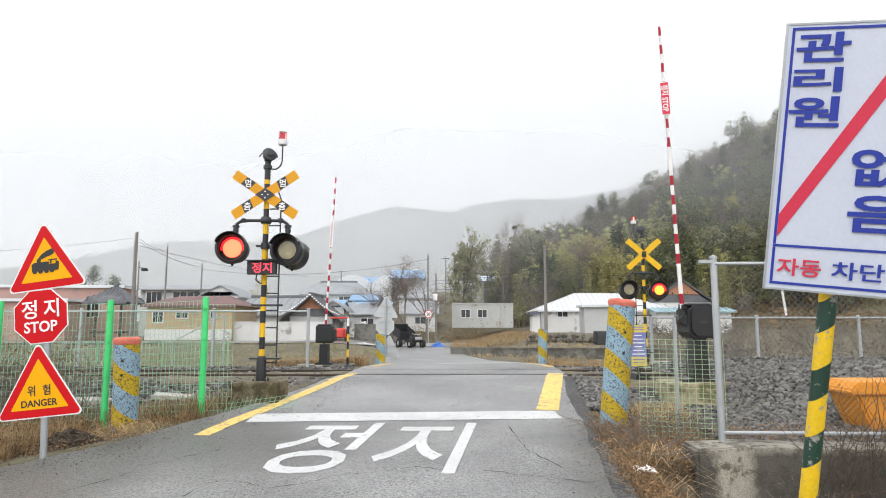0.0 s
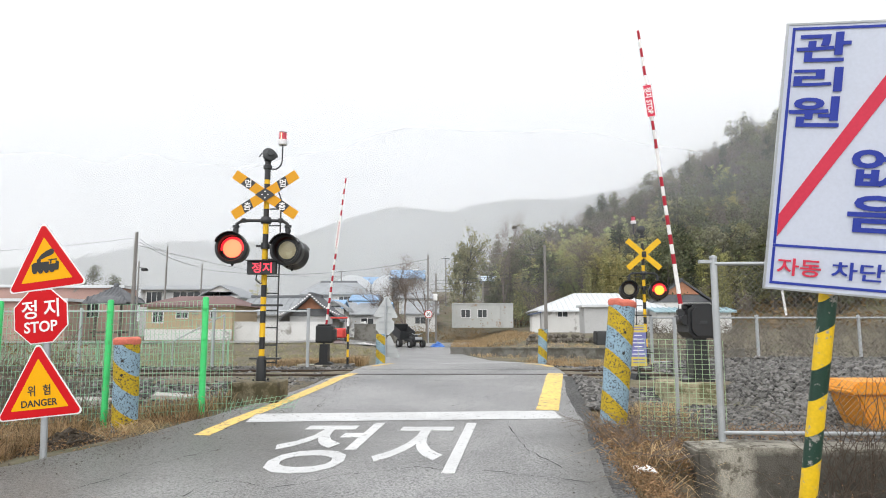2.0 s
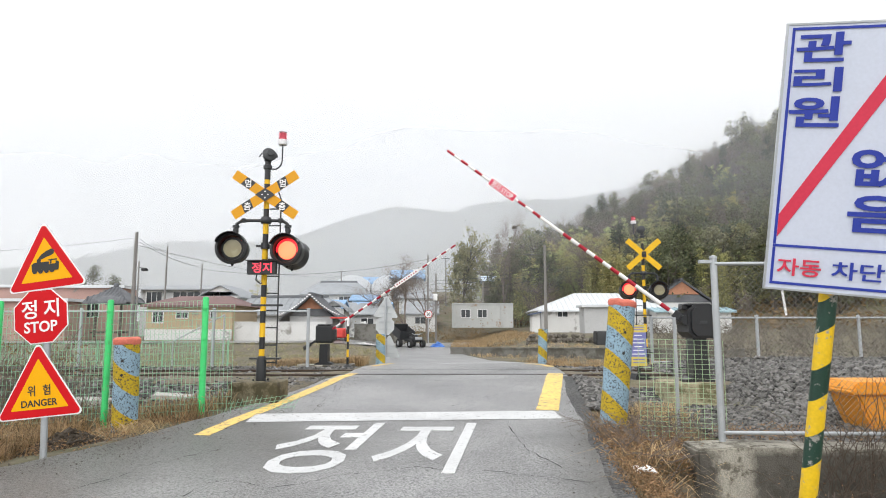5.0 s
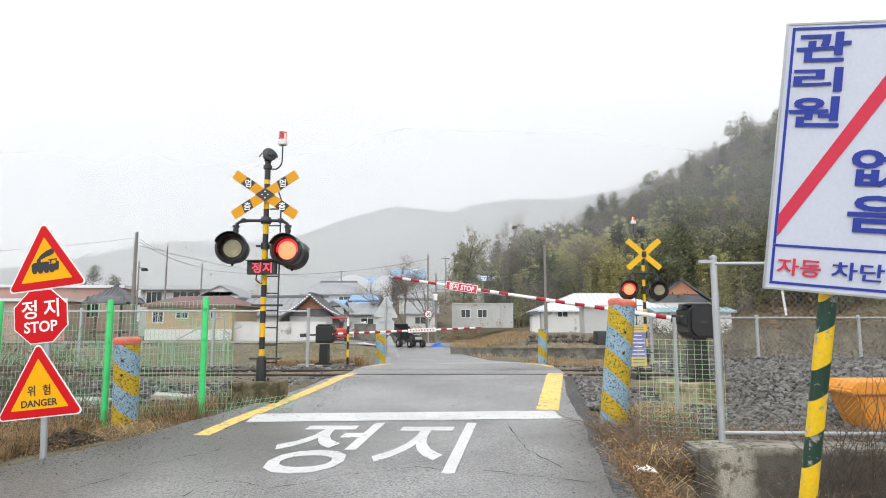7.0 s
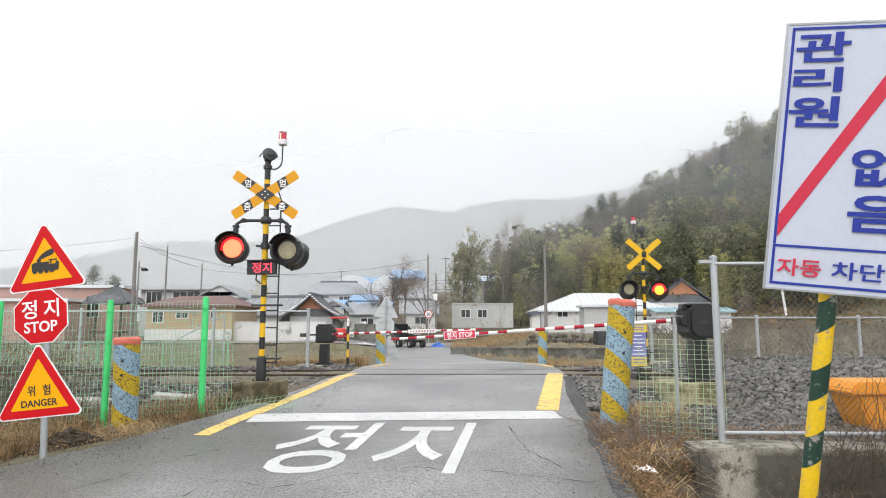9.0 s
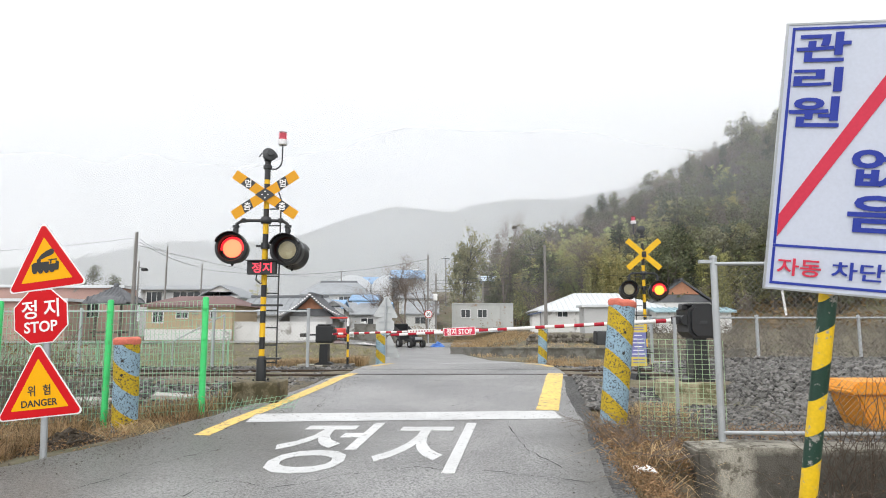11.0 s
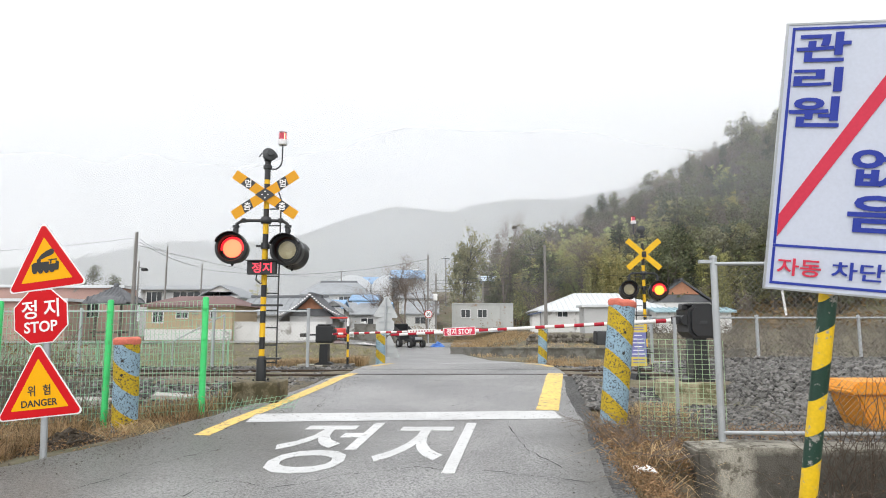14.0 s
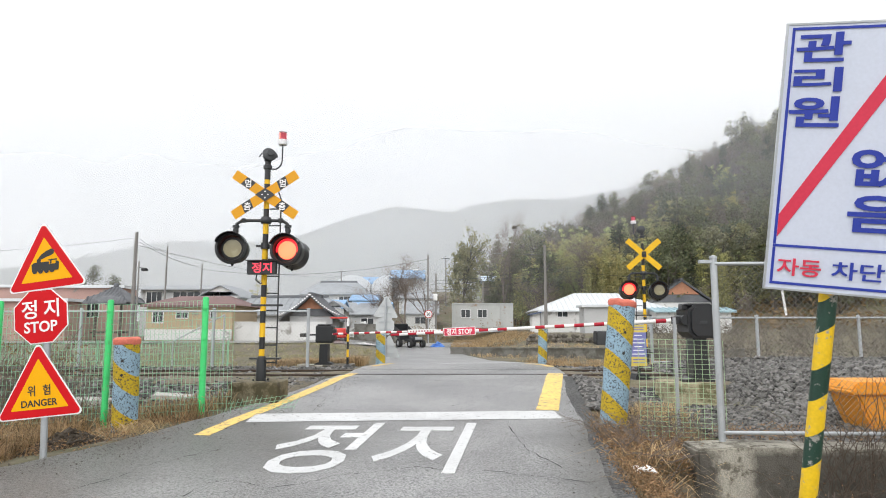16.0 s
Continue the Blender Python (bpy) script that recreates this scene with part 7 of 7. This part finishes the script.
blades("pale_straw", [(1.5, 9, 29, 40, 3500, 0.1, 0.3, 0.9), (-5.6, -2.7, 19.8, 22.5, 6500, 0.25, 0.6, 0.9), (3.2, 9.5, 21, 27.4, 3500, 0.05, 0.18, 1.1), (-8.5, -5.1, 7.2, 8.7, 1500, 0.15, 0.5, 1.3), (-4.3, -3.4, 8.3, 8.75, 260, 0.1, 0.28, 2.7), (2.75, 3.45, 8.9, 9.9, 900, 0.1, 0.36, 1.1), (-0.6, 6.5, 43, 60, 6000, 0.15, 0.45, 0.9), (2.1, 2.8, 6.6, 7.6, 130, 0.15, 0.4, 2.4)], PALE_STRAW, "pale straw-coloured grass on the bank", 3)
rng = random.Random(31)
spots = []
for x0, x1, y0, y1, n in ((1.75, 3.0, 5.0, 8.8, 1500), (-6.4, -3.5, 7.4, 9.4, 420), (3, 7, 5.2, 7.0, 150), (3.45, 7.5, 7.66, 8.5, 420)):
    for _ in range(n):
        x, y = rng.uniform(x0, x1), rng.uniform(y0, y1)
        if not road_left(y) < x < road_right(y) + 0.04:
            spots.append((x, y, max(ground_z(x, y), ballast_z(x, y) + 0.05 if x > 3.4 and y > 7.65 else -9) + 0.01, 0.25))
v, f = leaves(rng, spots, 14, 0.5, 0.017, 0.35)
stuff(raw("leaf_litter", v, f, DEAD), "brown dead leaves and litter on the verge", "leaf litter")
bm = B()
add_box(bm, (0, 0, 0), (0.24, 0.14, 0.03), bevel=0.01)
bmesh.ops.subdivide_edges(bm, edges=list(bm.edges), cuts=3, use_grid_fill=True)
for v in bm.verts:
    v.co.z += 0.05 * noise.noise(v.co * 14)
o = tagged(part("paper_scrap", bm, SIGN_WHITE), "crumpled white scrap of paper on the verge", "litter")
o.location = (2.12, 6.9, ground_z(2.12, 6.9) + 0.05)

# vines that climb the green fence
rng = random.Random(77)
spots = [(rng.uniform(-8.6, -5.6), 9.6 + rng.uniform(-0.15, 0.4), 0.2 + 1.5 * rng.random() ** 1.4, rng.uniform(0.4, 0.9)) for _ in range(110)]
v, f = leaves(rng, spots, 22, 0.42, 0.024, 0.5)
stuff(raw("dead_vine", v, f, DRY_LEAF), "brown dead vines tangled on the green fence", "vine")
w = Wires()
for _ in range(420):
    x, y = rng.uniform(-8.6, -5.4), 9.6 + rng.uniform(-0.15, 0.4)
    p = Vector((x, y, 0.05))
    for k in range(4):
        q = p + Vector((rng.uniform(-0.25, 0.25), rng.uniform(-0.08, 0.08), rng.uniform(0.05, 0.42)))
        w.add(p, q, 0.004)
        p = q
for _ in range(260):
    x, y = rng.uniform(2.0, 3.4), rng.uniform(6.9, 8.9)
    if x > 2.75 and 7.05 < y < 7.7:
        continue
    p = Vector((x, y, ground_z(x, y)))
    q = p + Vector((rng.uniform(-0.4, 0.4), rng.uniform(-0.3, 0.3), rng.uniform(0.02, 0.3)))
    w.add(p, q, 0.004)
    w.add(q, q + Vector((rng.uniform(-0.3, 0.3), rng.uniform(-0.2, 0.2), rng.uniform(-0.1, 0.1))), 0.003)
for _ in range(520):
    x, y = rng.uniform(3.4, 8.0), rng.uniform(5.6, 7.08)
    p = Vector((x, y, ground_z(x, y)))
    for k in range(3):
        q = p + Vector((rng.uniform(-0.3, 0.3), rng.uniform(-0.15, 0.15), rng.uniform(0.05, 0.3)))
        w.add(p, q, 0.004)
        p = q
stuff(w.made("dry_twigs", TWIG), "dry brown twigs and stems on the verge", "twigs")
BRAMBLE = mat("bramble_stem", (0.075, 0.055, 0.04), 0.9, 0, 0.3, 3, 30, 0)
GRIT = mat("grit", (0.10, 0.092, 0.08), 0.95, 0, 0.4, 3, 40, 0)
# grit along the road's edges
rng = random.Random(12)
v, f = [], []
for _ in range(5200):
    y = rng.uniform(5, 13.5)
    if rng.random() < 0.85:
        x = road_left(y) + rng.gauss(0.2, 0.45)
    else:
        x = road_right(y) - abs(rng.gauss(0, 0.22))
    r = 0.002 + 0.011 * rng.random() ** 3
    z = max(ground_z(x, y), road_z(y)) + 0.012
    k = len(v)
    for d in ((1, 0, 0), (-1, 0, 0), (0, 1, 0), (0, -1, 0), (0, 0, 1), (0, 0, -1)):
        v.append(tuple(Vector((x, y, z)) + Vector(d) * r * rng.uniform(0.6, 1.4)))
    f += [(k + a, k + b, k + c) for a in (0, 1) for b in (2, 3) for c in (4, 5)]
stuff(raw("grit", v, f, GRIT), "dark grit and crumbs along the road edges", "grit")


# ---- birds ----
def bird(x, y, z):
    ob = thing("bird", pose(x, y, z), "small dark bird in flight", "bird", "birds over the village")
    bm = B()
    add_lathe(bm, [(0, -0.07), (0.018, -0.05), (0.025, 0), (0.015, 0.05), (0.006, 0.11), (0, 0.115)], 8, pose(0, 0, 0, 0, -90, 0))
    part("body", bm, BLACK, ob)
    for s in (-1, 1):
        bm = B()
        add_prism(bm, [(-0.03, 0), (0.04, 0), (0.015, 0.15), (-0.015, 0.15)], -0.004, 0.004, pose(0, 0, 0.02, 90 * -s + 35 * s, 0, 0))
        part("wing", bm, BLACK, ob)
    return ob


birds = [bird(-60, 50, 9), bird(-60, 50, 8), bird(-60, 50, 7)]

rng = random.Random(61)
spots = []
for _ in range(300):
    x, y = rng.uniform(7.5, 40), rng.uniform(21.5, 57)
    if x > y * 0.24 + 1.5:
        spots.append((x, y, ground_z(x, y) + 0.25, rng.uniform(0.4, 1.0)))
v, f = leaves(rng, spots, 22, 1.0, 0.10, 0.35)
stuff(raw("field_scrub", v, f, GREY_WEED), "brown dead weeds over the field by the hill", "scrub")
w = Wires()
for cx, cy, cz, s in spots:
    for _ in range(7):
        w.add((cx + rng.gauss(0, 0.4), cy, cz - 0.3), (cx + rng.gauss(0, 0.6), cy + rng.gauss(0, 0.3), cz + rng.uniform(0.3, 0.9)), 0.008)
stuff(w.made("field_stems", BARK), "dry brown stems standing in the field", "scrub")
# dark brambles along the foot of the fence
rng = random.Random(44)
w = Wires()
for _ in range(420):
    x, y = rng.uniform(4.0, 8.0), rng.uniform(6.75, 7.1)
    p = Vector((x, y, rng.uniform(-0.6, 0.1)))
    d = Vector((rng.uniform(-1, 1), rng.uniform(-0.2, 0.2), rng.uniform(0.1, 1.2))).normalized()
    for k in range(6):
        q = p + d * 0.16
        w.add(p, q, 0.0032)
        d = (d + Vector((rng.uniform(-0.5, 0.5), rng.uniform(-0.25, 0.2), rng.uniform(-0.6, 0.35)))).normalized()
        p = q
for _ in range(60):
    x, y = rng.uniform(4.6, 8.0), 7.28 + rng.uniform(-0.05, 0.1)
    p = Vector((x, y, 0.25))
    for k in range(4):
        q = p + Vector((rng.uniform(-0.15, 0.15), rng.uniform(-0.03, 0.03), rng.uniform(0.05, 0.28)))
        w.add(p, q, 0.0028)
        p = q
stuff(w.made("brambles", BRAMBLE), "dark brown dry brambles along the fence and wall", "brambles")
spots = [(rng.uniform(3.6, 8.0), rng.uniform(6.5, 7.1), rng.uniform(-0.6, 0.0), 0.5) for _ in range(120)]
v, f = leaves(rng, spots, 6, 0.4, 0.014, 0.4)
stuff(raw("bramble_leaves", v, f, DEAD), "dead brown leaves caught in the brambles", "leaf litter")


# ---- what moves ----
SWITCHES = (0.36, 0.88, 1.45, 1.97, 2.55, 3.07, 3.62, 4.15, 4.69, 5.23, 5.77, 6.31, 6.86, 7.41, 8.05, 8.49, 9.05, 9.58, 10.12, 10.66, 11.21, 11.75, 12.30, 12.84, 13.42, 13.93, 14.56, 14.98, 15.55)


def motions():
    near_rows = [(0, 88), (1.45, 88), (1.6, 87.8), (1.8, 86.3), (2, 84), (2.5, 78), (3, 70.5), (3.5, 63), (4, 55), (4.2, 51.5), (5, 38.2), (5.7, 27.2), (6.3, 18.5), (6.5, 15.5), (7, 9), (7.2, 6.5), (7.5, 2.6), (7.8, -1.3), (8, -3.2), (8.15, -3.7), (8.4, -2.1), (8.6, -1.35), (8.8, -2.1), (9, -3.9), (9.2, -3.1), (9.5, -2.7), (10, -3.1), (11.3, -3.0), (16, -3.0)]
    far_rows = [(0, 87), (1.45, 87), (1.6, 86.8), (1.8, 85.2), (2, 83), (2.5, 76), (3, 68), (3.5, 59), (4, 50), (4.2, 46.5), (5, 32.5), (5.7, 20.8), (6.3, 11.5), (6.6, 7.2), (7, 2.5), (7.3, 1.4), (8, 2.0), (16, 2.0)]
    walk(near_arm, [(t, pose(-0.22, -0.05, 1.06, 0, 0, -15) @ pose(0, 0, 0, 0, a, 0)) for t, a in near_rows])
    walk(far_arm, [(t, pose(0.01, -0.05, 0.91, 0, 0, 165) @ pose(0, 0, 0, 0, a, 0)) for t, a in far_rows])
    for ob, (x0, z0), (x1, z1) in zip(birds, ((-8.28, 8.04), (-5.48, 7.49), (-12.8, 5.9)), ((-1.31, 8.26), (1.89, 8.85), (-6.01, 6.72))):
        vx, vz = (x1 - x0) / 0.8, (z1 - z0) / 0.8
        at = lambda t: (x0 + vx * (t - 8.4), z0 + vz * (t - 8.4))
        far = [(t, pose(at(t)[0], 50, max(at(t)[1], 5.5))) for t in (0, 4, 7, 8, 8.4, 8.8, 9.2)]
        far += [(10.2, pose(at(9.2)[0] + 9, 74, z1 + 4)), (11.3, pose(at(9.2)[0] + 24, 135, z1 + 5)), (16, pose(60, 230, 10))]
        walk(ob, far)
    for lens, phase in LENSES:
        a = 180.0 * phase
        rows = [(0, a)]
        for s in SWITCHES:
            f = math.floor(30 * s)
            rows += [((f - 1) / 30, a), (f / 30, a + 89.0), ((f + 1) / 30, a + 178.0)]
            a += 180.0
        rows.append((16, a))
        walk(lens, [(t, pose(0, -0.02, 0, 0, 0, r)) for t, r in rows])
    for core, period, start, at in BEACONS:
        step = period / 6
        rows = [(k * step, 360.0 * (k * step - start) / period) for k in range(int(16 / step) + 2)]
        walk(core, [(t, pose(*at, 0, 0, r)) for t, r in rows])


motions()
